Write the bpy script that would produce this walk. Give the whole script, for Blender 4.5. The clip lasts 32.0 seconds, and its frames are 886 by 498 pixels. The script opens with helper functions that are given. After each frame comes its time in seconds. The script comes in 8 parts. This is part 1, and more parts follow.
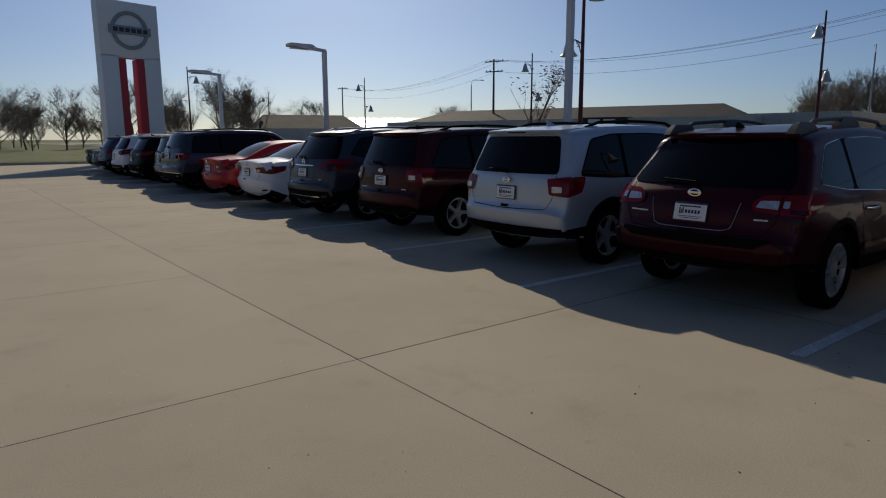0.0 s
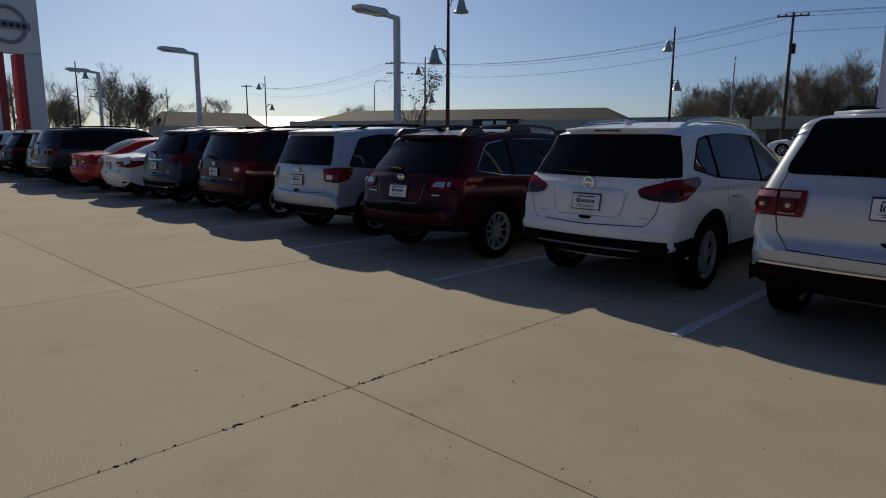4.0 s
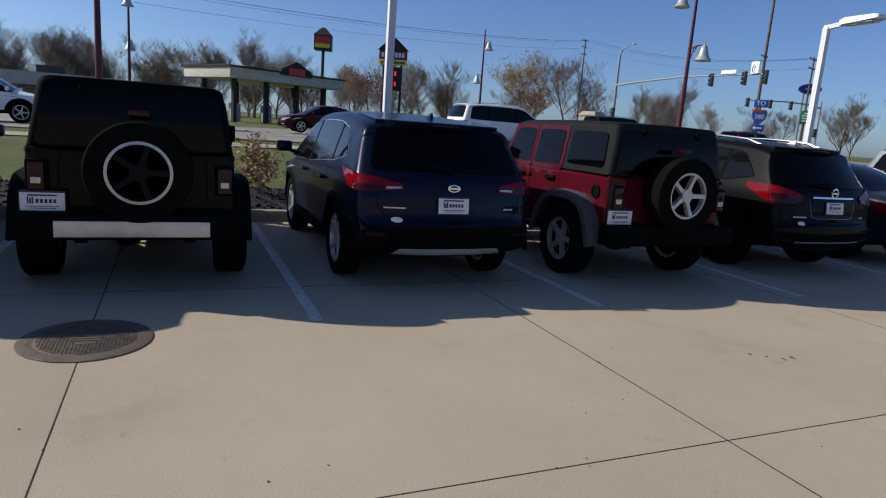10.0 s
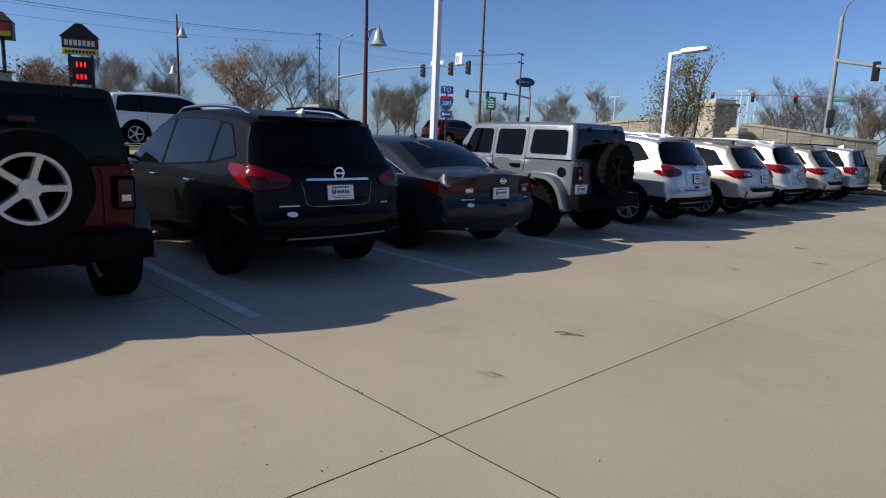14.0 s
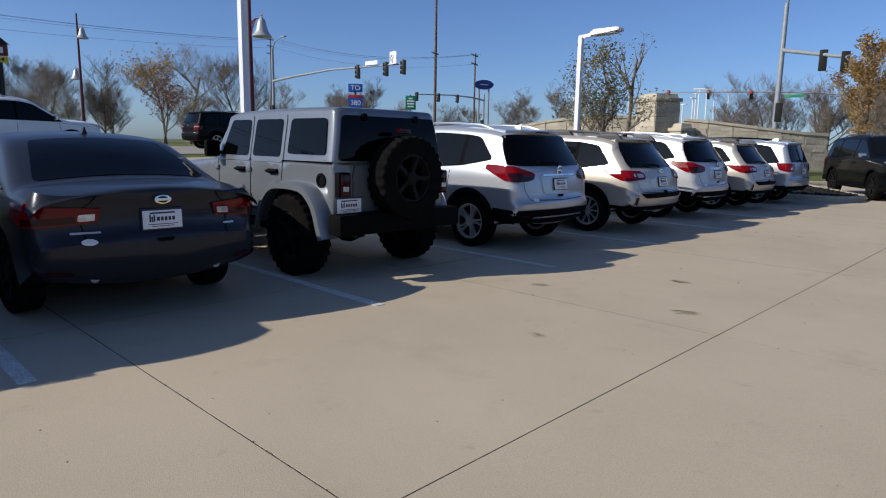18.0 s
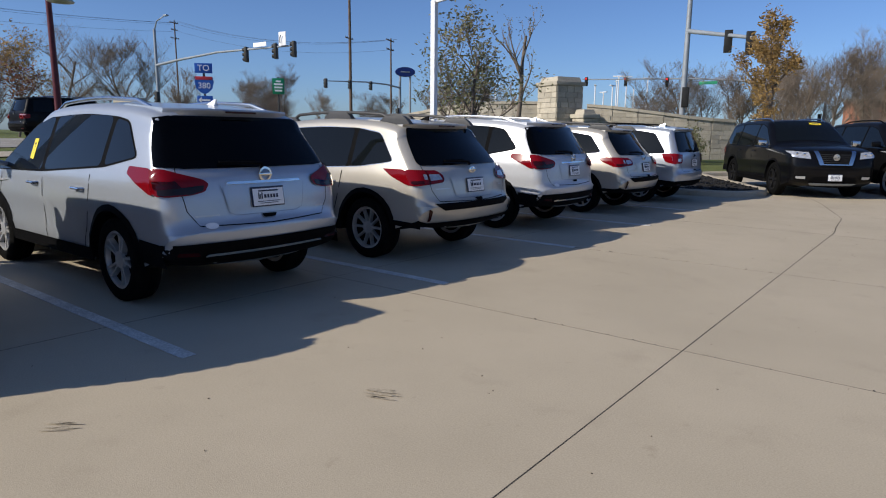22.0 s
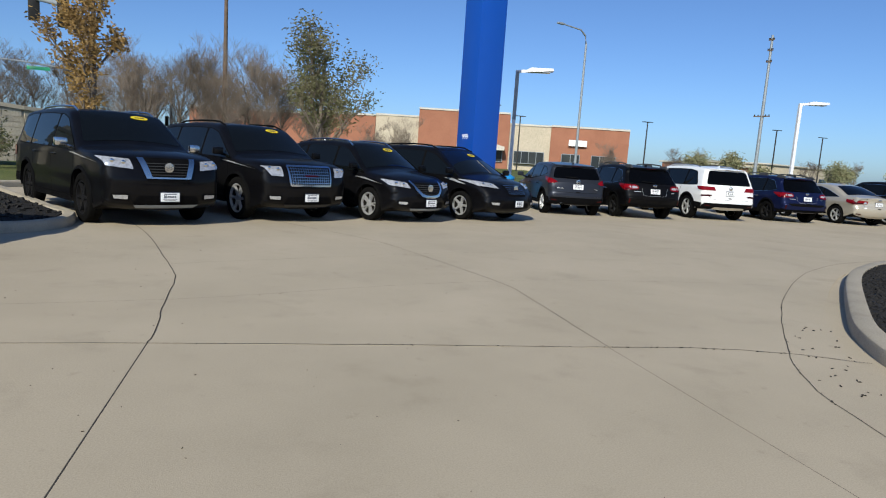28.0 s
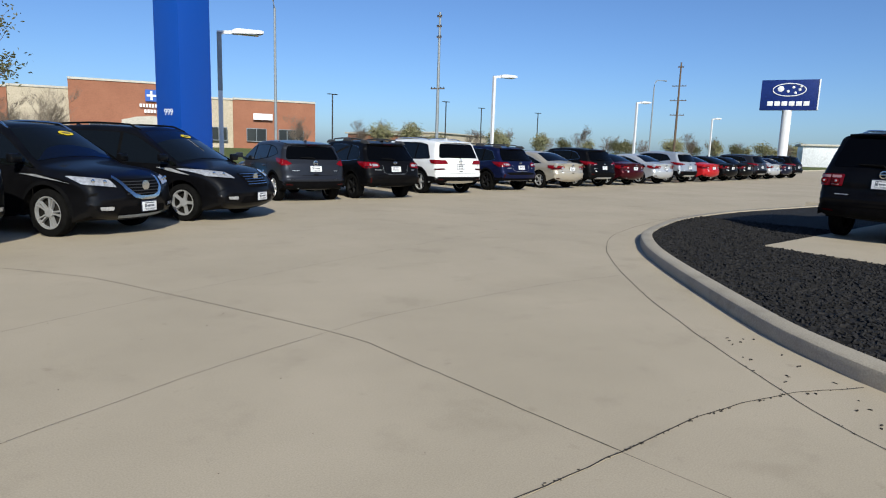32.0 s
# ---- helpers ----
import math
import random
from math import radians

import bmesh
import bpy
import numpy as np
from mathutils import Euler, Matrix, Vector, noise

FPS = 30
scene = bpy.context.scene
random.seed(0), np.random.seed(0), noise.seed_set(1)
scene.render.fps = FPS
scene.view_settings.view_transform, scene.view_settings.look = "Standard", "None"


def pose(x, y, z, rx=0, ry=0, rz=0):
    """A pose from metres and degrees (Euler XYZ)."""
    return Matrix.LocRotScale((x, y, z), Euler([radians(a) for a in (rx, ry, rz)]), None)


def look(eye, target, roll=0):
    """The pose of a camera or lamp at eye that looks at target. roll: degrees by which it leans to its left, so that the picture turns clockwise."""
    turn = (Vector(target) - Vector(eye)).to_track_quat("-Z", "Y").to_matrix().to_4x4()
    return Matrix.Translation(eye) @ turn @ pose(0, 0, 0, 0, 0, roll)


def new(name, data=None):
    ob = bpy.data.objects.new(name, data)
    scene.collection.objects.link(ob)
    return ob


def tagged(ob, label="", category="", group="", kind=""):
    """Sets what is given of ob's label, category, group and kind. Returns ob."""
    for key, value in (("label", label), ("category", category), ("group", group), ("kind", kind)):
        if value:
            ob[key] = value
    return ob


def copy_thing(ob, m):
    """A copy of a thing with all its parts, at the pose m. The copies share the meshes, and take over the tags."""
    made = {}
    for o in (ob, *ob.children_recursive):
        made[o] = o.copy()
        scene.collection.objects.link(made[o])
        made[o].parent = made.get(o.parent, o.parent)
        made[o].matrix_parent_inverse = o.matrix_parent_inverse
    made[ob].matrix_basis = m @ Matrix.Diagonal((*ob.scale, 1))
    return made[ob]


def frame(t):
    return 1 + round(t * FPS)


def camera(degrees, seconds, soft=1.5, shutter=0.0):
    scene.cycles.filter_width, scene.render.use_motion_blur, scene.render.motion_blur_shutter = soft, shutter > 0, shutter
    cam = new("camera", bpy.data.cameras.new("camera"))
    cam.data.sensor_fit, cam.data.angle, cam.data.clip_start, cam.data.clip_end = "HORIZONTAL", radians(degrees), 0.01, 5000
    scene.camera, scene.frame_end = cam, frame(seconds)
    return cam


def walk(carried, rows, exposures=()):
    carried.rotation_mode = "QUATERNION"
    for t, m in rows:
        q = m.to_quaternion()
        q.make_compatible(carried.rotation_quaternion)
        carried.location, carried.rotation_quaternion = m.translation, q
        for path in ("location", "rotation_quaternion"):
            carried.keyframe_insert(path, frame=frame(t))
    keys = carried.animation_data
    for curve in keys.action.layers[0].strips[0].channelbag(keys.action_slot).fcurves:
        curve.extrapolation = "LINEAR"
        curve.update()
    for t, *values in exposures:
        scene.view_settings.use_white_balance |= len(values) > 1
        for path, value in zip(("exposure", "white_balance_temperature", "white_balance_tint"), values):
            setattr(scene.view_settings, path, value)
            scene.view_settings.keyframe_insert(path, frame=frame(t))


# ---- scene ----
cam = camera(69.7, 32.0, 1.1)
PATH = [
    (0, (-0.121, 0.166, 1.509), (1.098, 1.715, 1.166), -0.2),
    (0.5, (-0.151, -0.218, 1.482), (1.074, 1.325, 1.138), -0.3),
    (1, (-0.163, -0.522, 1.488), (1.07, 1.015, 1.145), -0.2),
    (1.5, (-0.22, -0.85, 1.496), (1.037, 0.668, 1.151), -0.3),
    (2, (-0.209, -1.223, 1.481), (1.067, 0.279, 1.135), -0.2),
    (2.5, (-0.19, -1.57, 1.496), (1.11, -0.091, 1.15), -0.1),
    (4.5, (-0.288, -3.124, 1.521), (1.156, -1.782, 1.181), 0.6),
    (5, (-0.379, -3.487, 1.555), (1.095, -2.177, 1.22), 0.7),
    (5.5, (-0.451, -3.909, 1.534), (1.062, -2.643, 1.203), 0.4),
    (6, (-0.596, -4.297, 1.539), (0.964, -3.089, 1.214), 0.9),
    (6.5, (-0.696, -4.674, 1.558), (0.951, -3.585, 1.236), 1.2),
    (7, (-0.799, -5.105, 1.552), (0.962, -4.218, 1.221), 1.7),
    (7.5, (-0.795, -5.463, 1.566), (1.102, -4.925, 1.231), 2.7),
    (8, (-0.68, -5.819, 1.566), (1.283, -5.69, 1.208), 3.7),
    (8.5, (-0.621, -6.262, 1.548), (1.341, -6.432, 1.202), 4.4),
    (9, (-0.544, -6.752, 1.547), (1.383, -7.15, 1.191), 4.0),
    (9.5, (-0.389, -7.237, 1.559), (1.47, -7.872, 1.185), 4.1),
    (10, (-0.308, -7.764, 1.562), (1.497, -8.537, 1.185), 4.2),
    (10.5, (-0.241, -8.258, 1.541), (1.481, -9.203, 1.164), 3.9),
    (11, (-0.115, -8.785, 1.535), (1.53, -9.862, 1.168), 4.0),
    (11.5, (-0.094, -9.316, 1.513), (1.53, -10.427, 1.157), 3.1),
    (12, (-0.048, -9.828, 1.484), (1.515, -11.022, 1.122), 2.9),
    (12.5, (-0.031, -10.337, 1.498), (1.503, -11.572, 1.146), 2.6),
    (13, (-0.053, -10.853, 1.497), (1.44, -12.137, 1.147), 2.2),
    (13.5, (-0.111, -11.314, 1.497), (1.33, -12.656, 1.145), 2.2),
    (14, (-0.117, -11.816, 1.479), (1.304, -13.18, 1.133), 2.3),
    (14.5, (-0.027, -12.293, 1.486), (1.389, -13.663, 1.138), 2.2),
    (16.5, (0.175, -14.362, 1.469), (1.577, -15.752, 1.15), 1.6),
    (17, (0.188, -14.887, 1.468), (1.581, -16.286, 1.148), 1.3),
    (17.5, (0.25, -15.434, 1.448), (1.628, -16.845, 1.117), 1.2),
    (18, (0.26, -15.983, 1.423), (1.63, -17.402, 1.096), 1.0),
    (18.5, (0.313, -16.472, 1.418), (1.665, -17.908, 1.086), 0.8),
    (19, (0.414, -16.959, 1.441), (1.749, -18.41, 1.107), 0.6),
    (19.5, (0.45, -17.483, 1.442), (1.768, -18.949, 1.105), 0.5),
    (20, (0.521, -18.001, 1.429), (1.807, -19.495, 1.085), 0.7),
    (20.5, (0.542, -18.521, 1.434), (1.804, -20.034, 1.091), 0.7),
    (21, (0.574, -19.063, 1.442), (1.814, -20.592, 1.092), 0.4),
    (21.5, (0.675, -19.609, 1.445), (1.894, -21.155, 1.09), 0.6),
    (22, (0.739, -20.166, 1.434), (1.959, -21.711, 1.078), 0.6),
    (22.5, (0.835, -20.706, 1.431), (2.057, -22.25, 1.076), 0.5),
    (23, (0.909, -21.243, 1.462), (2.13, -22.788, 1.116), 0.5),
    (23.5, (0.966, -21.811, 1.458), (2.171, -23.371, 1.117), 0.5),
    (24, (1.044, -22.342, 1.434), (2.19, -23.946, 1.099), 0.9),
    (24.5, (1.067, -22.843, 1.461), (2.177, -24.474, 1.134), 0.9),
    (26.5, (1.228, -25.081, 1.402), (1.741, -26.991, 1.106), 2.3),
    (27, (1.216, -25.58, 1.402), (1.402, -27.552, 1.124), 2.9),
    (27.5, (1.172, -25.99, 1.437), (0.992, -27.962, 1.158), 3.3),
    (28, (1.178, -26.443, 1.421), (0.663, -28.355, 1.141), 3.8),
    (28.5, (1.165, -26.878, 1.421), (0.487, -28.739, 1.144), 3.5),
    (29, (1.112, -27.24, 1.452), (0.272, -29.033, 1.172), 3.3),
    (29.5, (1.033, -27.67, 1.443), (0.01, -29.365, 1.157), 3.3),
    (30, (0.965, -28.077, 1.443), (-0.172, -29.697, 1.151), 3.2),
    (30.5, (0.867, -28.465, 1.461), (-0.332, -30.039, 1.169), 2.8),
    (31, (0.919, -28.874, 1.472), (-0.336, -30.402, 1.173), 2.4),
    (31.5, (1.08, -29.131, 1.496), (-0.226, -30.613, 1.188), 2.2),
    (32, (1.279, -29.33, 1.496), (-0.064, -30.779, 1.181), 1.8),
]
EXPOSURES = [(0, -1.0, 7400, 8), (2.5, -1.0, 7400, 8), (6, -0.97, 7350, 8), (7, -0.90, 7300, 9), (8, -0.34, 7150, 10), (9, -0.15, 6900, 10), (11, -0.13, 6800, 10), (16, -0.07, 6750, 10), (24.5, -0.04, 6700, 9), (27, -0.01, 6650, 4), (32, -0.01, 6650, 4)]
walk(cam, [(t, look(eye, target, roll)) for t, eye, target, roll in PATH], EXPOSURES)

# ---- world, sun ----
SUN_EL, SUN_AZ = 31.0, 28.0
world = bpy.data.worlds.new("sky")
scene.world = world
world.use_nodes = True
wn = world.node_tree
wn.nodes.clear()
w_out = wn.nodes.new("ShaderNodeOutputWorld")
w_bg = wn.nodes.new("ShaderNodeBackground")
w_sky = wn.nodes.new("ShaderNodeTexSky")
w_sky.sky_type = "NISHITA"
w_sky.sun_disc = False
w_sky.sun_elevation, w_sky.sun_rotation = radians(SUN_EL), radians(SUN_AZ)
w_sky.altitude, w_sky.air_density, w_sky.dust_density, w_sky.ozone_density = 250, 0.82, 0.95, 3.0
w_bg.inputs["Strength"].default_value = 0.101
w_tint = wn.nodes.new("ShaderNodeMix")
w_tint.data_type, w_tint.blend_type = "RGBA", "MULTIPLY"
w_tint.inputs["Factor"].default_value = 1.0
w_tint.inputs["B"].default_value = (0.77, 0.96, 1.29, 1)
wn.links.new(w_sky.outputs[0], w_tint.inputs["A"])
wn.links.new(w_tint.outputs["Result"], w_bg.inputs[0])
wn.links.new(w_bg.outputs[0], w_out.inputs[0])
sun = new("sun", bpy.data.lights.new("sun", "SUN"))
sun.data.energy, sun.data.angle, sun.data.color = 5.0, radians(0.53), (1.0, 0.95, 0.87)
az, el = radians(SUN_AZ), radians(SUN_EL)
sun_dir = Vector((math.sin(az) * math.cos(el), math.cos(az) * math.cos(el), math.sin(el)))
sun.matrix_world = look(sun_dir * 60, (0, 0, 0))


# ---- materials ----
def mat(name, color, rough=0.6, metal=0.0, coat=0.0, ior=1.5, spec=0.5):
    m = bpy.data.materials.new(name)
    m.use_nodes = True
    b = m.node_tree.nodes["Principled BSDF"]
    b.inputs["Base Color"].default_value = (*color, 1)
    b.inputs["Roughness"].default_value = rough
    b.inputs["Metallic"].default_value = metal
    b.inputs["Coat Weight"].default_value = coat
    b.inputs["Coat Roughness"].default_value = 0.03
    b.inputs["IOR"].default_value = ior
    b.inputs["Specular IOR Level"].default_value = spec
    return m


def vary(m, c1, c2, scale, fine=None, fine_amount=0.25, bump=0.0, bump_scale=60.0, rough=None, by_object=0.0, detail=6.0, space="Object"):
    """Two scales of colour variation between c1 and c2, and a bump."""
    nt = m.node_tree
    b = nt.nodes["Principled BSDF"]
    tc = nt.nodes.new("ShaderNodeNewGeometry") if space == "World" else nt.nodes.new("ShaderNodeTexCoord")
    co = tc.outputs["Position"] if space == "World" else tc.outputs["Object"]
    n1 = nt.nodes.new("ShaderNodeTexNoise")
    n1.inputs["Scale"].default_value, n1.inputs["Detail"].default_value = scale, detail
    n1.inputs["Roughness"].default_value = 0.6
    nt.links.new(co, n1.inputs["Vector"])
    n2 = nt.nodes.new("ShaderNodeTexNoise")
    n2.inputs["Scale"].default_value, n2.inputs["Detail"].default_value = fine or scale * 14, 3
    nt.links.new(co, n2.inputs["Vector"])
    ramp = nt.nodes.new("ShaderNodeMapRange")
    ramp.inputs["From Min"].default_value, ramp.inputs["From Max"].default_value = 0.32, 0.68
    nt.links.new(n1.outputs["Fac"], ramp.inputs["Value"])
    mix = nt.nodes.new("ShaderNodeMix")
    mix.data_type = "RGBA"
    mix.inputs["A"].default_value, mix.inputs["B"].default_value = (*c1, 1), (*c2, 1)
    nt.links.new(ramp.outputs[0], mix.inputs["Factor"])
    val = nt.nodes.new("ShaderNodeMapRange")
    val.inputs["From Min"].default_value, val.inputs["From Max"].default_value = 0.25, 0.75
    val.inputs["To Min"].default_value, val.inputs["To Max"].default_value = 1 - fine_amount, 1 + fine_amount
    nt.links.new(n2.outputs["Fac"], val.inputs["Value"])
    hsv = nt.nodes.new("ShaderNodeHueSaturation")
    nt.links.new(mix.outputs["Result"], hsv.inputs["Color"])
    last = val.outputs[0]
    if by_object:
        oi = nt.nodes.new("ShaderNodeObjectInfo")
        mr = nt.nodes.new("ShaderNodeMapRange")
        mr.inputs["To Min"].default_value, mr.inputs["To Max"].default_value = 1 - by_object, 1 + by_object
        nt.links.new(oi.outputs["Random"], mr.inputs["Value"])
        mu = nt.nodes.new("ShaderNodeMath")
        mu.operation = "MULTIPLY"
        nt.links.new(last, mu.inputs[0])
        nt.links.new(mr.outputs[0], mu.inputs[1])
        last = mu.outputs[0]
    nt.links.new(last, hsv.inputs["Value"])
    nt.links.new(hsv.outputs[0], b.inputs["Base Color"])
    if bump:
        n3 = nt.nodes.new("ShaderNodeTexNoise")
        n3.inputs["Scale"].default_value, n3.inputs["Detail"].default_value = bump_scale, 4
        nt.links.new(co, n3.inputs["Vector"])
        bp = nt.nodes.new("ShaderNodeBump")
        bp.inputs["Strength"].default_value, bp.inputs["Distance"].default_value = bump, 0.02
        nt.links.new(n3.outputs["Fac"], bp.inputs["Height"])
        nt.links.new(bp.outputs[0], b.inputs["Normal"])
    if rough:
        rr = nt.nodes.new("ShaderNodeMapRange")
        rr.inputs["To Min"].default_value, rr.inputs["To Max"].default_value = rough
        nt.links.new(n1.outputs["Fac"], rr.inputs["Value"])
        nt.links.new(rr.outputs[0], b.inputs["Roughness"])
    return m


def textured(name, c1, c2, scale, rough=0.8, **kw):
    metal = kw.pop("metal", 0.0)
    return vary(mat(name, c1, rough, metal, spec=kw.pop("spec", 0.3)), c1, c2, scale, **kw)


def paint(name, color, metal=0.0, coat=0.55):
    """Car paint: a coloured base with flakes, a clear coat and a film of dust."""
    m = mat(name, color, 0.30 if metal else 0.45, metal * 0.75, coat, 1.5, 0.06)
    d = tuple(min(1, c * 0.93 + 0.003) for c in color)
    return vary(m, color, d, 2.2, fine=900, fine_amount=0.10 if metal else 0.03)


M = {
    "glass": mat("tinted_glass", (0.0015, 0.0016, 0.0018), 0.02, 0, 0.0, 1.22),
    "clearglass": mat("cabin_glass", (0.004, 0.005, 0.005), 0.02, 0, 0.0, 1.32),
    "plastic": textured("black_plastic", (0.0035, 0.0035, 0.004), (0.006, 0.006, 0.0065), 5, 0.65, spec=0.03, bump=0.15, bump_scale=300),
    "under": textured("underbody", (0.005, 0.005, 0.005), (0.01, 0.009, 0.008), 5, 0.85, spec=0.05),
    "rubber": textured("tyre_rubber", (0.005, 0.005, 0.005), (0.009, 0.0088, 0.0085), 8, 0.85, spec=0.02, bump=0.3, bump_scale=120),
    "chrome": mat("chrome", (0.72, 0.71, 0.69), 0.18, 1.0),
    "alloy": textured("alloy", (0.58, 0.58, 0.58), (0.48, 0.48, 0.48), 9, 0.36, metal=0.6, fine_amount=0.05),
    "alloy_dark": textured("dark_alloy", (0.008, 0.008, 0.009), (0.014, 0.014, 0.015), 9, 0.5, metal=0.0, spec=0.05),
    "brakes": textured("brake_disc", (0.012, 0.011, 0.01), (0.03, 0.028, 0.025), 9, 0.7, metal=0.3, spec=0.1),
    "redlens": mat("red_lens", (0.16, 0.002, 0.005), 0.10, 0, 0.25, 1.45, 0.2),
    "redlens_dark": mat("dark_red_lens", (0.03, 0.001, 0.002), 0.12, 0, 0.15, 1.45, 0.25),
    "clearlens": textured("clear_lens", (0.66, 0.67, 0.69), (0.36, 0.37, 0.39), 18, 0.10, metal=0.5),
    "smokelens": mat("smoked_lens", (0.014, 0.008, 0.008), 0.10, 0, 0.3, 1.45, 0.2),
    "pinklens": mat("pale_pink_lens", (0.42, 0.22, 0.23), 0.10, 0, 0.4, 1.45, 0.25),
    "white": textured("plate_white", (0.78, 0.79, 0.8), (0.74, 0.75, 0.77), 20, 0.4, fine_amount=0.04),
    "ink": mat("dark_print", (0.02, 0.025, 0.05), 0.5),
    "yellow": mat("yellow_sticker", (0.80, 0.60, 0.015), 0.5),
    "mintpaper": mat("mint_paper", (0.55, 0.78, 0.66), 0.7),
    "line": textured("road_paint", (0.66, 0.64, 0.59), (0.48, 0.46, 0.42), 6, 0.75, fine=60, fine_amount=0.3, space="World"),
    "concrete": textured("concrete", (0.455, 0.385, 0.285), (0.395, 0.335, 0.245), 0.45, 0.9, fine=110, fine_amount=0.12, bump=0.12, bump_scale=160, by_object=0.035, space="World"),
    "rail_grey": textured("grey_rail_plastic", (0.045, 0.046, 0.048), (0.06, 0.06, 0.062), 6, 0.45, spec=0.2, fine_amount=0.05),
    "joint": textured("joint_sealant", (0.025, 0.022, 0.019), (0.055, 0.048, 0.04), 9, 0.9, space="World"),
    "kerb": textured("kerb_concrete", (0.44, 0.385, 0.30), (0.36, 0.315, 0.245), 1.3, 0.85, fine=70, fine_amount=0.16, bump=0.3, bump_scale=90, space="World"),
    "asphalt": textured("road_concrete", (0.30, 0.28, 0.25), (0.24, 0.225, 0.2), 0.3, 0.85, fine=40, fine_amount=0.15, bump=0.2, bump_scale=80, space="World"),
    "grass": textured("lawn", (0.075, 0.105, 0.022), (0.14, 0.15, 0.045), 0.35, 0.9, fine=25, fine_amount=0.4, bump=0.9, bump_scale=70, space="World"),
    "mulch": textured("dark_mulch", (0.006, 0.006, 0.006), (0.02, 0.018, 0.018), 6, 0.95, fine=60, fine_amount=0.5, bump=1.0, bump_scale=50, space="World"),
    "chip": textured("mulch_chip", (0.006, 0.006, 0.006), (0.028, 0.026, 0.026), 30, 0.9, space="World"),
    "iron": textured("cast_iron", (0.13, 0.105, 0.085), (0.20, 0.165, 0.135), 6, 0.6, metal=0.4, bump=0.3, bump_scale=90),
    "pole_white": textured("white_painted_steel", (0.72, 0.73, 0.75), (0.65, 0.66, 0.68), 2, 0.4, fine_amount=0.05),
    "pole_maroon": textured("maroon_painted_steel", (0.075, 0.012, 0.018), (0.11, 0.02, 0.026), 3, 0.4),
    "galv": textured("galvanised_steel", (0.30, 0.33, 0.36), (0.24, 0.265, 0.29), 4, 0.5, metal=0.2, fine_amount=0.08),
    "darkmetal": textured("dark_metal", (0.03, 0.03, 0.032), (0.05, 0.05, 0.05), 6, 0.5, metal=0.3),
    "bellmetal": textured("bell_shade", (0.5, 0.53, 0.52), (0.38, 0.4, 0.4), 5, 0.35, metal=0.3),
    "wood": textured("weathered_pole_wood", (0.16, 0.11, 0.075), (0.09, 0.065, 0.05), 3, 0.9, bump=0.4, bump_scale=40),
    "bark": textured("bark", (0.12, 0.095, 0.075), (0.2, 0.165, 0.135), 3, 0.95, bump=0.5, bump_scale=30),
    "twig": textured("twigs", (0.15, 0.12, 0.095), (0.23, 0.185, 0.15), 1.5, 0.95),
    "leaf_gold": textured("gold_leaves", (0.44, 0.28, 0.10), (0.28, 0.18, 0.075), 0.8, 0.75, fine=9, fine_amount=0.4),
    "leaf_green": textured("green_leaves", (0.13, 0.15, 0.07), (0.28, 0.25, 0.14), 0.9, 0.7, fine=9, fine_amount=0.4),
    "leaf_red": textured("russet_leaves", (0.22, 0.07, 0.035), (0.14, 0.06, 0.04), 0.9, 0.75, fine=9, fine_amount=0.4),
    "stone": textured("limestone", (0.47, 0.42, 0.335), (0.38, 0.34, 0.27), 1.2, 0.9, fine=20, fine_amount=0.15, bump=0.5, bump_scale=18, by_object=0.14),
    "mortar": textured("mortar", (0.36, 0.33, 0.28), (0.3, 0.27, 0.22), 3, 0.95),
    "brick": textured("red_brick", (0.33, 0.145, 0.09), (0.28, 0.12, 0.075), 0.4, 0.9, fine=6, fine_amount=0.12, by_object=0.08),
    "stucco": textured("tan_stucco", (0.50, 0.43, 0.33), (0.44, 0.38, 0.29), 0.5, 0.9, bump=0.15, bump_scale=30),
    "roofbrown": textured("brown_metal_roof", (0.042, 0.037, 0.034), (0.058, 0.051, 0.046), 0.4, 0.8, fine=5, spec=0.1),
    "roofwhite": textured("white_metal_roof", (0.75, 0.77, 0.79), (0.66, 0.68, 0.7), 0.5, 0.35),
    "beige": textured("beige_fascia", (0.55, 0.52, 0.46), (0.47, 0.44, 0.39), 0.6, 0.8),
    "maroon": textured("maroon_trim", (0.2, 0.03, 0.035), (0.15, 0.025, 0.03), 2, 0.6),
    "sign_red": mat("sign_red", (0.5, 0.03, 0.04), 0.45),
    "sign_yellow": mat("sign_yellow", (0.75, 0.55, 0.03), 0.45),
    "sign_blue": mat("sign_blue", (0.01, 0.09, 0.42), 0.4),
    "sign_green": mat("sign_green", (0.0, 0.22, 0.1), 0.4),
    "pillar_blue": mat("blue_cladding", (0.003, 0.062, 0.36), 0.35),
    "navy": textured("navy_panel", (0.008, 0.022, 0.13), (0.012, 0.028, 0.15), 0.4, 0.3),
    "pylon": textured("silver_cladding", (0.80, 0.81, 0.82), (0.74, 0.75, 0.76), 0.4, 0.4, fine=0.8, fine_amount=0.04),
    "window": mat("shop_window", (0.03, 0.036, 0.04), 0.06, 0, 0, 1.5),
    "signal": textured("signal_black", (0.012, 0.012, 0.012), (0.022, 0.022, 0.02), 4, 0.5),
    "cable": mat("cable_black", (0.02, 0.02, 0.02), 0.7),
    "debris": textured("dry_leaf_bits", (0.05, 0.038, 0.028), (0.12, 0.095, 0.07), 30, 0.9),
    "plasticblue": mat("blue_plastic", (0.02, 0.25, 0.62), 0.4),
}


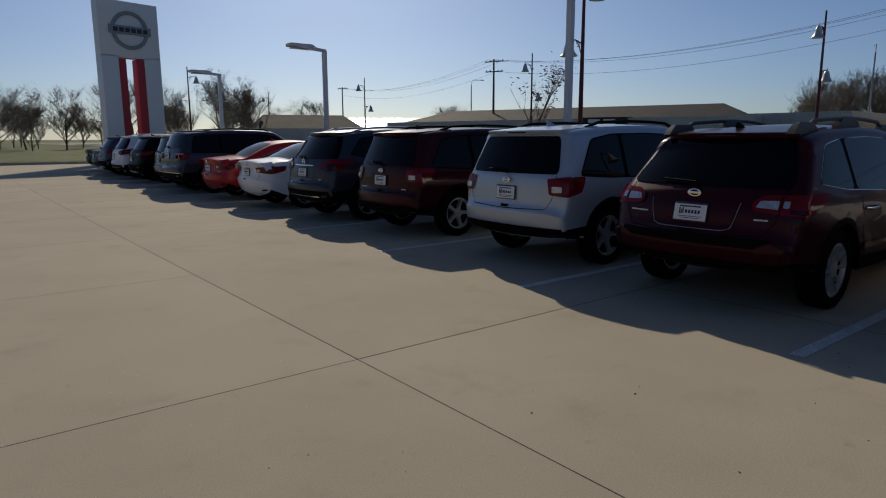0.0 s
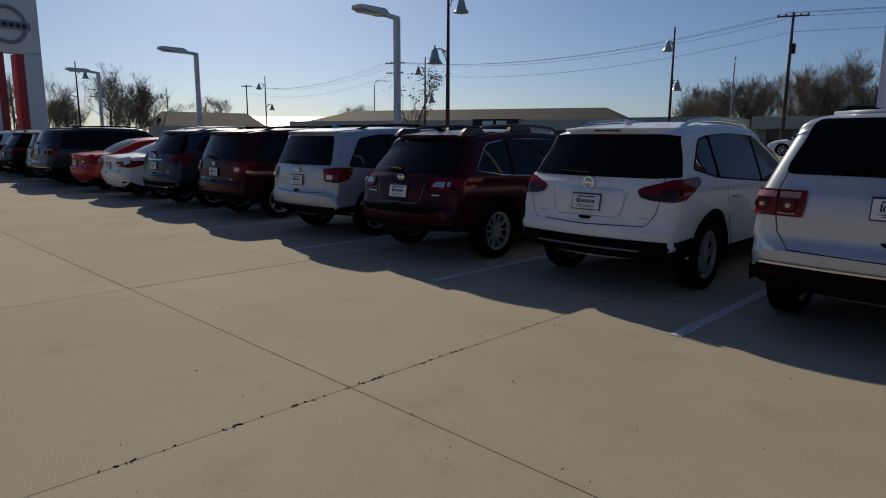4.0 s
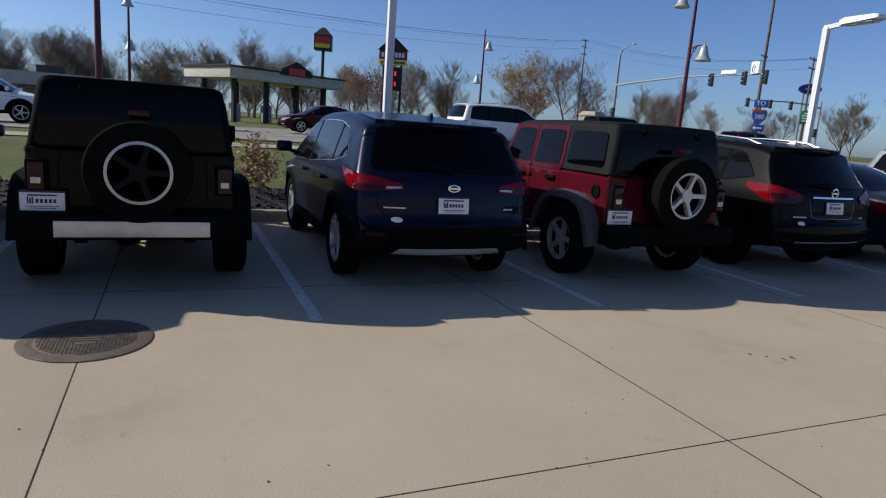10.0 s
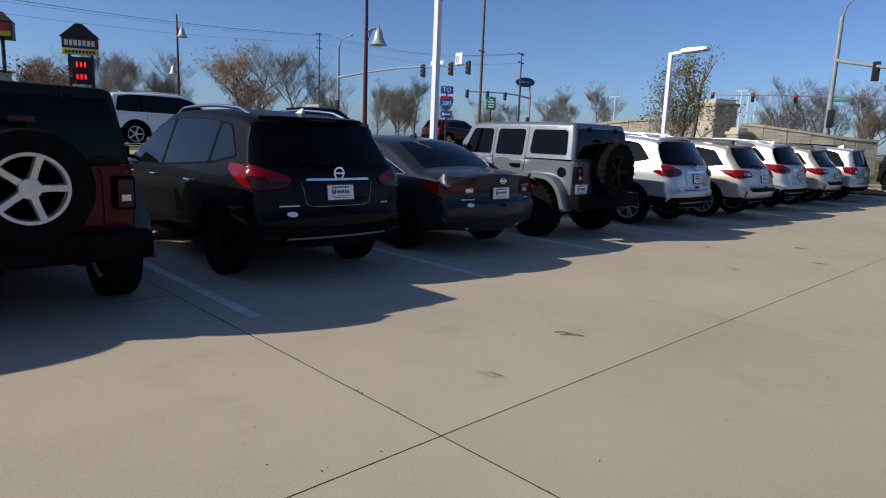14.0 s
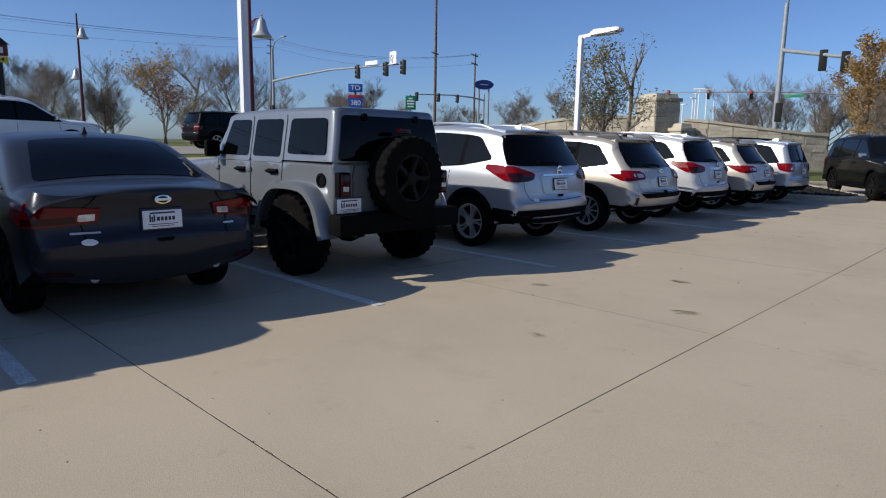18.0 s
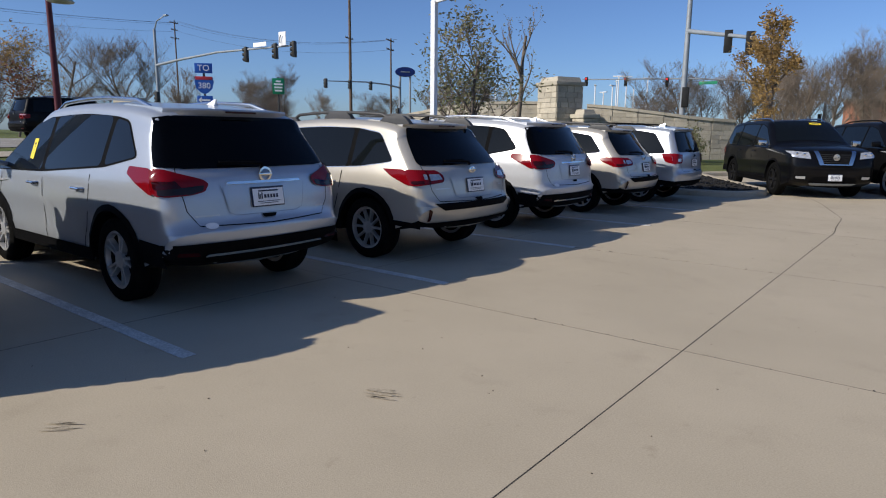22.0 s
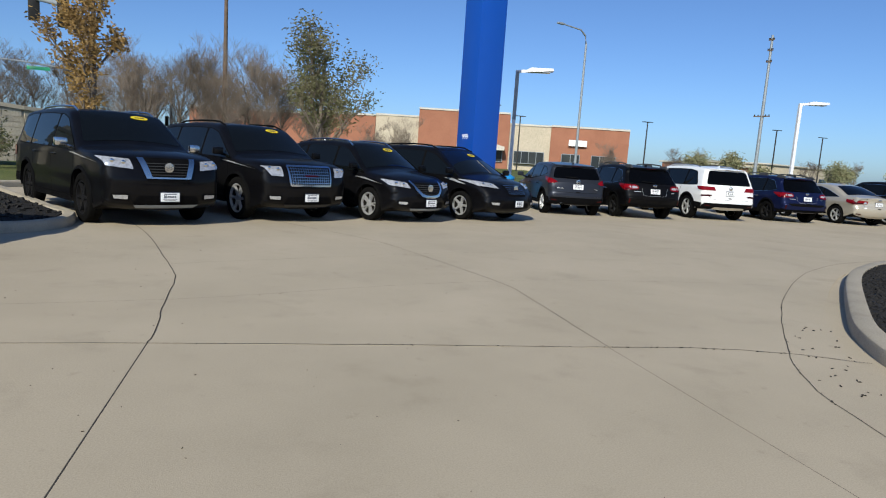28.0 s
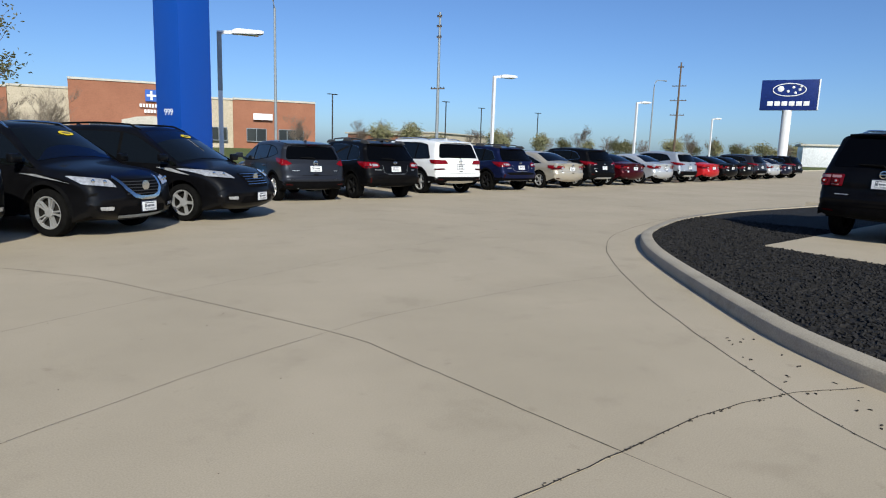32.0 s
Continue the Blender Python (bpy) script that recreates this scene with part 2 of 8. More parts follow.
def stain(m, scale, lo, hi, amount):
    """Darker blotches with a ragged edge over a finished colour."""
    nt = m.node_tree
    b = nt.nodes["Principled BSDF"]
    src = b.inputs["Base Color"].links[0].from_socket
    g = nt.nodes.new("ShaderNodeNewGeometry")
    n = nt.nodes.new("ShaderNodeTexNoise")
    n.inputs["Scale"].default_value, n.inputs["Detail"].default_value, n.inputs["Roughness"].default_value = scale, 9, 0.62
    nt.links.new(g.outputs["Position"], n.inputs["Vector"])
    r = nt.nodes.new("ShaderNodeMapRange")
    r.inputs["From Min"].default_value, r.inputs["From Max"].default_value = lo, hi
    r.inputs["To Min"].default_value, r.inputs["To Max"].default_value = 0.0, amount
    nt.links.new(n.outputs["Fac"], r.inputs["Value"])
    mx = nt.nodes.new("ShaderNodeMix")
    mx.data_type, mx.blend_type = "RGBA", "MULTIPLY"
    mx.inputs["B"].default_value = (0.45, 0.43, 0.40, 1)
    nt.links.new(src, mx.inputs["A"])
    nt.links.new(r.outputs[0], mx.inputs["Factor"])
    nt.links.new(mx.outputs["Result"], b.inputs["Base Color"])


stain(M["concrete"], 0.35, 0.50, 0.72, 0.15)
stain(M["concrete"], 1.4, 0.57, 0.76, 0.24)
stain(M["concrete"], 5.0, 0.64, 0.76, 0.35)
stain(M["concrete"], 16.0, 0.66, 0.78, 0.30)
stain(M["concrete"], 55.0, 0.66, 0.75, 0.50)
stain(M["kerb"], 2.5, 0.55, 0.75, 0.4)


def glow(name, color, strength):
    m = mat(name, color, 0.4)
    b = m.node_tree.nodes["Principled BSDF"]
    b.inputs["Emission Color"].default_value = (*color, 1)
    b.inputs["Emission Strength"].default_value = strength
    return m


M["led_red"] = glow("red_led", (1.0, 0.02, 0.02), 1.2)
M["lamp_red"] = glow("red_signal_lens", (0.9, 0.02, 0.02), 1.5)


# ---- mesh helpers ----
def finish(name, bm, material, smooth=40.0):
    bm.normal_update()
    if smooth:
        lim = radians(smooth)
        for f in bm.faces:
            f.smooth = True
        for e in bm.edges:
            if len(e.link_faces) == 2 and e.calc_face_angle(0) > lim:
                e.smooth = False
    me = bpy.data.meshes.new(name)
    bm.to_mesh(me)
    bm.free()
    for m in material if isinstance(material, (list, tuple)) else [material]:
        me.materials.append(m)
    return me


def part(name, bm, material, parent=None, label="", smooth=40.0):
    ob = new(name, finish(name, bm, material, smooth))
    if parent:
        ob.parent = parent
    return tagged(ob, label)


def thing(name, label, category, group="", m=None, kind=""):
    ob = new(name)
    ob.empty_display_size = 0.2
    if m is not None:
        ob.matrix_basis = m
    return tagged(ob, label, category, group, kind)


def box(bm, c, s, bevel=0.0, m=None):
    mm = Matrix.Translation(c) @ Matrix.Diagonal((*s, 1))
    r = bmesh.ops.create_cube(bm, size=1.0, matrix=(m @ mm) if m else mm)
    if bevel:
        es = list({e for v in r["verts"] for e in v.link_edges})
        bmesh.ops.bevel(bm, geom=es, offset=bevel, segments=2, affect="EDGES", profile=0.6)
    return bm


def boxm(c, s, bevel=0.0):
    return box(bmesh.new(), c, s, bevel)


def rings(bm, loops, closed=False, cap=True):
    """Faces between rings of points."""
    vs = [[bm.verts.new(p) for p in l] for l in loops]
    n = len(vs[0])
    for a, b in zip(vs, vs[1:] + (vs[:1] if closed else [])):
        for i in range(n):
            j = (i + 1) % n
            bm.faces.new((a[i], a[j], b[j], b[i]))
    if cap and not closed:
        bm.faces.new(vs[0][::-1])
        bm.faces.new(vs[-1])
    return bm


def tube(bm, pts, radii, n=10, cap=True):
    """A round bar along points."""
    pts = [Vector(p) for p in pts]
    if not isinstance(radii, (list, tuple)):
        radii = [radii] * len(pts)
    loops = []
    for i, p in enumerate(pts):
        d = (pts[min(i + 1, len(pts) - 1)] - pts[max(i - 1, 0)]).normalized()
        a = d.orthogonal().normalized() if abs(d.z) > 0.99 else d.cross(Vector((0, 0, 1))).normalized()
        b = d.cross(a)
        loops.append([p + radii[i] * (math.cos(k * math.tau / n) * a + math.sin(k * math.tau / n) * b) for k in range(n)])
    return rings(bm, loops, cap=cap)


def lathe(bm, prof, n=24, m=None, hollow=False):
    """A turned shape: prof is (radius, height); hollow: a closed ring."""
    loops = []
    for r, z in prof:
        loops.append([(m or Matrix()) @ Vector((r * math.cos(k * math.tau / n), r * math.sin(k * math.tau / n), z)) for k in range(n)])
    return rings(bm, loops, closed=hollow)


def prism(bm, poly, z0, z1):
    return rings(bm, [[(x, y, z0) for x, y in poly], [(x, y, z1) for x, y in poly]])


def beam(bm, a, b, w, h):
    """A rectangular bar from a to b."""
    a, b = Vector(a), Vector(b)
    d = (b - a).normalized()
    s = d.cross(Vector((0, 0, 1))).normalized() if abs(d.z) < 0.99 else Vector((1, 0, 0))
    u = s.cross(d)
    loops = [[p + s * i * w / 2 + u * j * h / 2 for i, j in ((-1, -1), (1, -1), (1, 1), (-1, 1))] for p in (a, b)]
    return rings(bm, loops)


def words(text, size, material, parent, m, label="", name="lettering"):
    cu = bpy.data.curves.new(name, "FONT")
    cu.body, cu.size, cu.align_x, cu.align_y, cu.extrude = text, size, "CENTER", "CENTER", 0.004
    cu.materials.append(material)
    ob = new(name, cu)
    ob.parent = parent
    ob.matrix_basis = m
    return tagged(ob, label)


# ---- vehicles ----
from mathutils.geometry import delaunay_2d_cdt

def smooth_line(pts, n=4):
    """A smooth line through points of any number of values."""
    p = np.array(pts, float)
    q = np.vstack([2 * p[0] - p[1], p, 2 * p[-1] - p[-2]])
    out = []
    for i in range(1, len(q) - 2):
        a, b, c, d = q[i - 1 : i + 3]
        for k in range(n):
            t = k / n
            out.append((2 * t**3 - 3 * t**2 + 1) * b + (t**3 - 2 * t**2 + t) * 0.4 * (c - a) + (3 * t**2 - 2 * t**3) * c + (t**3 - t**2) * 0.4 * (d - b))
    out.append(q[-2])
    return np.array(out)


def clip_u(poly, lo, hi):
    """The piece of a polygon between two upright lines."""
    for lim, sgn in ((lo, 1), (hi, -1)):
        res = []
        for (a, b), (c, d) in zip(poly, poly[1:] + poly[:1]):
            ia, ic = sgn * (a - lim) >= 0, sgn * (c - lim) >= 0
            if ia:
                res.append((a, b))
            if ia != ic:
                t = (lim - a) / (c - a)
                res.append((lim, b + t * (d - b)))
        poly = res
    return poly


def round_poly(poly, r=0.03, n=3):
    out = []
    k = len(poly)
    for i in range(k):
        p, a, b = Vector(poly[i]), Vector(poly[i - 1]), Vector(poly[(i + 1) % k])
        da, db = (a - p), (b - p)
        ra, rb = min(r, da.length * 0.45), min(r, db.length * 0.45)
        s, e = p + da.normalized() * ra, p + db.normalized() * rb
        for j in range(n + 1):
            t = j / n
            q = s * (1 - t) ** 2 + p * 2 * t * (1 - t) + e * t * t
            out.append((q.x, q.y))
    return out


def grid_fill(poly, du, dv):
    """A flat bmesh of a polygon cut into a grid, in x and y."""
    bm = bmesh.new()
    vs = []
    for p in poly:
        if not vs or (Vector(p) - vs[-1].co.xy).length > 1e-4:
            vs.append(bm.verts.new((p[0], p[1], 0)))
    if (vs[0].co - vs[-1].co).length < 1e-4:
        bm.verts.remove(vs.pop())
    bm.faces.new(vs)
    bmesh.ops.triangulate(bm, faces=bm.faces[:], ngon_method="EAR_CLIP")
    for ax, st in ((0, du), (1, dv)):
        lo, hi = min(v.co[ax] for v in bm.verts), max(v.co[ax] for v in bm.verts)
        k = math.ceil((lo + 1e-3) / st)
        while k * st < hi - 1e-3:
            co, no = [0, 0, 0], [0, 0, 0]
            co[ax], no[ax] = k * st, 1
            bmesh.ops.bisect_plane(bm, geom=bm.verts[:] + bm.edges[:] + bm.faces[:], dist=1e-5, plane_co=co, plane_no=no)
            k += 1
    return bm


def within(p, poly):
    x, y = p
    c = False
    for a, b in zip(poly, poly[1:] + poly[:1]):
        if (a[1] > y) != (b[1] > y) and x < (b[0] - a[0]) * (y - a[1]) / (b[1] - a[1]) + a[0]:
            c = not c
    return c


FR = [0, 0.3, 0.55, 0.75, 0.86, 0.92, 0.96, 0.985, 1.0]


class Shell:
    """A vehicle's skin: a side outline with rounded corners, drawn in towards the roof and the ends.
    u runs forward from the rear bumper, v across, z up."""

    def __init__(s, top, width, belt, wheels, r_wheel, sill, tumble=0.19, ends=(0.05, 0.10), arch=0.06, low=0.94):
        s.half, s.belt, s.wheels, s.rw, s.sill, s.low = width / 2, belt, wheels, r_wheel, sill, low
        s.L = max(p[0] for p in top)
        s.H = max(p[1] for p in top)
        s.tumble, s.ends = tumble, ends
        line = smooth_line(top)
        s.n_top = len(line)
        ra = s.ra = r_wheel + arch
        bottom = []
        for u0, zf, zr in ((wheels[1], top[-1][1], sill), (wheels[0], sill, top[0][1])):
            a0 = math.asin(min(0.9, max(-0.9, (zf - r_wheel) / ra)))
            a1 = math.pi - math.asin(min(0.9, max(-0.9, (zr - r_wheel) / ra)))
            for k in range(13):
                a = a0 + (a1 - a0) * k / 12
                bottom.append((u0 + ra * math.cos(a), r_wheel + ra * math.sin(a), 0, 0.012))
        s.P = np.vstack([line, np.array(bottom)])
        t = np.roll(s.P[:, :2], -1, 0) - np.roll(s.P[:, :2], 1, 0)
        t /= np.linalg.norm(t, axis=1)[:, None] + 1e-9
        s.N = np.stack([t[:, 1], -t[:, 0]], 1)
        z = line[:, 1]
        s.i_roof = int(np.argmax(z))

    def w(s, u, z):
        k = np.interp(z, [0.2, 0.405, 0.495, 0.585, 0.72, 0.81, 0.855, s.belt - 0.03, s.belt + 0.02, s.H], [s.low, 0.975, 0.988, 0.978, 0.985, 0.999, 0.990, 0.975, 0.955, 0.955 - s.tumble])
        if z > s.belt:
            f = (z - s.belt) / (s.H - s.belt)
            k -= 0.03 * f * f
        a = max(0, 1 - u / 0.9)
        b = max(0, 1 - (s.L - u) / 1.1)
        return s.half * k * (1 - s.ends[0] * a * a - s.ends[1] * b * b)

    def ends_at(s, q):
        i = int(min(max(q, 0), len(s.P) - 1.001))
        t = q - i
        p = s.P[i] * (1 - t) + s.P[i + 1] * t
        n = s.N[i] * (1 - t) + s.N[i + 1] * t
        return p, n / np.linalg.norm(n)

    def top(s, f, q, off=0.0):
        p, n = s.ends_at(q)
        f = max(-1, min(1, f))
        a = abs(f)
        d = p[2] * a * a + (p[3] * (1 - math.sqrt(max(0, 1 - ((a - 0.86) / 0.14) ** 2))) if a > 0.86 else 0) - off
        e = p[:2] + n * (p[2] + p[3])
        r = p[:2] + n * d
        return Vector((r[0], f * (s.w(e[0], e[1]) + max(0, off)), r[1]))

    def q_rear(s, z):
        return float(np.interp(z, np.maximum.accumulate(s.P[: s.i_roof + 1, 1]), np.arange(s.i_roof + 1)))

    def q_front(s, z):
        idx = np.arange(s.i_roof, s.n_top)[::-1]
        return float(np.interp(z, np.maximum.accumulate(s.P[idx, 1]), idx))

    def q_top(s, u):
        idx = np.arange(max(0, s.i_roof - 12), s.n_top - 16)
        return float(np.interp(u, np.maximum.accumulate(s.P[idx, 0]), idx))

    def level(s, f, z, off, where):
        """The point of an end at a height: the corners lean in, so its row is sought."""
        zz = z
        for _ in range(4):
            p = s.top(f, where(zz), off)
            zz += 0.9 * (z - p.z)
        return s.top(f, where(zz), off)

    def rear(s, f, z, off=0.004):
        return s.level(f, z, off, s.q_rear)

    def front(s, f, z, off=0.004):
        return s.level(f, z, off, s.q_front)

    def over(s, f, u, off=0.004):
        return s.top(f, s.q_top(u), off)

    def side(s, sg, u, z, off=0.004):
        return Vector((u, sg * (s.w(u, z) + off), z))

    def body(s):
        bm = bmesh.new()
        fr = [-f for f in FR[:0:-1]] + FR
        cols = []
        for i in range(len(s.P)):
            cols.append([bm.verts.new(s.top(f, i) if i < len(s.P) - 1 else s.top(f, i - 1e-6)) for f in fr])
        for i in range(len(cols)):
            a, b = cols[i], cols[(i + 1) % len(cols)]
            for j in range(len(fr) - 1):
                f = bm.faces.new((a[j], a[j + 1], b[j + 1], b[j]))
                if i >= s.n_top - 1:
                    f.material_index = 1
        e = s.P[:, :2] + s.N * (s.P[:, 2:3] + s.P[:, 3:4])
        loop = [Vector((p[0], p[1])) for p in e]
        n = len(loop)
        lo, hi = e.min(0), e.max(0)
        pts = list(loop)
        for i in range(math.ceil(lo[0] / 0.15), int(hi[0] / 0.15) + 1):
            for j in range(math.ceil(lo[1] / 0.045), int(hi[1] / 0.045) + 1):
                p = (i * 0.15 + 0.075 * (j % 2), j * 0.045)
                if within(p, loop) and min((Vector(p) - q).length for q in loop) > 0.035:
                    pts.append(Vector(p))
        fv, _, ff = delaunay_2d_cdt(pts, [(i, (i + 1) % n) for i in range(n)], [], 1, 1e-5)[:3]
        for sg in (1, -1):
            vm = [bm.verts.new(s.side(sg, v.x, v.y, 0)) for v in fv]
            for f in ff:
                bm.faces.new([vm[v] for v in (f if sg < 0 else f[::-1])])
        bmesh.ops.remove_doubles(bm, verts=bm.verts[:], dist=0.0008)
        bmesh.ops.recalc_face_normals(bm, faces=bm.faces[:])
        return bm

    def pane(s, poly, how, step=(0.12, 0.06), off=0.004, r=0.03, bm=None, thick=0.0):
        flat = grid_fill(round_poly(poly, r) if r else poly, *step)
        bm = bm or bmesh.new()
        vm = {v: bm.verts.new(how(v.co.x, v.co.y, off)) for v in flat.verts}
        for f in flat.faces:
            try:
                bm.faces.new([vm[v] for v in f.verts])
            except ValueError:
                pass
        flat.free()
        return bm


def left(sh):
    return lambda u, z, o: sh.side(1, u, z, o)


def right(sh):
    return lambda u, z, o: sh.side(-1, u, z, o)


def strip(line, w):
    """A narrow polygon along a line."""
    l = [Vector(p) for p in line]
    up, dn = [], []
    for i, p in enumerate(l):
        d = (l[min(i + 1, len(l) - 1)] - l[max(i - 1, 0)]).normalized()
        n = Vector((-d.y, d.x)) * w / 2
        up.append(tuple(p + n))
        dn.append(tuple(p - n))
    return up + dn[::-1]


TEMPL = {}
WHEELS = {}


def wheel_meshes(r, width, spokes, dark, twin, rough_tread=False):
    key = (r, width, spokes, dark, twin, rough_tread)
    if key in WHEELS:
        return WHEELS[key]
    n = 40
    rr = r * (0.58 if rough_tread else 0.60 if width > 0.25 else 0.68)
    h = width / 2
    turn = Matrix.Rotation(radians(90), 4, "X")
    bm = lathe(bmesh.new(), [(rr, -h * 0.8), (rr + 0.01, -h), (r * 0.9, -h * 1.02), (r * 0.97, -h * 0.9), (r, -h * 0.7), (r, -h * 0.05), (r - 0.006, -h * 0.03), (r - 0.006, h * 0.03), (r, h * 0.05), (r, h * 0.7), (r * 0.97, h * 0.9), (r * 0.9, h * 1.02), (rr + 0.01, h), (rr, h * 0.8)], n, turn, True)
    if rough_tread:
        # lugs: the tread stands out in two staggered rows of blocks
        bm.free()
        edge = [(rr, -0.8), (rr + 0.01, -1.0), (r * 0.88, -1.03), (r * 0.93, -1.02), (r * 0.98, -0.92), (r, -0.7), (r, -0.3), (r - 0.006, -0.05)]
        bm = lathe(bmesh.new(), [(q, z * h) for q, z in edge] + [(q, -z * h) for q, z in edge[::-1]], 112, turn, True)
        back = turn.inverted()
        for v in bm.verts:
            q = back @ v.co
            d = math.hypot(q.x, q.y)
            k = round(math.atan2(q.y, q.x) * 112 / math.tau) + (2 if q.z > 0 else 0)
            if d > r * 0.92 and abs(q.z) > 0.2 * h:
                v.co = turn @ Vector((q.x * (1 + (0.032 if k % 4 < 2 else -0.008)), q.y * (1 + (0.032 if k % 4 < 2 else -0.008)), q.z * (1.04 if k % 4 < 2 else 1.0)))
    tyre = finish("tyre", bm, M["rubber"], 35)
    bm = lathe(bmesh.new(), [(rr + 0.004, -h * 0.84), (rr + 0.006, h * 0.86), (rr - 0.02, h * 0.86), (rr - 0.03, h * 0.5), (rr - 0.035, -h * 0.7)], n, turn, True)
    lathe(bm, [(rr - 0.03, h * 0.1), (0.02, h * 0.1), (0.02, h * 0.02), (rr - 0.03, h * 0.02)], 24, turn)
    for f in bm.faces:
        f.material_index = 1
    for f in bm.faces:
        if f.calc_center_median().length > rr - 0.027:
            f.material_index = 0
    hub = finish("hub", lathe(bmesh.new(), [(0.03, h * 0.5), (0.075, h * 0.55), (0.07, h * 0.78), (0.03, h * 0.82)], 16, turn), M["alloy_dark"] if dark else M["alloy"], 30)
    wi = (0.027 if twin else 0.056) * (5 / max(5, spokes)) ** (1.2 if spokes > 6 else 0.5)
    loops = []
    for d, wd, z in ((0.05, wi * 1.2, h * 0.72), (rr * 0.55, wi, h * 0.74), (rr - 0.012, wi * 1.1, h * 0.86)):
        loops.append([turn @ Vector((d, y, zz)) for y, zz in ((-wd / 2, z - 0.045), (wd / 2, z - 0.045), (wd * 0.36, z), (-wd * 0.36, z))])
    spoke = finish("spoke", rings(bmesh.new(), loops), M["alloy_dark"] if dark else M["alloy"], 30)
    turns = [math.tau * k / spokes + dd * 0.17 for k in range(spokes) for dd in ((-1, 1) if twin else (0,))]
    rim = finish("wheel", bm, [M["alloy_dark"] if dark else M["alloy"], M["brakes"]], 30)
    WHEELS[key] = (rim, tyre, hub, spoke, turns)
    return WHEELS[key]


def put_wheel(car, m, r, width, spokes=5, dark=False, twin=False, rough_tread=False):
    rim, tyre, hub, spoke, turns = wheel_meshes(r, width, spokes, dark, twin, rough_tread)
    a = new("wheel", rim)
    a.parent, a.matrix_basis = car, m
    tagged(a, "black alloy rim" if dark else "silver alloy rim")
    b = new("tyre", tyre)
    b.parent = a
    b = new("hub", hub)
    b.parent = a
    for t in turns:
        b = new("spoke", spoke)
        b.parent, b.matrix_basis = a, Matrix.Rotation(t, 4, (0, -1, 0))
    return a


# centre-line outlines (u, z, bow in plan, corner radius), from the rear bumper over the roof to the front bumper
CROSS = [(.17, .34, .10, .05), (.07, .40, .12, .07), (.015, .54, .12, .10), (.0, .67, .12, .10), (.05, .75, .12, .10), (.07, .93, .12, .10), (.10, 1.08, .12, .10), (.15, 1.16, .12, .09), (.375, 1.49, .11, .08), (.425, 1.56, .09, .08), (.53, 1.625, .055, .09), (.9, 1.68, .045, .10), (1.7, 1.725, .045, .10), (2.45, 1.70, .05, .10), (2.75, 1.63, .08, .10), (3.45, 1.20, .12, .10), (3.62, 1.12, .10, .10), (4.1, 1.04, .07, .12), (4.45, .93, .14, .14), (4.62, .80, .24, .12), (4.69, .62, .26, .12), (4.68, .45, .24, .10), (4.6, .30, .2, .08), (4.42, .23, .1, .04)]
WAGON = [(.17, .36, .10, .05), (.07, .42, .12, .07), (.01, .56, .12, .10), (.0, .68, .12, .10), (.06, .75, .12, .10), (.09, .92, .12, .10), (.14, 1.03, .12, .10), (.20, 1.10, .12, .09), (.47, 1.40, .11, .08), (.53, 1.475, .09, .08), (.64, 1.545, .055, .09), (1.0, 1.605, .045, .10), (1.8, 1.64, .045, .10), (2.5, 1.615, .05, .10), (2.8, 1.55, .08, .10), (3.5, 1.13, .12, .10), (3.66, 1.05, .10, .10), (4.15, .97, .07, .12), (4.55, .87, .14, .14), (4.74, .75, .24, .12), (4.81, .60, .26, .12), (4.80, .45, .24, .10), (4.7, .31, .2, .08), (4.5, .24, .1, .04)]
BOXY = [(.17, .34, .09, .05), (.06, .40, .10, .07), (.01, .54, .10, .10), (.0, .68, .10, .10), (.05, .76, .09, .09), (.06, .93, .09, .09), (.08, 1.08, .09, .09), (.11, 1.16, .10, .09), (.25, 1.52, .09, .08), (.285, 1.59, .08, .08), (.38, 1.66, .05, .085), (.8, 1.70, .04, .09), (1.7, 1.735, .04, .09), (2.5, 1.715, .045, .09), (2.78, 1.65, .07, .10), (3.4, 1.22, .10, .10), (3.56, 1.14, .08, .10), (4.1, 1.07, .06, .11), (4.42, .98, .10, .12), (4.55, .86, .16, .11), (4.6, .66, .18, .11), (4.59, .46, .18, .10), (4.52, .31, .15, .08), (4.36, .24, .08, .04)]
SEDAN = [(.2, .28, .12, .05), (.08, .36, .15, .08), (.01, .50, .16, .11), (.0, .66, .16, .11), (.05, .74, .16, .11), (.06, .88, .16, .11), (.03, 1.0, .15, .08), (.10, 1.045, .12, .08), (.5, 1.075, .06, .09), (.72, 1.10, .07, .09), (1.15, 1.29, .08, .09), (1.55, 1.42, .06, .09), (2.1, 1.47, .05, .10), (2.65, 1.445, .06, .10), (2.95, 1.36, .09, .10), (3.55, 1.04, .12, .10), (3.75, .97, .09, .10), (4.2, .90, .07, .12), (4.55, .80, .14, .14), (4.76, .68, .26, .12), (4.82, .52, .28, .12), (4.8, .36, .26, .10), (4.7, .24, .2, .08), (4.5, .18, .1, .04)]
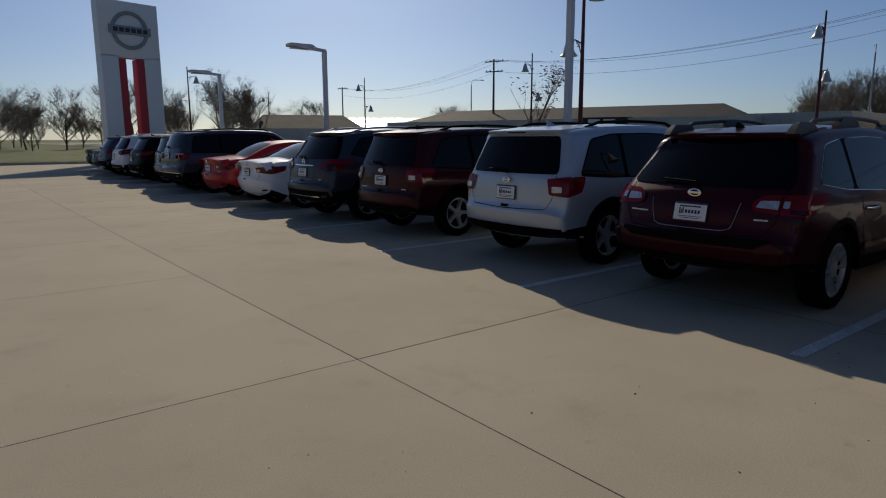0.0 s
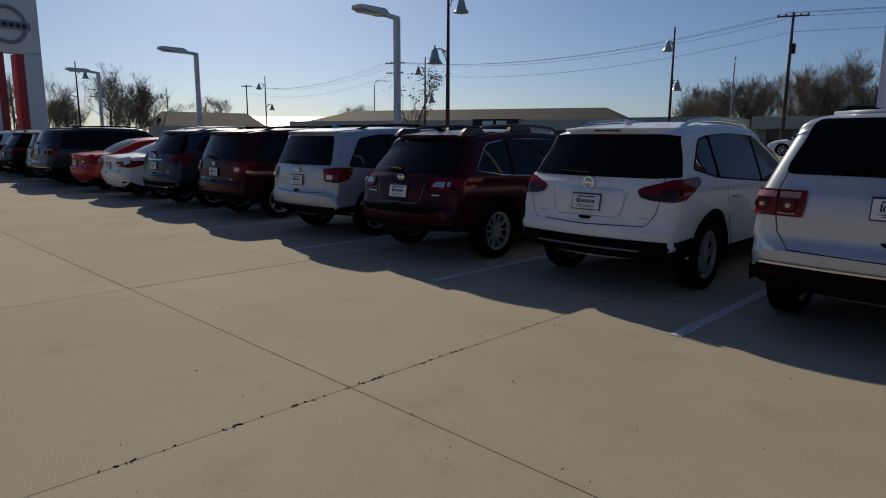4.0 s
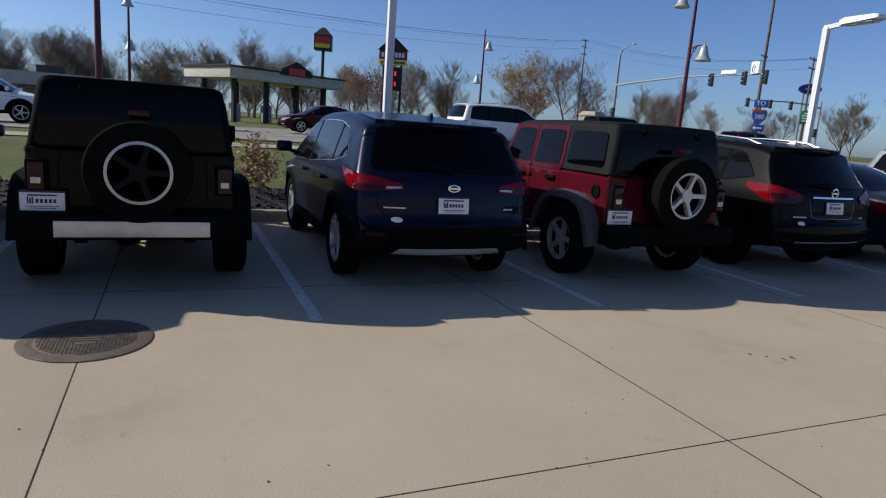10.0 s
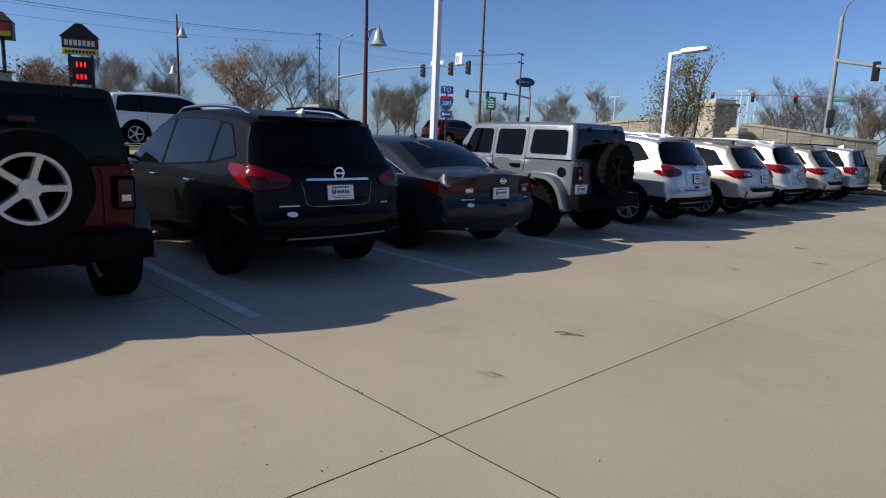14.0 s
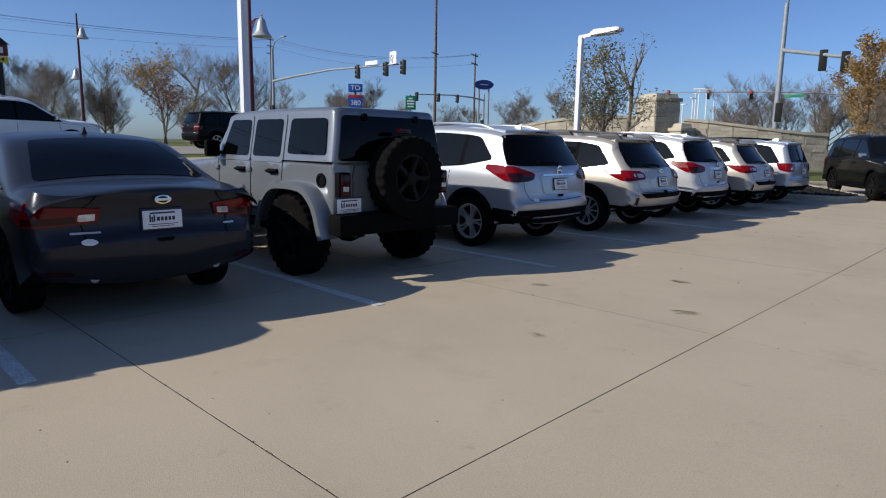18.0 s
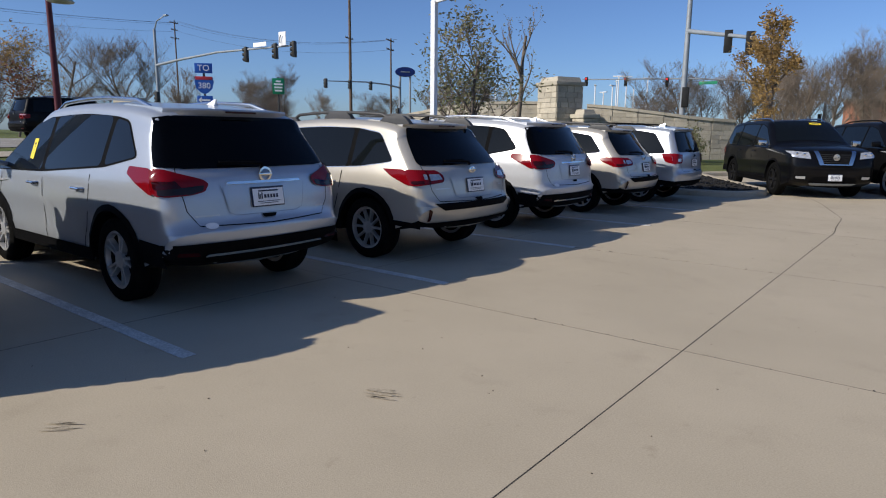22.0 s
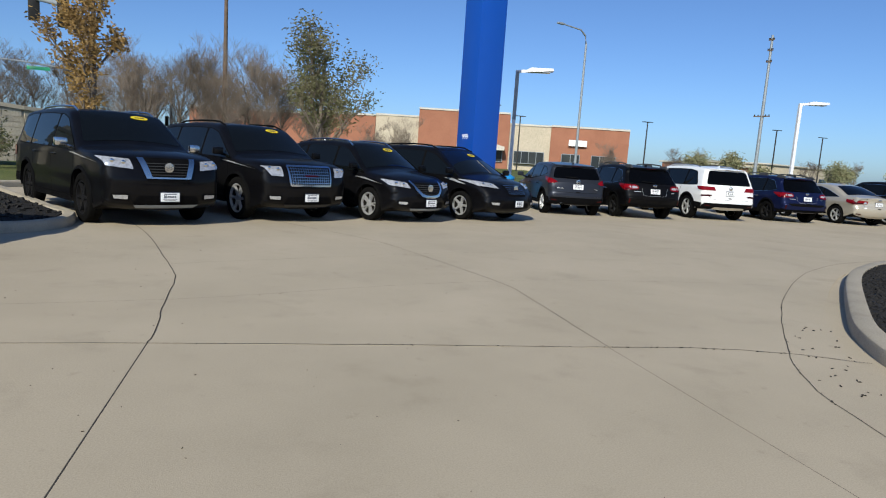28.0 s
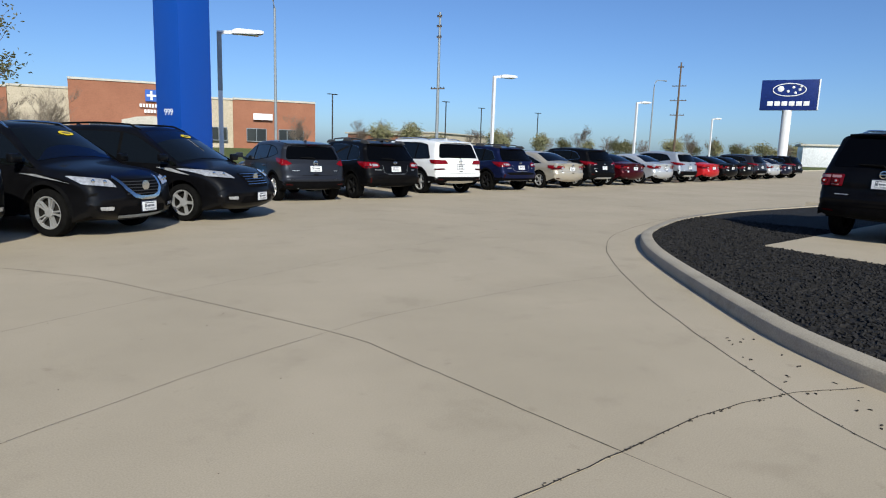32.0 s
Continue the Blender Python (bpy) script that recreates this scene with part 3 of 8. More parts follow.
VAN = [(.15, .32, .09, .05), (.05, .38, .10, .07), (.01, .52, .10, .10), (.0, .66, .10, .10), (.04, .74, .10, .09), (.05, .92, .10, .09), (.07, 1.05, .10, .09), (.10, 1.12, .10, .09), (.31, 1.53, .09, .08), (.35, 1.60, .08, .08), (.46, 1.675, .05, .09), (.9, 1.71, .04, .10), (1.9, 1.75, .04, .10), (2.75, 1.73, .05, .10), (3.05, 1.66, .08, .10), (3.95, 1.16, .12, .10), (4.1, 1.09, .10, .10), (4.55, 1.0, .08, .12), (4.85, .90, .14, .14), (5.05, .76, .22, .12), (5.13, .58, .24, .12), (5.12, .42, .22, .10), (5.03, .27, .18, .08), (4.85, .20, .1, .04)]


TALL = BOXY[:15] + [(3.4, 1.24, .10, .10), (3.56, 1.165, .08, .10), (4.1, 1.12, .06, .11), (4.42, 1.05, .09, .12), (4.54, .94, .14, .11), (4.6, .70, .16, .11), (4.59, .46, .16, .10), (4.52, .31, .14, .08), (4.36, .24, .08, .04)]


def scaled(top, L, H):
    l0, h0 = max(p[0] for p in top), max(p[1] for p in top)
    return [(p[0] * L / l0, p[1] * H / h0, p[2], p[3]) for p in top]


def grown(poly, d):
    """A polygon widened by d all round."""
    out = []
    k = len(poly)
    turn = sum(poly[i - 1][0] * poly[i][1] - poly[i][0] * poly[i - 1][1] for i in range(k))
    sg = 1 if turn > 0 else -1
    for i in range(k):
        p = Vector(poly[i])
        e0, e1 = (p - Vector(poly[i - 1])).normalized(), (Vector(poly[(i + 1) % k]) - p).normalized()
        n = Vector((e0.y + e1.y, -e0.x - e1.x)) * sg
        out.append(tuple(p + n.normalized() * d * min(1.6, 2 / max(0.5, n.length))))
    return out


def glass_area(sh, kind, a):
    """The outline of the side windows."""
    H, L, b = sh.H, sh.L, sh.belt
    rear_u, drop = a.get("dlo_rear", 0.55), a.get("dlo_tail", 0.10)
    nose = a.get("dlo_nose", 0.745) * L
    t = H - a.get("dlo_top", 0.135)
    if kind == "sedan":
        return [(rear_u, b + 0.07), (rear_u + 0.75, t - 0.1), (rear_u + 1.15, t - 0.01), (0.46 * L, t), (0.57 * L, t - 0.03), (0.635 * L, t - 0.13), (nose, b - 0.02), (0.5 * L, b)]
    return [(rear_u, b + drop), (rear_u + a.get("dlo_lean", 0.28), t - 0.07), (rear_u + a.get("dlo_lean", 0.28) + 0.4, t - 0.01), (0.40 * L, t), (0.53 * L, t - 0.02), (0.59 * L, t - 0.09), (nose, b - 0.03), (0.5 * L, b), (rear_u + 0.5, b + drop * 0.5)]


def car_template(key, kind, top, L, W, H, belt, wheels, rw, a):
    """The parts of one model: (name, mesh, material key, parent name, label)."""
    if key in TEMPL:
        return TEMPL[key]
    sh = Shell(scaled(top, L, H), W, belt, wheels, rw, a.get("sill", 0.30), a.get("tumble", 0.19), arch=a.get("arch", 0.06))
    P = []

    def add(name, bm, mk, label="", parent="", smooth=40.0):
        mats = [M.get(k) or M["plastic"] for k in mk] if isinstance(mk, tuple) else M.get(mk, M["plastic"])
        P.append((name, finish(name, bm, mats, smooth), mk, parent, label))

    add("body", sh.body(), ("paint", "under"))
    b, hh = belt, sh.H
    # side glass and trim
    area = glass_area(sh, kind, a)
    cu = sum(p[0] for p in area) / len(area)
    cz = sum(p[1] for p in area) / len(area)
    big = grown(area, a.get("rim", 0.016))
    cuts = a.get("pillars", (0.30, 0.52))
    for sg, how in ((1, left(sh)), (-1, right(sh))):
        add("window_surround", sh.pane(big, how, off=0.003, r=0.07, step=(0.2, 0.08)), a.get("surround", "plastic"))
        add("window_frame", sh.pane(grown(area, 0.003), how, off=0.0045, r=0.06, step=(0.2, 0.08)), "plastic")
        edges = [-1] + [c * L for c in cuts] + [9]
        for lo, hi in zip(edges, edges[1:]):
            piece = clip_u(area, lo + 0.035, hi - 0.035)
            if len(piece) > 2:
                add("side_window", sh.pane(piece, how, off=0.006, r=0.05, step=(0.2, 0.08)), "clearglass")
        # doors
        bm = bmesh.new()
        d0, d1, d2 = a.get("doors", (0.285, 0.50, 0.735))
        z0 = a.get("sill", 0.30) + 0.10
        for line in ([(d0 * L, b), (d0 * L + 0.02, 0.85), (d0 * L + 0.18, z0)], [(d1 * L, b), (d1 * L, z0)], [(d2 * L - 0.05, b - 0.06), (d2 * L, 0.8), (d2 * L - 0.02, z0)], [(d0 * L + 0.18, z0), (d2 * L - 0.02, z0)]):
            sh.pane(strip(line, 0.012), how, off=0.002, r=0, bm=bm, step=(0.3, 0.12))
        add("door_gap", bm, "under")
        for du in (d0 * L + 0.10, d1 * L + 0.10):
            zc = b - 0.13
            hb = bmesh.new()
            pts = [sh.side(sg, du, zc, 0.0), sh.side(sg, du + 0.02, zc, 0.035), sh.side(sg, du + 0.17, zc + 0.005, 0.035), sh.side(sg, du + 0.19, zc + 0.005, 0.0)]
            tube(hb, pts, 0.014, 8)
            add("door_handle", hb, a.get("handle", "paint"))
        # mirror
        mu = a.get("mirror", 0.70) * L
        base = sh.side(sg, mu, b + 0.02, 0)
        mb = bmesh.new()
        tube(mb, [base, base + Vector((0.0, sg * 0.09, 0.02))], 0.025, 8)
        box(mb, base + Vector((0.02, sg * 0.17, 0.075)), (0.10, 0.20, 0.14), 0.035)
        add("door_mirror", mb, a.get("mirror_mat", "paint"), "body-coloured door mirror" if a.get("mirror_mat", "paint") == "paint" else "chrome door mirror")
        # sill cladding and arches
        if a.get("clad", True):
            cb = bmesh.new()
            zs = a.get("sill", 0.30)
            sh.pane([(wheels[0] + sh.ra - 0.02, zs), (wheels[1] - sh.ra + 0.02, zs), (wheels[1] - sh.ra + 0.0, zs + 0.12), (wheels[0] + sh.ra + 0.0, zs + 0.12)], how, off=0.012, r=0.02, bm=cb)
            add("sill_cladding", cb, "plastic")
            for wu in wheels:
                ab = bmesh.new()
                lo = -0.1
                arc = [(wu + (sh.ra + 0.001) * math.cos(t), rw + (sh.ra + 0.001) * math.sin(t)) for t in np.linspace(lo, math.pi - lo, 15)]
                arc2 = [(wu + (sh.ra + 0.055) * math.cos(t), rw + (sh.ra + 0.055) * math.sin(t)) for t in np.linspace(lo, math.pi - lo, 15)]
                va = [ab.verts.new(sh.side(sg, *p, 0.018)) for p in arc]
                vb = [ab.verts.new(sh.side(sg, *p, 0.004)) for p in arc2]
                vc = [ab.verts.new(sh.side(sg, *p, -0.05)) for p in arc]
                for i in range(14):
                    ab.faces.new((va[i], va[i + 1], vb[i + 1], vb[i]))
                    ab.faces.new((va[i], va[i + 1], vc[i + 1], vc[i]))
                add("wheel_arch_trim", ab, "plastic")
        if a.get("body_strip"):
            sb = sh.pane(strip([(wheels[0] + 0.5, 0.52), (wheels[1] - 0.5, 0.50)], 0.07), how, off=0.015, r=0.02)
            add("door_strip", sb, a["body_strip"])
    # rear glass
    zg0, zg1, fg, fgt = a.get("rear_glass", (b + 0.07, hh - 0.16, 0.86, 0.84))
    rear = lambda f, z, o: sh.rear(f, z, o)
    if kind == "sedan":
        over = lambda f, u, o: sh.over(f, u, o)
        add("rear_window", sh.pane([(-0.80, 0.74), (0.80, 0.74), (0.72, 1.50), (-0.72, 1.50)], over, r=0.08, step=(0.1, 0.1), off=0.004), "glass")
        lb = sh.pane(strip([(-0.62, 0.64), (-0.64, 0.9), (-0.55, 1.0)], 0.012), rear, r=0, step=(0.1, 0.06), off=0.002)
        sh.pane(strip([(0.62, 0.64), (0.64, 0.9), (0.55, 1.0)], 0.012), rear, r=0, step=(0.1, 0.06), off=0.002, bm=lb)
        add("boot_gap", lb, "under")
    else:
        add("rear_window", sh.pane([(-fg, zg0), (fg, zg0), (fgt, zg1), (-fgt, zg1)], rear, r=0.08, step=(0.1, 0.05), off=0.005), "glass", "dark tinted rear window")
        if a.get("wing"):
            for sg in (1, -1):
                add("window_wing", sh.pane([(sg * f, z) for f, z in a["wing"]], rear, r=0.012, step=(0.06, 0.05), off=0.0045), "glass", "black gloss trim between the rear window and the lamp")
        gb = bmesh.new()
        zt = a.get("gate", 0.70)
        for sg in (1, -1):
            sh.pane(strip([(sg * 0.83, zg0 + 0.1), (sg * 0.83, 1.0), (sg * 0.78, zt + 0.12), (sg * 0.70, zt), (0, zt - 0.015)], 0.008), rear, r=0, step=(0.1, 0.06), off=0.002, bm=gb)
        add("tailgate_gap", gb, "under")
        if a.get("trough"):
            z1, dz = a["trough"]
            add("tailgate_sill", sh.pane([(-0.66, z1), (0.66, z1), (0.78, z1 + dz), (0.80, z1 + dz * 1.5), (0.70, z1 + dz), (-0.70, z1 + dz), (-0.80, z1 + dz * 1.5), (-0.78, z1 + dz)], rear, r=0, step=(0.08, 0.03), off=0.006), "plastic", "black plastic sill under the tailgate")
        # spoiler edge with brake lamp
        sp = []
        reach = a.get("spoiler", 0.10)
        za, zm, zz = a.get("spoiler_z", (0.055, 0.115, 0.155))
        for f in np.linspace(-0.84, 0.84, 15):
            e = 1 - 0.35 * abs(f / 0.84) ** 4
            q0, q1 = sh.rear(f, hh - za, 0.0), sh.rear(f, hh - zz, -0.01)
            tip = sh.rear(f, hh - zm, 0.0) + Vector((-reach * e, 0, 0.012))
            sp.append([q0 + Vector((0.06, 0, 0.006)), q0 + Vector((-0.01, 0, 0.012)), tip + Vector((0.006, 0, 0.012)), tip, tip + Vector((0.012, 0, -0.022)), q1])
        add("spoiler", rings(bmesh.new(), sp), "paint", "body-coloured roof spoiler")
        tip = sh.rear(0, hh - zm, 0.0) + Vector((-reach - 0.002, 0, 0.0))
        add("brake_lamp", boxm(tip + Vector((0.008, 0, 0.0)), (0.014, 0.30, 0.016), 0.004), "redlens_dark")
        wb = bmesh.new()
        wp = [sh.rear(0.0, zg0 + 0.0, 0.02), sh.rear(0.02, zg0 + 0.03, 0.045), sh.rear(0.42, zg0 + 0.045, 0.03)]
        tube(wb, wp, [0.022, 0.014, 0.008], 8)
        tube(wb, [sh.rear(0.05, zg0 + 0.05, 0.014), sh.rear(0.42, zg0 + 0.05, 0.014)], 0.008, 6)
        add("rear_wiper", wb, "plastic")
    # bumper cladding
    z0 = sh.P[0][1]
    zc = a.get("bumper_clad", z0 + 0.20)
    if a.get("clad", True):
        for how in (left(sh), right(sh)):
            ua, z1 = wheels[0] - sh.ra, z0 + 0.05
            poly = [(sh.rear(1, zc + 0.03, 0).x - 0.012, zc + 0.03), (ua - 0.02, zc + 0.05), (ua - 0.01, z1 + 0.02), (sh.rear(1, z1, 0).x - 0.012, z1)]
            add("bumper_side_trim", sh.pane(poly, how, off=0.010, r=0, step=(0.1, 0.05)), "plastic")
        add("rear_bumper_trim", sh.pane([(-1, z0 + 0.035), (1, z0 + 0.035), (1, zc + 0.03), (0.8, zc), (0.72, zc - 0.03), (-0.72, zc - 0.03), (-0.8, zc), (-1, zc + 0.03)], rear, r=0, step=(0.1, 0.05), off=0.010), "plastic", "black plastic lower bumper")
        if a.get("bumper_line"):
            dz, wd, fw = a["bumper_line"]
            add("bumper_strip", sh.pane([(-fw, zc + dz), (fw, zc + dz), (fw - 0.02, zc + dz + wd), (-fw + 0.02, zc + dz + wd)], rear, r=0.006, step=(0.08, 0.04), off=0.018), "chrome", "narrow bright strip along the bumper")
        if a.get("skid"):
            add("skid_plate", sh.pane([(-0.62, z0 + 0.035), (0.62, z0 + 0.035), (0.55, z0 + 0.10), (-0.55, z0 + 0.10)], rear, r=0.02, off=0.018), a["skid"])
    rp = [(0.70, zc - 0.075), (0.90, zc - 0.065), (0.90, zc - 0.03), (0.72, zc - 0.045)] if kind != "wagon" else [(0.86, zc + 0.05), (0.90, zc + 0.05), (0.91, zc + 0.19), (0.86, zc + 0.17)]
    for sg in (1, -1):
        add("reflector", sh.pane([(sg * f, z) for f, z in rp], rear, off=0.014, r=0.01), "redlens_dark")
    eb = bmesh.new()
    for sg in a.get("exhaust", (1,)):
        u0 = sh.rear(sg * 0.55, z0 + 0.03, -0.1)
        tube(eb, [u0 + Vector((0.25, 0, -0.05)), u0 + Vector((-0.05, 0, -0.05))], 0.035, 12)
    add("exhaust_pipe", eb, "galv")
    # tail lamps
    for sg in (1, -1):
        tl = a["tail"]
        mir = lambda pts: [(sg * f, z) for f, z in pts]
        lb = sh.pane(mir(tl["rear"]), rear, r=0.02, step=(0.05, 0.04), off=0.014)
        how = left(sh) if sg > 0 else right(sh)
        if tl.get("side"):
            sh.pane([(sh.rear(1.0, z, 0).x + u - 0.012, z) for u, z in tl["side"]], how, r=0.02, step=(0.08, 0.04), off=0.014, bm=lb)
        add("tail_lamp", lb, tl.get("mat", "redlens"), "red tail lamp")
        for poly in tl.get("dark", ()):
            add("lamp_band", sh.pane(mir(poly), rear, r=0.01, step=(0.05, 0.04), off=0.0165), "redlens_dark", "dark red band of the lamp")
        for poly in tl.get("clear", ()):
            add("reversing_lamp", sh.pane(mir(poly), rear, r=0.012, step=(0.05, 0.04), off=0.018), tl.get("clear_mat", "clearlens"))
        for f, z, r in tl.get("rounds", ()):
            c = sh.rear(sg * f, z, 0.02)
            for rad, mk, dx in ((r, "redlens_dark", 0.0), (r * 0.72, "redlens", -0.006), (r * 0.32, "clearlens", -0.012)):
                add("lamp_ring", lathe(bmesh.new(), [(rad, 0), (rad, 0.012), (rad * 0.5, 0.016)], 18, Matrix.Translation(c + Vector((dx, 0, 0))) @ Matrix.Rotation(radians(-90), 4, "Y")), mk)
    # number plate, badge, strip
    zp = a.get("plate_z", 0.93)
    if a.get("recess"):
        add("plate_recess", sh.pane([(-0.40, zp - 0.10), (0.40, zp - 0.10), (0.46, zp + 0.10), (-0.46, zp + 0.10)], rear, r=0.05, off=0.004), a["recess"])
        # the recess is not sunk: a thin grey strip draws its shadow line
        lip = bmesh.new()
        rim_ = [(-0.47, zp + 0.105), (-0.41, zp - 0.11), (-0.34, zp - 0.135), (0.34, zp - 0.135), (0.41, zp - 0.11), (0.47, zp + 0.105)]
        sh.pane(strip(rim_, 0.006), rear, r=0, step=(0.06, 0.04), off=0.006, bm=lip)
        add("recess_edge", lip, "galv")
    p0 = sh.rear(0, zp, 0.012)
    up = (sh.rear(0, zp + 0.06, 0.012) - p0).normalized()
    plate_m = Matrix(((-up.cross(Vector((0, 1, 0))).x, 0, up.x, p0.x), (0, 1, 0, p0.y), (-up.cross(Vector((0, 1, 0))).z, 0, up.z, p0.z), (0, 0, 0, 1)))
    P.append(("plate", plate_m, None, None, None))
    if a.get("chrome_strip"):
        zs = zp + a["chrome_strip"]
        add("chrome_strip", sh.pane([(-0.42, zs), (0.42, zs), (0.40, zs + 0.022), (-0.40, zs + 0.022)], rear, r=0.008, off=0.016), "chrome")
    zb = a.get("badge_z", zp + 0.17)
    c = sh.rear(0, zb, 0.012)
    bb = lathe(bmesh.new(), [(0.062, 0), (0.064, 0.012), (0.046, 0.014), (0.044, 0.004)], 24, Matrix.Translation(c) @ Matrix.Rotation(radians(-90), 4, "Y") @ Matrix.Diagonal((a.get("badge_h", 1.0), 1.0, 1.0, 1)), True)
    box(bb, c + Vector((-0.008, 0, 0)), (0.014, 0.13, 0.022), 0.004)
    add("badge", bb, "chrome")
    for f0, f1, z in ((0.50, 0.72, a.get("script_z", 0.80)), (-0.72, -0.60, a.get("script_z", 0.80))):
        add("model_script", sh.pane([(f0, z), (f1, z), (f1, z + 0.013), (f0, z + 0.013)], rear, r=0.004, off=0.006), "alloy")
    hb = sh.pane([(-0.085, a.get("latch_z", zp - 0.14)), (0.085, a.get("latch_z", zp - 0.14)), (0.06, a.get("latch_z", zp - 0.14) - 0.03), (-0.06, a.get("latch_z", zp - 0.14) - 0.03)], rear, r=0.01, off=0.010)
    add("tailgate_latch", hb, "plastic")
    if a.get("sticker"):
        add("dealer_sticker", sh.pane([(0.60 + 0.06 * math.cos(t), a["sticker"] + 0.024 * math.sin(t)) for t in np.linspace(0, math.tau, 17)[:-1]], rear, r=0, off=0.006), "white")
    # roof
    if a.get("rails"):
        for sg in (1, -1):
            rb = bmesh.new()
            u0, u1 = a.get("rail_u", (0.17 * L, 0.58 * L))
            hgt = a.get("rail_h", 0.045)
            fr = 0.80
            pts, rad = [], []
            for k in range(9):
                t = k / 8
                q = sh.over(sg * fr, u0 + (u1 - u0) * t, 0.0)
                pts.append(q + Vector((0, 0, hgt if 0 < k < 8 else 0.0)))
            tube(rb, pts, 0.019, 8)
            if a["rails"] == "foot":
                for t in (0.02, 0.5, 0.98):
                    q = sh.over(sg * fr, u0 + (u1 - u0) * t, 0.0)
                    rings(rb, [[q + Vector((x, y, hgt * zf)) for x, y in ((-l, -w), (l, -w), (l, w), (-l, w))] for l, w, zf in ((0.25, 0.034, -0.15), (0.21, 0.032, 0.45), (0.15, 0.024, 1.0), (0.11, 0.016, 1.18))])
            add("roof_rail", rb, a.get("rail_mat", "plastic"), "raised roof rail")
    if a.get("fin", True):
        q = sh.over(0, 0.24 * L if kind == "sedan" else 0.17 * L, 0)
        if kind == "sedan":
            q = sh.over(0, 0.37 * L, 0)
        fb = bmesh.new()
        rings(fb, [[q + Vector((x, y, z)) for x, y, z in r] for r in ([(-0.03, -0.025, -0.01), (0.16, -0.02, -0.01), (0.16, 0.02, -0.01), (-0.03, 0.025, -0.01)], [(-0.035, -0.012, 0.035), (0.07, -0.01, 0.03), (0.07, 0.01, 0.03), (-0.035, 0.012, 0.035)], [(-0.04, -0.004, 0.065), (-0.005, -0.003, 0.06), (-0.005, 0.003, 0.06), (-0.04, 0.004, 0.065)])])
        add("roof_aerial", fb, a.get("fin_mat", "paint"))
    # windscreen
    ov = lambda f, u, o: sh.over(f, u, o)
    ws = a.get("screen", (0.583, 0.738))
    add("windscreen", sh.pane([(-0.80, ws[0] * L), (0.80, ws[0] * L), (0.86, ws[1] * L), (-0.86, ws[1] * L)], ov, r=0.06, step=(0.1, 0.12), off=0.004), "clearglass")
    # front
    fn = lambda f, z, o: sh.front(f, z, o)
    fz = a.get("front_z", 0.80)
    k = hh / 1.72
    gr = a.get("grille", (0.42, 0.30))
    if a.get("front", True):
        add("grille", sh.pane([(-gr[0], fz * k - 0.16 - gr[1] * 0.2), (gr[0], fz * k - 0.16 - gr[1] * 0.2), (gr[0] + 0.05, fz * k + gr[1] * 0.25), (-gr[0] - 0.05, fz * k + gr[1] * 0.25)], fn, r=0.04, step=(0.08, 0.04), off=0.006), a.get("grille_mat", "plastic"))
        gm = bmesh.new()
        if a.get("mesh"):
            z0, z1 = fz * k - 0.16 - gr[1] * 0.2, fz * k + gr[1] * 0.25
            for i in range(19):
                f = -gr[0] + 2 * gr[0] * i / 18
                sh.pane(strip([(f, z0), (f * 1.06, z1)], 0.012), fn, r=0, step=(0.08, 0.05), off=0.014, bm=gm)
            for i in range(8):
                z = z0 + (z1 - z0) * i / 7
                sh.pane(strip([(-gr[0], z), (gr[0], z)], 0.010), fn, r=0, step=(0.08, 0.04), off=0.016, bm=gm)
            fb = bmesh.new()
            for q0, q1 in (((-gr[0], z0), (gr[0], z0)), ((-gr[0] - 0.04, z1), (gr[0] + 0.04, z1)), ((-gr[0], z0), (-gr[0] - 0.04, z1)), ((gr[0], z0), (gr[0] + 0.04, z1))):
                sh.pane(strip([q0, q1], 0.035), fn, r=0, step=(0.08, 0.04), off=0.022, bm=fb)
            add("grille_surround", fb, "chrome")
            add("grille_badge", sh.pane([(-0.15, fz * k - 0.085), (0.15, fz * k - 0.085), (0.15, fz * k - 0.045), (-0.15, fz * k - 0.045)], fn, r=0.01, step=(0.08, 0.04), off=0.026), "redlens_dark")
        for i in range(0 if a.get("mesh") else 5):
            z = fz * k - 0.14 + i * 0.045
            sh.pane(strip([(-gr[0], z), (gr[0], z)], 0.012), fn, r=0, step=(0.08, 0.04), off=0.014, bm=gm)
        add("grille_bar", gm, a.get("bar_mat", "darkmetal"))
        if a.get("vee"):
            vb = bmesh.new()
            for sg in (1, -1):
                if a["vee"] == "bars":
                    sh.pane([(sg * f, fz * k + z) for f, z in ((0.27, -0.20), (0.37, -0.20), (0.49, 0.13), (0.39, 0.13))], fn, r=0.01, step=(0.06, 0.03), off=0.022, bm=vb)
                    sh.pane([(sg * f, fz * k + z) for f, z in ((0.0, -0.20), (0.36, -0.20), (0.35, -0.175), (0.0, -0.175))], fn, r=0, step=(0.06, 0.03), off=0.022, bm=vb)
                    continue
                sh.pane(strip([(sg * 0.50, fz * k + 0.12), (sg * 0.40, fz * k - 0.06), (sg * 0.28, fz * k - 0.165), (sg * 0.15, fz * k - 0.20), (0, fz * k - 0.205)], 0.062), fn, r=0, step=(0.06, 0.03), off=0.02, bm=vb)
            add("grille_surround", vb, "chrome")
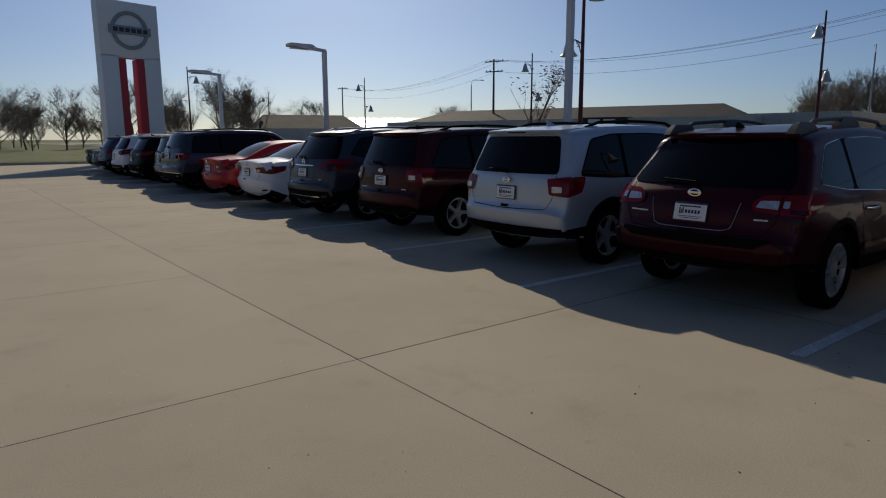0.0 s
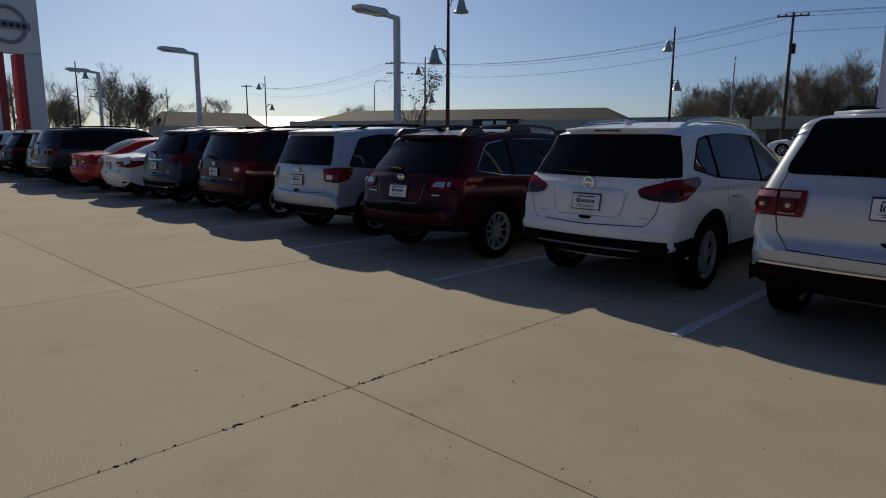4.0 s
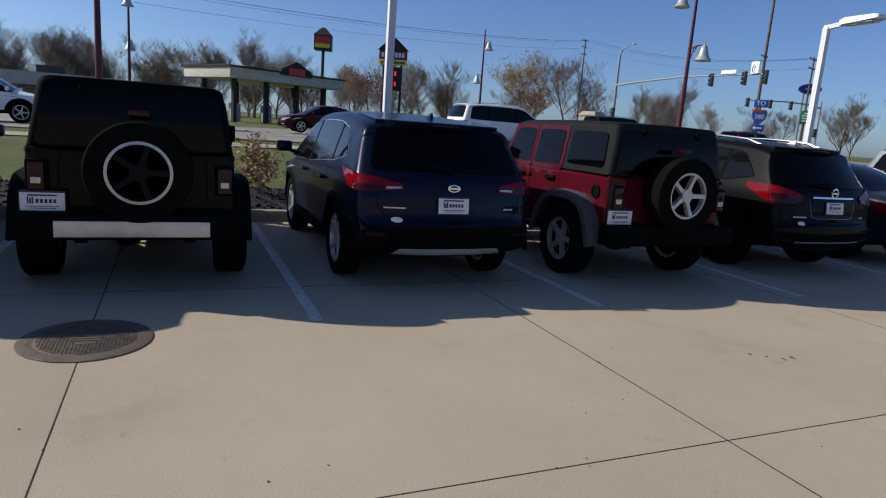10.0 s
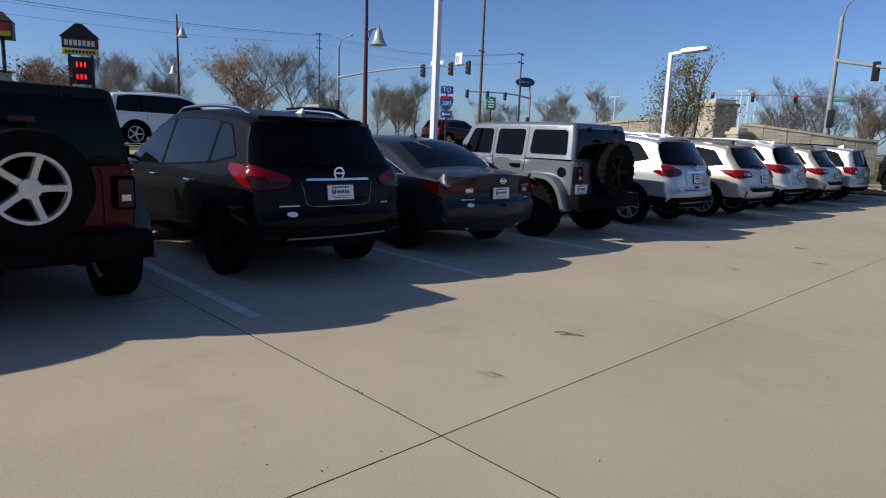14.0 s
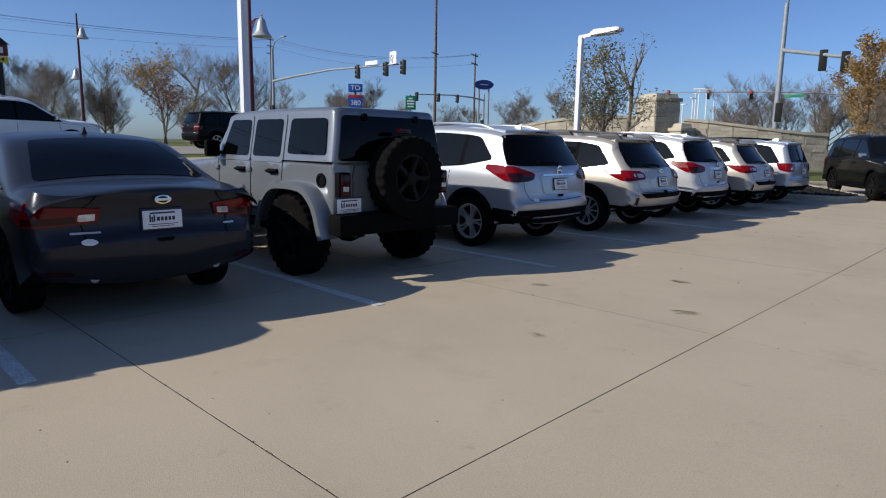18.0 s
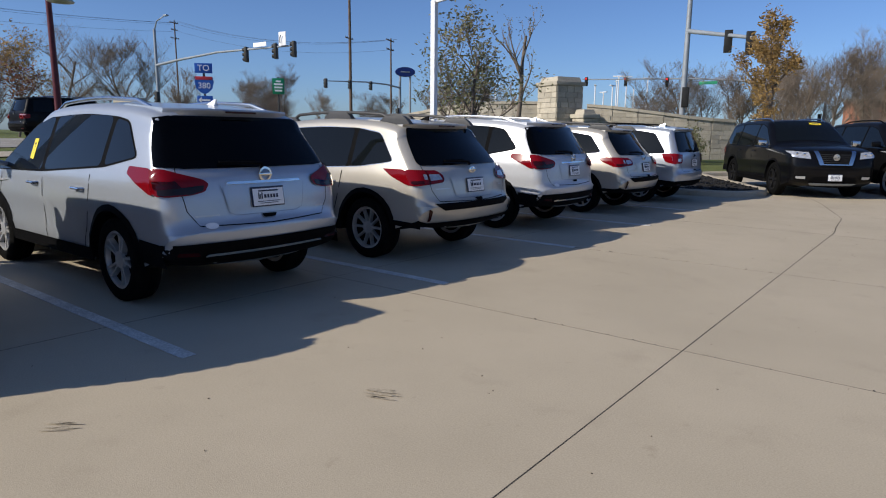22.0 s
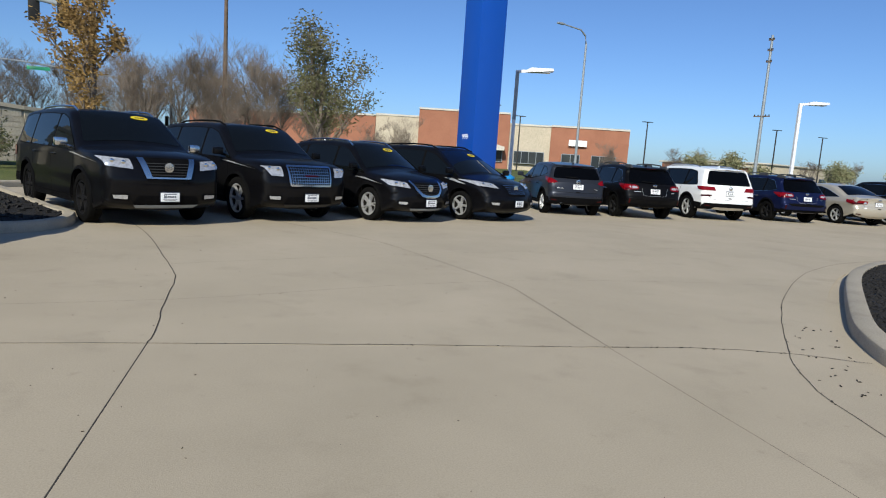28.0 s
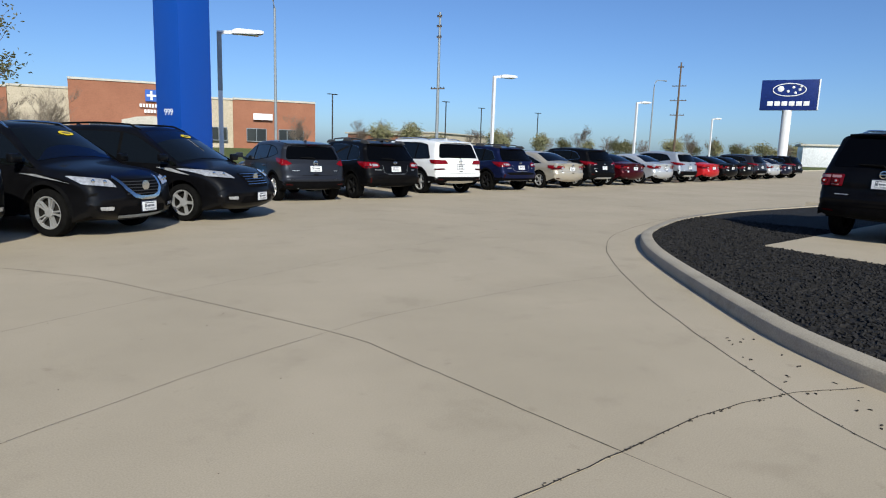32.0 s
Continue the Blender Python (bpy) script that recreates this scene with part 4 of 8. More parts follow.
        for sg in (1, -1):
            hl = sh.pane([(sg * f, z) for f, z in a.get("headlamp", ((0.56, fz * k - 0.035), (0.98, fz * k + 0.01), (0.99, fz * k + 0.13), (0.60, fz * k + 0.08)))], fn, r=0.02, step=(0.06, 0.03), off=0.012)
            how = left(sh) if sg > 0 else right(sh)
            sh.pane([(sh.front(1.0, fz * k + z, 0).x + u, fz * k + z) for u, z in ((-0.30, 0.135), (0.012, 0.13), (0.012, 0.01), (-0.1, 0.04))], how, r=0.02, step=(0.08, 0.04), off=0.012, bm=hl)
            add("headlamp", hl, "clearlens", "clear headlamp")
            pc = [(0.70, fz * k + 0.045), (0.86, fz * k + 0.06)]
            for f, z in pc:
                c = sh.front(sg * f, z, 0.018)
                add("projector", lathe(bmesh.new(), [(0.032, 0), (0.032, 0.008), (0.02, 0.014)], 16, Matrix.Translation(c) @ Matrix.Rotation(radians(90), 4, "Y")), "chrome", "round projector of the headlamp")
            add("fog_surround", sh.pane([(sg * f, z) for f, z in ((0.62, 0.40 * k), (0.90, 0.41 * k), (0.92, 0.50 * k), (0.63, 0.50 * k))], fn, r=0.02, step=(0.06, 0.03), off=0.009), "plastic")
            fl = sh.pane([(sg * f, z) for f, z in ((0.66, 0.42 * k), (0.86, 0.43 * k), (0.88, 0.48 * k), (0.66, 0.48 * k))], fn, r=0.015, step=(0.06, 0.03), off=0.012)
            add("fog_lamp", fl, "clearlens")
        add("lower_grille", sh.pane([(-0.58, 0.34 * k), (0.58, 0.34 * k), (0.5, 0.47 * k), (-0.5, 0.47 * k)], fn, r=0.03, step=(0.08, 0.04), off=0.008), "plastic")
        if a.get("lower_bar"):
            add("skid_bar", sh.pane([(-0.50, 0.285 * k), (0.50, 0.285 * k), (0.56, 0.335 * k), (-0.56, 0.335 * k)], fn, r=0.012, step=(0.08, 0.03), off=0.012), a["lower_bar"], "grey lower bumper bar")
        None if a.get("mesh") else add("bonnet_badge", lathe(bmesh.new(), [(0.075, 0), (0.077, 0.014), (0.05, 0.016)], 24, Matrix.Translation(sh.front(0, fz * k - 0.02, 0.02)) @ Matrix.Rotation(radians(90), 4, "Y")), "chrome")
    q = sh.front(0, 0.46 * k, 0.03)
    P.append(("front_plate", Matrix.Translation(q) @ Matrix.Rotation(radians(180), 4, "Z"), None, None, None))
    uc = (ws[0] + a.get("sticker_u", 0.032)) * L
    c0 = sh.over(0.36, uc, 0.010)
    dx = (sh.over(0.36, uc + 0.08, 0.010) - sh.over(0.36, uc - 0.08, 0.010)).normalized()
    dy = (sh.over(0.46, uc, 0.010) - sh.over(0.26, uc, 0.010)).normalized()
    dz = dx.cross(dy).normalized()
    dy = dz.cross(dx)
    P.append(("screen_spot", Matrix(((dx.x, dy.x, dz.x, c0.x), (dx.y, dy.y, dz.y, c0.y), (dx.z, dy.z, dz.z, c0.z), (0, 0, 0, 1))), None, None, None))
    TEMPL[key] = (sh, P)
    return TEMPL[key]


PLATE = {}


def plate_parts(parent, m, dark_frame=True):
    """A white dealer plate with bars for its print."""
    if not PLATE:
        bm = boxm((0, 0, 0), (0.012, 0.325, 0.168), 0.006)
        PLATE["frame"] = finish("plate_frame", bm, M["ink"])
        PLATE["plate"] = finish("number_plate", boxm((-0.006, 0, -0.003), (0.006, 0.306, 0.142), 0.002), M["white"])
        bm = bmesh.new()
        for y, z, w, h in ((0.098, 0.008, 0.011, 0.055), (0.082, 0.0, 0.011, 0.04), (0.066, 0.008, 0.011, 0.055), (0.035, 0.002, 0.022, 0.03), (0.005, 0.002, 0.02, 0.03), (-0.025, 0.002, 0.02, 0.03), (-0.055, 0.002, 0.02, 0.03), (-0.085, 0.002, 0.02, 0.03), (0, 0.048, 0.2, 0.012), (0, -0.04, 0.23, 0.005), (0, -0.055, 0.18, 0.005)):
            box(bm, (-0.0105, y, z), (0.002, w, h))
        PLATE["print"] = finish("plate_print", bm, M["ink"])
    f = new("number_plate_frame", PLATE["frame"])
    f.parent, f.matrix_basis = parent, m
    a = new("number_plate", PLATE["plate"])
    a.parent = f
    tagged(a, "white dealer plate with dark print")
    b = new("plate_print", PLATE["print"])
    b.parent = f


def place_car(spec, color, m, label, category="car", group="", front=False, badge_plate=True, sticker=False, spokes=5, dark=False, twin=False, tag=None):
    """One vehicle of a model in a colour."""
    key, kind, top, L, W, H, belt, wheels, rw, a = spec
    sh, P = car_template(*spec)
    car = thing(a.get("noun", "car"), label, category, group, m)
    for name, me, mk, parent, lab in P:
        if mk is None:
            if badge_plate and name == ("front_plate" if front else "plate"):
                plate_parts(car, me)
            if sticker and name == "screen_spot":
                ob = new("windscreen_sticker", STICKER)
                ob.parent = car
                ob.matrix_basis = me
            continue
        ob = new(name, me)
        ob.parent = car
        if lab:
            ob["label"] = lab
        mks = mk if isinstance(mk, tuple) else (mk,)
        for i, k in enumerate(mks):
            if k == "paint":
                ob.material_slots[i].link = "OBJECT"
                ob.material_slots[i].material = color
    wx = sh.half * 0.985
    for u in wheels:
        for sg in (1, -1):
            rot = Matrix.Rotation(0 if sg < 0 else math.pi, 4, "Z")
            put_wheel(car, Matrix.Translation((u, sg * (wx - 0.125), rw)) @ rot, rw, 0.225, spokes, dark, twin)
    return car


_st = bmesh.new()
lathe(_st, [(0.16, 0), (0.16, 0.002)], 28, Matrix.Diagonal((0.40, 1, 1, 1)))
for _y in (0.07, 0.025, -0.02, -0.065):
    box(_st, (0, _y, 0.004), (0.055, 0.026, 0.003))
STICKER = finish("windscreen_sticker", _st, [M["yellow"], M["ink"]])
for _p in STICKER.polygons:
    _p.material_index = 1 if _p.center.z > 0.0021 and len(_p.vertices) == 4 else 0

TAIL_SLANT = {"clear_mat": "smokelens", "rear": [(0.61, 0.97), (0.72, 0.945), (0.93, 0.935), (1.0, 0.945), (1.0, 1.15), (0.92, 1.145), (0.62, 1.065), (0.57, 1.03)], "side": [(-0.01, 0.945), (0.05, 0.955), (0.33, 1.10), (0.28, 1.16), (-0.01, 1.15)], "dark": [[(0.80, 1.0), (0.995, 0.99), (0.995, 1.055), (0.85, 1.06)]], "clear": [[(0.63, 0.975), (0.73, 0.952), (0.98, 0.948), (0.98, 0.992), (0.76, 0.998), (0.61, 1.02)]]}
TAIL_BLOCK = {"rear": [(0.56, 0.945), (0.60, 0.905), (1.0, 0.875), (1.0, 1.05), (0.66, 1.04), (0.585, 1.0)], "side": [(-0.01, 0.88), (0.05, 0.885), (0.22, 0.97), (0.30, 1.05), (-0.01, 1.05)], "dark": [[(0.795, 0.89), (0.808, 0.89), (0.808, 1.04), (0.795, 1.04)], [(0.88, 0.90), (0.995, 0.895), (0.995, 0.93), (0.88, 0.935)]], "clear": [[(0.60, 0.94), (0.785, 0.93), (0.785, 1.0), (0.63, 0.995)], [(0.82, 0.945), (0.87, 0.943), (0.87, 1.0), (0.82, 1.0)]]}
TAIL_TALL = {"rear": [(0.74, 0.87), (1.0, 0.85), (1.0, 1.08), (0.70, 1.05)], "side": [(-0.01, 0.86), (0.16, 0.9), (0.20, 1.07), (-0.01, 1.075)], "clear": [[(0.78, 0.90), (0.92, 0.90), (0.92, 0.965), (0.78, 0.965)]]}
TAIL_ROUNDS = {"clear_mat": "pinklens", "rear": [(0.61, 0.945), (1.0, 0.945), (1.0, 1.145), (0.59, 1.145)], "side": [(-0.01, 0.955), (0.12, 0.97), (0.12, 1.13), (-0.01, 1.14)], "rounds": [(0.71, 1.03, 0.058), (0.91, 1.03, 0.055)], "dark": [[(0.795, 0.955), (0.81, 0.955), (0.81, 1.135), (0.795, 1.135)]], "clear": [[(0.64, 1.085), (0.79, 1.085), (0.79, 1.13), (0.63, 1.13)], [(0.815, 1.085), (0.99, 1.085), (0.99, 1.13), (0.815, 1.13)], [(0.66, 0.962), (0.79, 0.962), (0.79, 0.975), (0.66, 0.975)]]}
TAIL_SWEPT = {"rear": [(0.52, 0.97), (0.78, 0.955), (1.0, 0.945), (1.0, 1.10), (0.85, 1.085), (0.54, 1.03)], "side": [(-0.01, 0.95), (0.16, 0.98), (0.36, 1.12), (-0.01, 1.10)], "dark": [[(0.72, 0.965), (0.995, 0.955), (0.995, 1.01), (0.72, 1.005)]], "clear": [[(0.54, 0.985), (0.70, 0.975), (0.70, 0.995), (0.55, 1.0)]]}
TAIL_LOW = {"rear": [(0.50, 0.80), (1.0, 0.77), (1.0, 0.93), (0.48, 0.90)], "side": [(-0.01, 0.78), (0.22, 0.84), (0.30, 0.94), (-0.01, 0.93)], "dark": [[(0.66, 0.80), (0.995, 0.785), (0.995, 0.835), (0.66, 0.85)]], "clear": [[(0.52, 0.815), (0.64, 0.81), (0.64, 0.86), (0.52, 0.865)]]}
TAIL_HOOK = {"rear": [(0.70, 0.98), (0.86, 0.93), (1.0, 0.95), (1.0, 1.10), (0.84, 1.06)], "side": [(-0.01, 0.95), (0.2, 1.02), (0.28, 1.12), (-0.01, 1.10)]}

CROSSOVER = ("crossover", "cross", CROSS, 4.69, 1.84, 1.71, 1.06, (0.96, 3.665), 0.36, dict(noun="crossover", tumble=0.235, tail=TAIL_SLANT, plate_z=0.90, chrome_strip=0.115, recess="paint", badge_z=1.085, rails=True, rail_mat="chrome", sticker=0.70, pillars=(0.245, 0.50), vee=True, script_z=0.77, lower_bar="galv", dlo_rear=0.62, dlo_tail=0.17, handle="chrome", fin_mat="white", rear_glass=(1.145, 1.56, 0.84, 0.84), wing=[(0.80, 1.15), (0.985, 1.16), (0.985, 1.30), (0.97, 1.54), (0.80, 1.56)], bumper_line=(-0.085, 0.02, 0.66)))
ESTATE = ("estate", "wagon", WAGON, 4.82, 1.84, 1.64, 1.0, (0.98, 3.725), 0.355, dict(noun="station_wagon", tumble=0.22, tail=TAIL_BLOCK, plate_z=0.86, recess="paint", badge_z=1.03, badge_h=0.55, rails="foot", rail_h=0.075, rail_mat="rail_grey", surround="chrome", rim=0.011, pillars=(0.265, 0.50), body_strip="paint", dlo_rear=0.60, dlo_tail=0.13, script_z=0.83, fin_mat="plastic", bumper_clad=0.44, trough=(0.60, 0.055), handle="chrome", rail_u=(0.75, 2.75), rear_glass=(1.09, 1.50, 0.88, 0.84)))
UPRIGHT = ("upright", "boxy", BOXY, 4.60, 1.80, 1.69, 1.03, (0.93, 3.57), 0.355, dict(noun="crossover", tail=TAIL_TALL, plate_z=0.87, badge_z=1.02, badge_h=0.55, rails=True, rail_h=0.05, pillars=(0.27, 0.50), dlo_rear=0.42, dlo_tail=0.06, script_z=0.74, bumper_clad=0.46))
FAMILY = ("family", "boxy", BOXY, 5.10, 1.99, 1.78, 1.12, (1.02, 4.04), 0.385, dict(noun="large_suv", tail=TAIL_ROUNDS, plate_z=1.05, badge_z=1.18, badge_h=0.5, rails=True, rail_h=0.05, pillars=(0.255, 0.50), dlo_rear=0.46, dlo_tail=0.03, dlo_lean=0.12, bumper_clad=0.56, script_z=0.76, latch_z=0.82, fin=False, spoiler=0.05, spoiler_z=(0.03, 0.065, 0.10), tumble=0.25, rear_glass=(1.26, 1.675, 0.86, 0.83), bumper_line=(0.02, 0.016, 0.97)))
CROSSOVER_B = ("crossover_b", "cross", CROSS, 4.70, 1.88, 1.68, 1.07, (0.95, 3.65), 0.37, dict(noun="crossover", tail=TAIL_SWEPT, plate_z=0.84, badge_z=1.0, badge_h=0.55, rails=False, pillars=(0.27, 0.50), surround="chrome", skid="alloy", sticker=0.70, dlo_rear=0.75, dlo_tail=0.16, bumper_clad=0.62))
SEDAN_A = ("sedan", "sedan", SEDAN, 4.82, 1.84, 1.48, 0.93, (1.02, 3.77), 0.335, dict(noun="sedan", tail=TAIL_LOW, plate_z=0.80, badge_z=0.955, badge_h=0.55, clad=False, sill=0.24, pillars=(0.375, 0.55), dlo_rear=0.95, surround="chrome", mirror=0.66, doors=(0.30, 0.50, 0.70), script_z=0.72, screen=(0.60, 0.735), front_z=0.72, exhaust=(1, -1), sticker=0.66, tumble=0.22))
HATCH = ("hatch", "cross", CROSS, 4.20, 1.77, 1.57, 1.02, (0.80, 3.33), 0.345, dict(noun="hatchback", tail=TAIL_HOOK, plate_z=0.86, badge_z=1.0, pillars=(0.30, 0.53), dlo_rear=0.62, dlo_tail=0.2))
BIGSUV = ("bigsuv", "boxy", TALL, 5.30, 2.02, 1.92, 1.20, (1.12, 4.20), 0.41, dict(noun="large_suv", tail=TAIL_ROUNDS, plate_z=1.0, rails=True, rail_mat="chrome", pillars=(0.255, 0.50), dlo_rear=0.48, dlo_tail=0.03, dlo_lean=0.12, front_z=0.90, grille=(0.36, 0.50), vee="bars", lower_bar="galv", headlamp=((0.56, 0.945), (0.96, 0.985), (0.99, 1.125), (0.60, 1.10)), badge_z=1.16, mirror_mat="chrome"))
BIGSUV2 = ("bigsuv_mesh", "boxy", TALL, 5.18, 2.04, 1.89, 1.20, (1.12, 4.10), 0.41, dict(noun="large_suv", tail=TAIL_ROUNDS, plate_z=1.0, rails=True, pillars=(0.255, 0.50), dlo_rear=0.48, dlo_tail=0.03, dlo_lean=0.12, front_z=0.90, grille=(0.46, 0.46), lower_bar="darkmetal", headlamp=((0.60, 0.90), (0.84, 0.91), (0.97, 1.08), (0.62, 1.085)), mesh=True, bar_mat="chrome", badge_z=1.16))
VANSPEC = ("van", "van", VAN, 5.14, 1.95, 1.75, 1.06, (1.0, 4.08), 0.345, dict(noun="minivan", tail=TAIL_TALL, plate_z=0.9, rails=True, pillars=(0.28, 0.52), dlo_rear=0.45, dlo_tail=0.04, dlo_lean=0.18, dlo_nose=0.78, clad=False, screen=(0.60, 0.775), mirror=0.74, grille=(0.34, 0.22), bar_mat="chrome", doors=(0.285, 0.53, 0.76), front_z=0.83))
FAMILY_B = ("family_b", "boxy", BOXY, 5.04, 1.98, 1.77, 1.10, (1.0, 3.98), 0.385, dict(noun="large_suv", tail=TAIL_LOW | {"rear": [(0.52, 0.98), (1.0, 0.98), (1.0, 1.11), (0.60, 1.10)], "side": [(-0.01, 0.98), (0.15, 1.0), (0.2, 1.1), (-0.01, 1.11)], "clear": []}, plate_z=0.90, rails=True, rail_mat="chrome", pillars=(0.255, 0.50), dlo_rear=0.5, dlo_tail=0.05, skid="chrome", badge_z=1.07))


# ---- box-shaped off-road vehicle with a spare wheel ----
def offroader(color, m, label, top_mat, flare_mat, spare_rim, rough_tread=False, big=False, bumper_mat="plastic", beadlock=False, group=""):
    car = thing("off_road_suv", label, "suv", group, m)
    rw = 0.43 if big else 0.405
    lift = 0.06 if big else 0.03
    z0, zb, zt = 0.56 + lift, 1.13 + lift, 1.72 + lift
    tub = [(.30, z0, .0, .02), (.27, z0 + .04, .0, .03), (.26, z0 + .3, .0, .05), (.27, zb - .02, .0, .05), (.32, zb + .01, .0, .03), (1.2, zb + .02, .0, .03), (2.2, zb + .02, .0, .03), (2.95, zb + .02, .02, .03), (3.1, zb + .01, .03, .05), (3.6, zb - .02, .03, .06), (4.05, zb - .07, .03, .06), (4.12, zb - .14, .03, .05), (4.14, z0 + .2, .03, .04), (4.12, z0 + .05, .0, .02), (4.08, z0, 0, .02)]
    sh = Shell(tub, 1.60, zb + 0.3, (0.92, 3.62), rw, z0 - 0.08, tumble=0.02, ends=(0.0, 0.12), arch=0.14, low=0.99)
    part("body", sh.body(), [color, M["under"]], car)
    hard = [(.30, zb + .01, .0, .02), (.285, zb + .05, .0, .05), (.30, zb + .3, .0, .06), (.33, zt - .10, .0, .06), (.36, zt - .03, .0, .06), (.46, zt, .01, .06), (1.3, zt + .015, .02, .06), (2.2, zt, .02, .06), (2.42, zt - .02, .02, .05), (2.46, zt - .06, .01, .03), (2.62, zb + .30, .0, .03), (2.80, zb + .03, .0, .02), (2.78, zb + .012, 0, .01)]

    class Cabin(Shell):
        def w(s, u, z):
            return 0.78 - 0.105 * max(0, (z - zb)) / 0.64

    hs = Cabin(hard, 1.56, zb, (0.92, 3.62), rw, zb + 0.012)
    # a plain closed outline, with no wheel openings
    hs.P = hs.P[: hs.n_top]
    t = np.roll(hs.P[:, :2], -1, 0) - np.roll(hs.P[:, :2], 1, 0)
    t /= np.linalg.norm(t, axis=1)[:, None] + 1e-9
    hs.N = np.stack([t[:, 1], -t[:, 0]], 1)
    part("hardtop", hs.body(), [top_mat, M["under"]], car, "removable hardtop")
    for sg, how in ((1, left(hs)), (-1, right(hs))):
        rows = [[(0.42, zb + 0.10), (0.46, zt - 0.12), (1.10, zt - 0.12), (1.12, zb + 0.10)], [(1.26, zb + 0.06), (1.26, zt - 0.12), (1.82, zt - 0.12), (1.84, zb + 0.06)], [(1.94, zb + 0.06), (1.94, zt - 0.12), (2.38, zt - 0.12), (2.58, zb + 0.06)]]
        # painted door frames
        for lo, hi in ((1.20, 1.88), (1.90, 2.46)):
            fr = [(lo, zb - 0.0), (lo, zt - 0.07), (hi, zt - 0.07), (hi + (0.2 if lo > 1.5 else 0), zb - 0.0)]
            part("door_frame", hs.pane(fr, how, off=0.008, r=0.05), color, car)
        for poly in rows:
            part("side_window", hs.pane(poly, how, off=0.014, r=0.05), M["glass"], car)
        sd = left(sh) if sg > 0 else right(sh)
        bm = bmesh.new()
        for line in ([(1.20, zb), (1.24, z0 + 0.25), (1.42, z0 + 0.02)], [(1.89, zb), (1.89, z0 + 0.02)], [(2.66, zb), (2.66, z0 + 0.02)], [(1.42, z0 + 0.02), (2.66, z0 + 0.02)]):
            sh.pane(strip(line, 0.014), sd, off=0.002, r=0, bm=bm, step=(0.4, 0.2))
        part("door_gap", bm, M["under"], car)
        for du in (1.30, 2.0):
            hb = bmesh.new()
            box(hb, sh.side(sg, du + 0.09, zb - 0.10, 0.012), (0.20, 0.03, 0.05), 0.012)
            tube(hb, [sh.side(sg, du, zb - 0.1, 0.02), sh.side(sg, du + 0.03, zb - 0.1, 0.05), sh.side(sg, du + 0.17, zb - 0.1, 0.05), sh.side(sg, du + 0.19, zb - 0.1, 0.02)], 0.013, 6)
            part("door_handle", hb, M["plastic"], car)
        for hu, hz in ((1.91, zb - 0.10), (1.91, z0 + 0.17), (2.69, zb - 0.10), (2.69, z0 + 0.17)):
            part("hinge", boxm(sh.side(sg, hu, hz, 0.012), (0.10, 0.03, 0.05), 0.01), color, car)
        mb = bmesh.new()
        base = sh.side(sg, 2.62, zb + 0.08, 0)
        tube(mb, [base + Vector((0, -sg * 0.05, 0)), base + Vector((0, sg * 0.1, 0))], 0.02, 8)
        box(mb, base + Vector((0, sg * 0.14, 0.05)), (0.09, 0.18, 0.20), 0.03)
        part("door_mirror", mb, M["plastic"], car)
        # flares: a bent trapezoid over each wheel
        for wu in (0.92, 3.62):
            R = rw + 0.10
            prof = [(-R - 0.10, rw + 0.02), (-R + 0.03, rw + R * 0.66), (-R * 0.5, rw + R * 0.98), (R * 0.5, rw + R * 0.98), (R - 0.03, rw + R * 0.66), (R + 0.10, rw + 0.02)]
            loops = []
            line = smooth_line(prof, 3)
            for i, (du, z) in enumerate(line):
                d = Vector(line[min(i + 1, len(line) - 1)]) - Vector(line[max(i - 1, 0)])
                nn = Vector((-d.y, d.x)).normalized()
                o = lambda k, y: Vector((wu + du + nn.x * k, sg * y, z + nn.y * k))
                loops.append([o(0.05, 0.76), o(0.045, 0.90), o(0.02, 0.945), o(-0.04, 0.95), o(-0.045, 0.92), o(0.0, 0.88), o(0.0, 0.76)])
            part("wheel_flare", rings(bmesh.new(), loops), flare_mat, car)
        # step bar
        part("side_step", tube(bmesh.new(), [(1.42, sg * 0.80, z0 - 0.12), (1.5, sg * 0.86, z0 - 0.13), (3.0, sg * 0.86, z0 - 0.13), (3.08, sg * 0.80, z0 - 0.12)], 0.035, 8), M["plastic"], car)
        # tail lamp
        tb = boxm((0.235, sg * 0.70, zb - 0.20), (0.08, 0.15, 0.26), 0.02)
        tl = part("tail_lamp", tb, M["plastic"], car)
        part("lens", boxm((0.192, sg * 0.70, zb - 0.20), (0.02, 0.115, 0.22), 0.012), M["redlens_dark"], tl)
        part("reversing_lens", boxm((0.184, sg * 0.70, zb - 0.235), (0.014, 0.07, 0.05), 0.006), M["clearlens"], tl)
        if sg > 0:
            plate_parts(car, Matrix.Translation((0.19, sg * 0.66, zb - 0.40)))
            part("fuel_cap", lathe(bmesh.new(), [(0.075, 0), (0.075, 0.02), (0.05, 0.022), (0.045, 0.01)], 20, Matrix.Translation((0.47, sg * 0.785, zb - 0.16)) @ Matrix.Rotation(radians(-90 * sg), 4, "X")), M["plastic"], car)
    # rear glass, hinges, bumper
    rear = lambda f, z, o: hs.rear(f, z, o)
    part("rear_window", hs.pane([(-0.92, zb + 0.04), (0.92, zb + 0.04), (0.90, zt - 0.09), (-0.90, zt - 0.09)], rear, r=0.06, off=0.012, step=(0.2, 0.1)), M["glass"], car)
    for f in (-0.5, 0.5):
        part("glass_hinge", boxm(hs.rear(f, zt - 0.10, 0.02), (0.03, 0.06, 0.07), 0.01), M["plastic"], car)
    gb = bmesh.new()
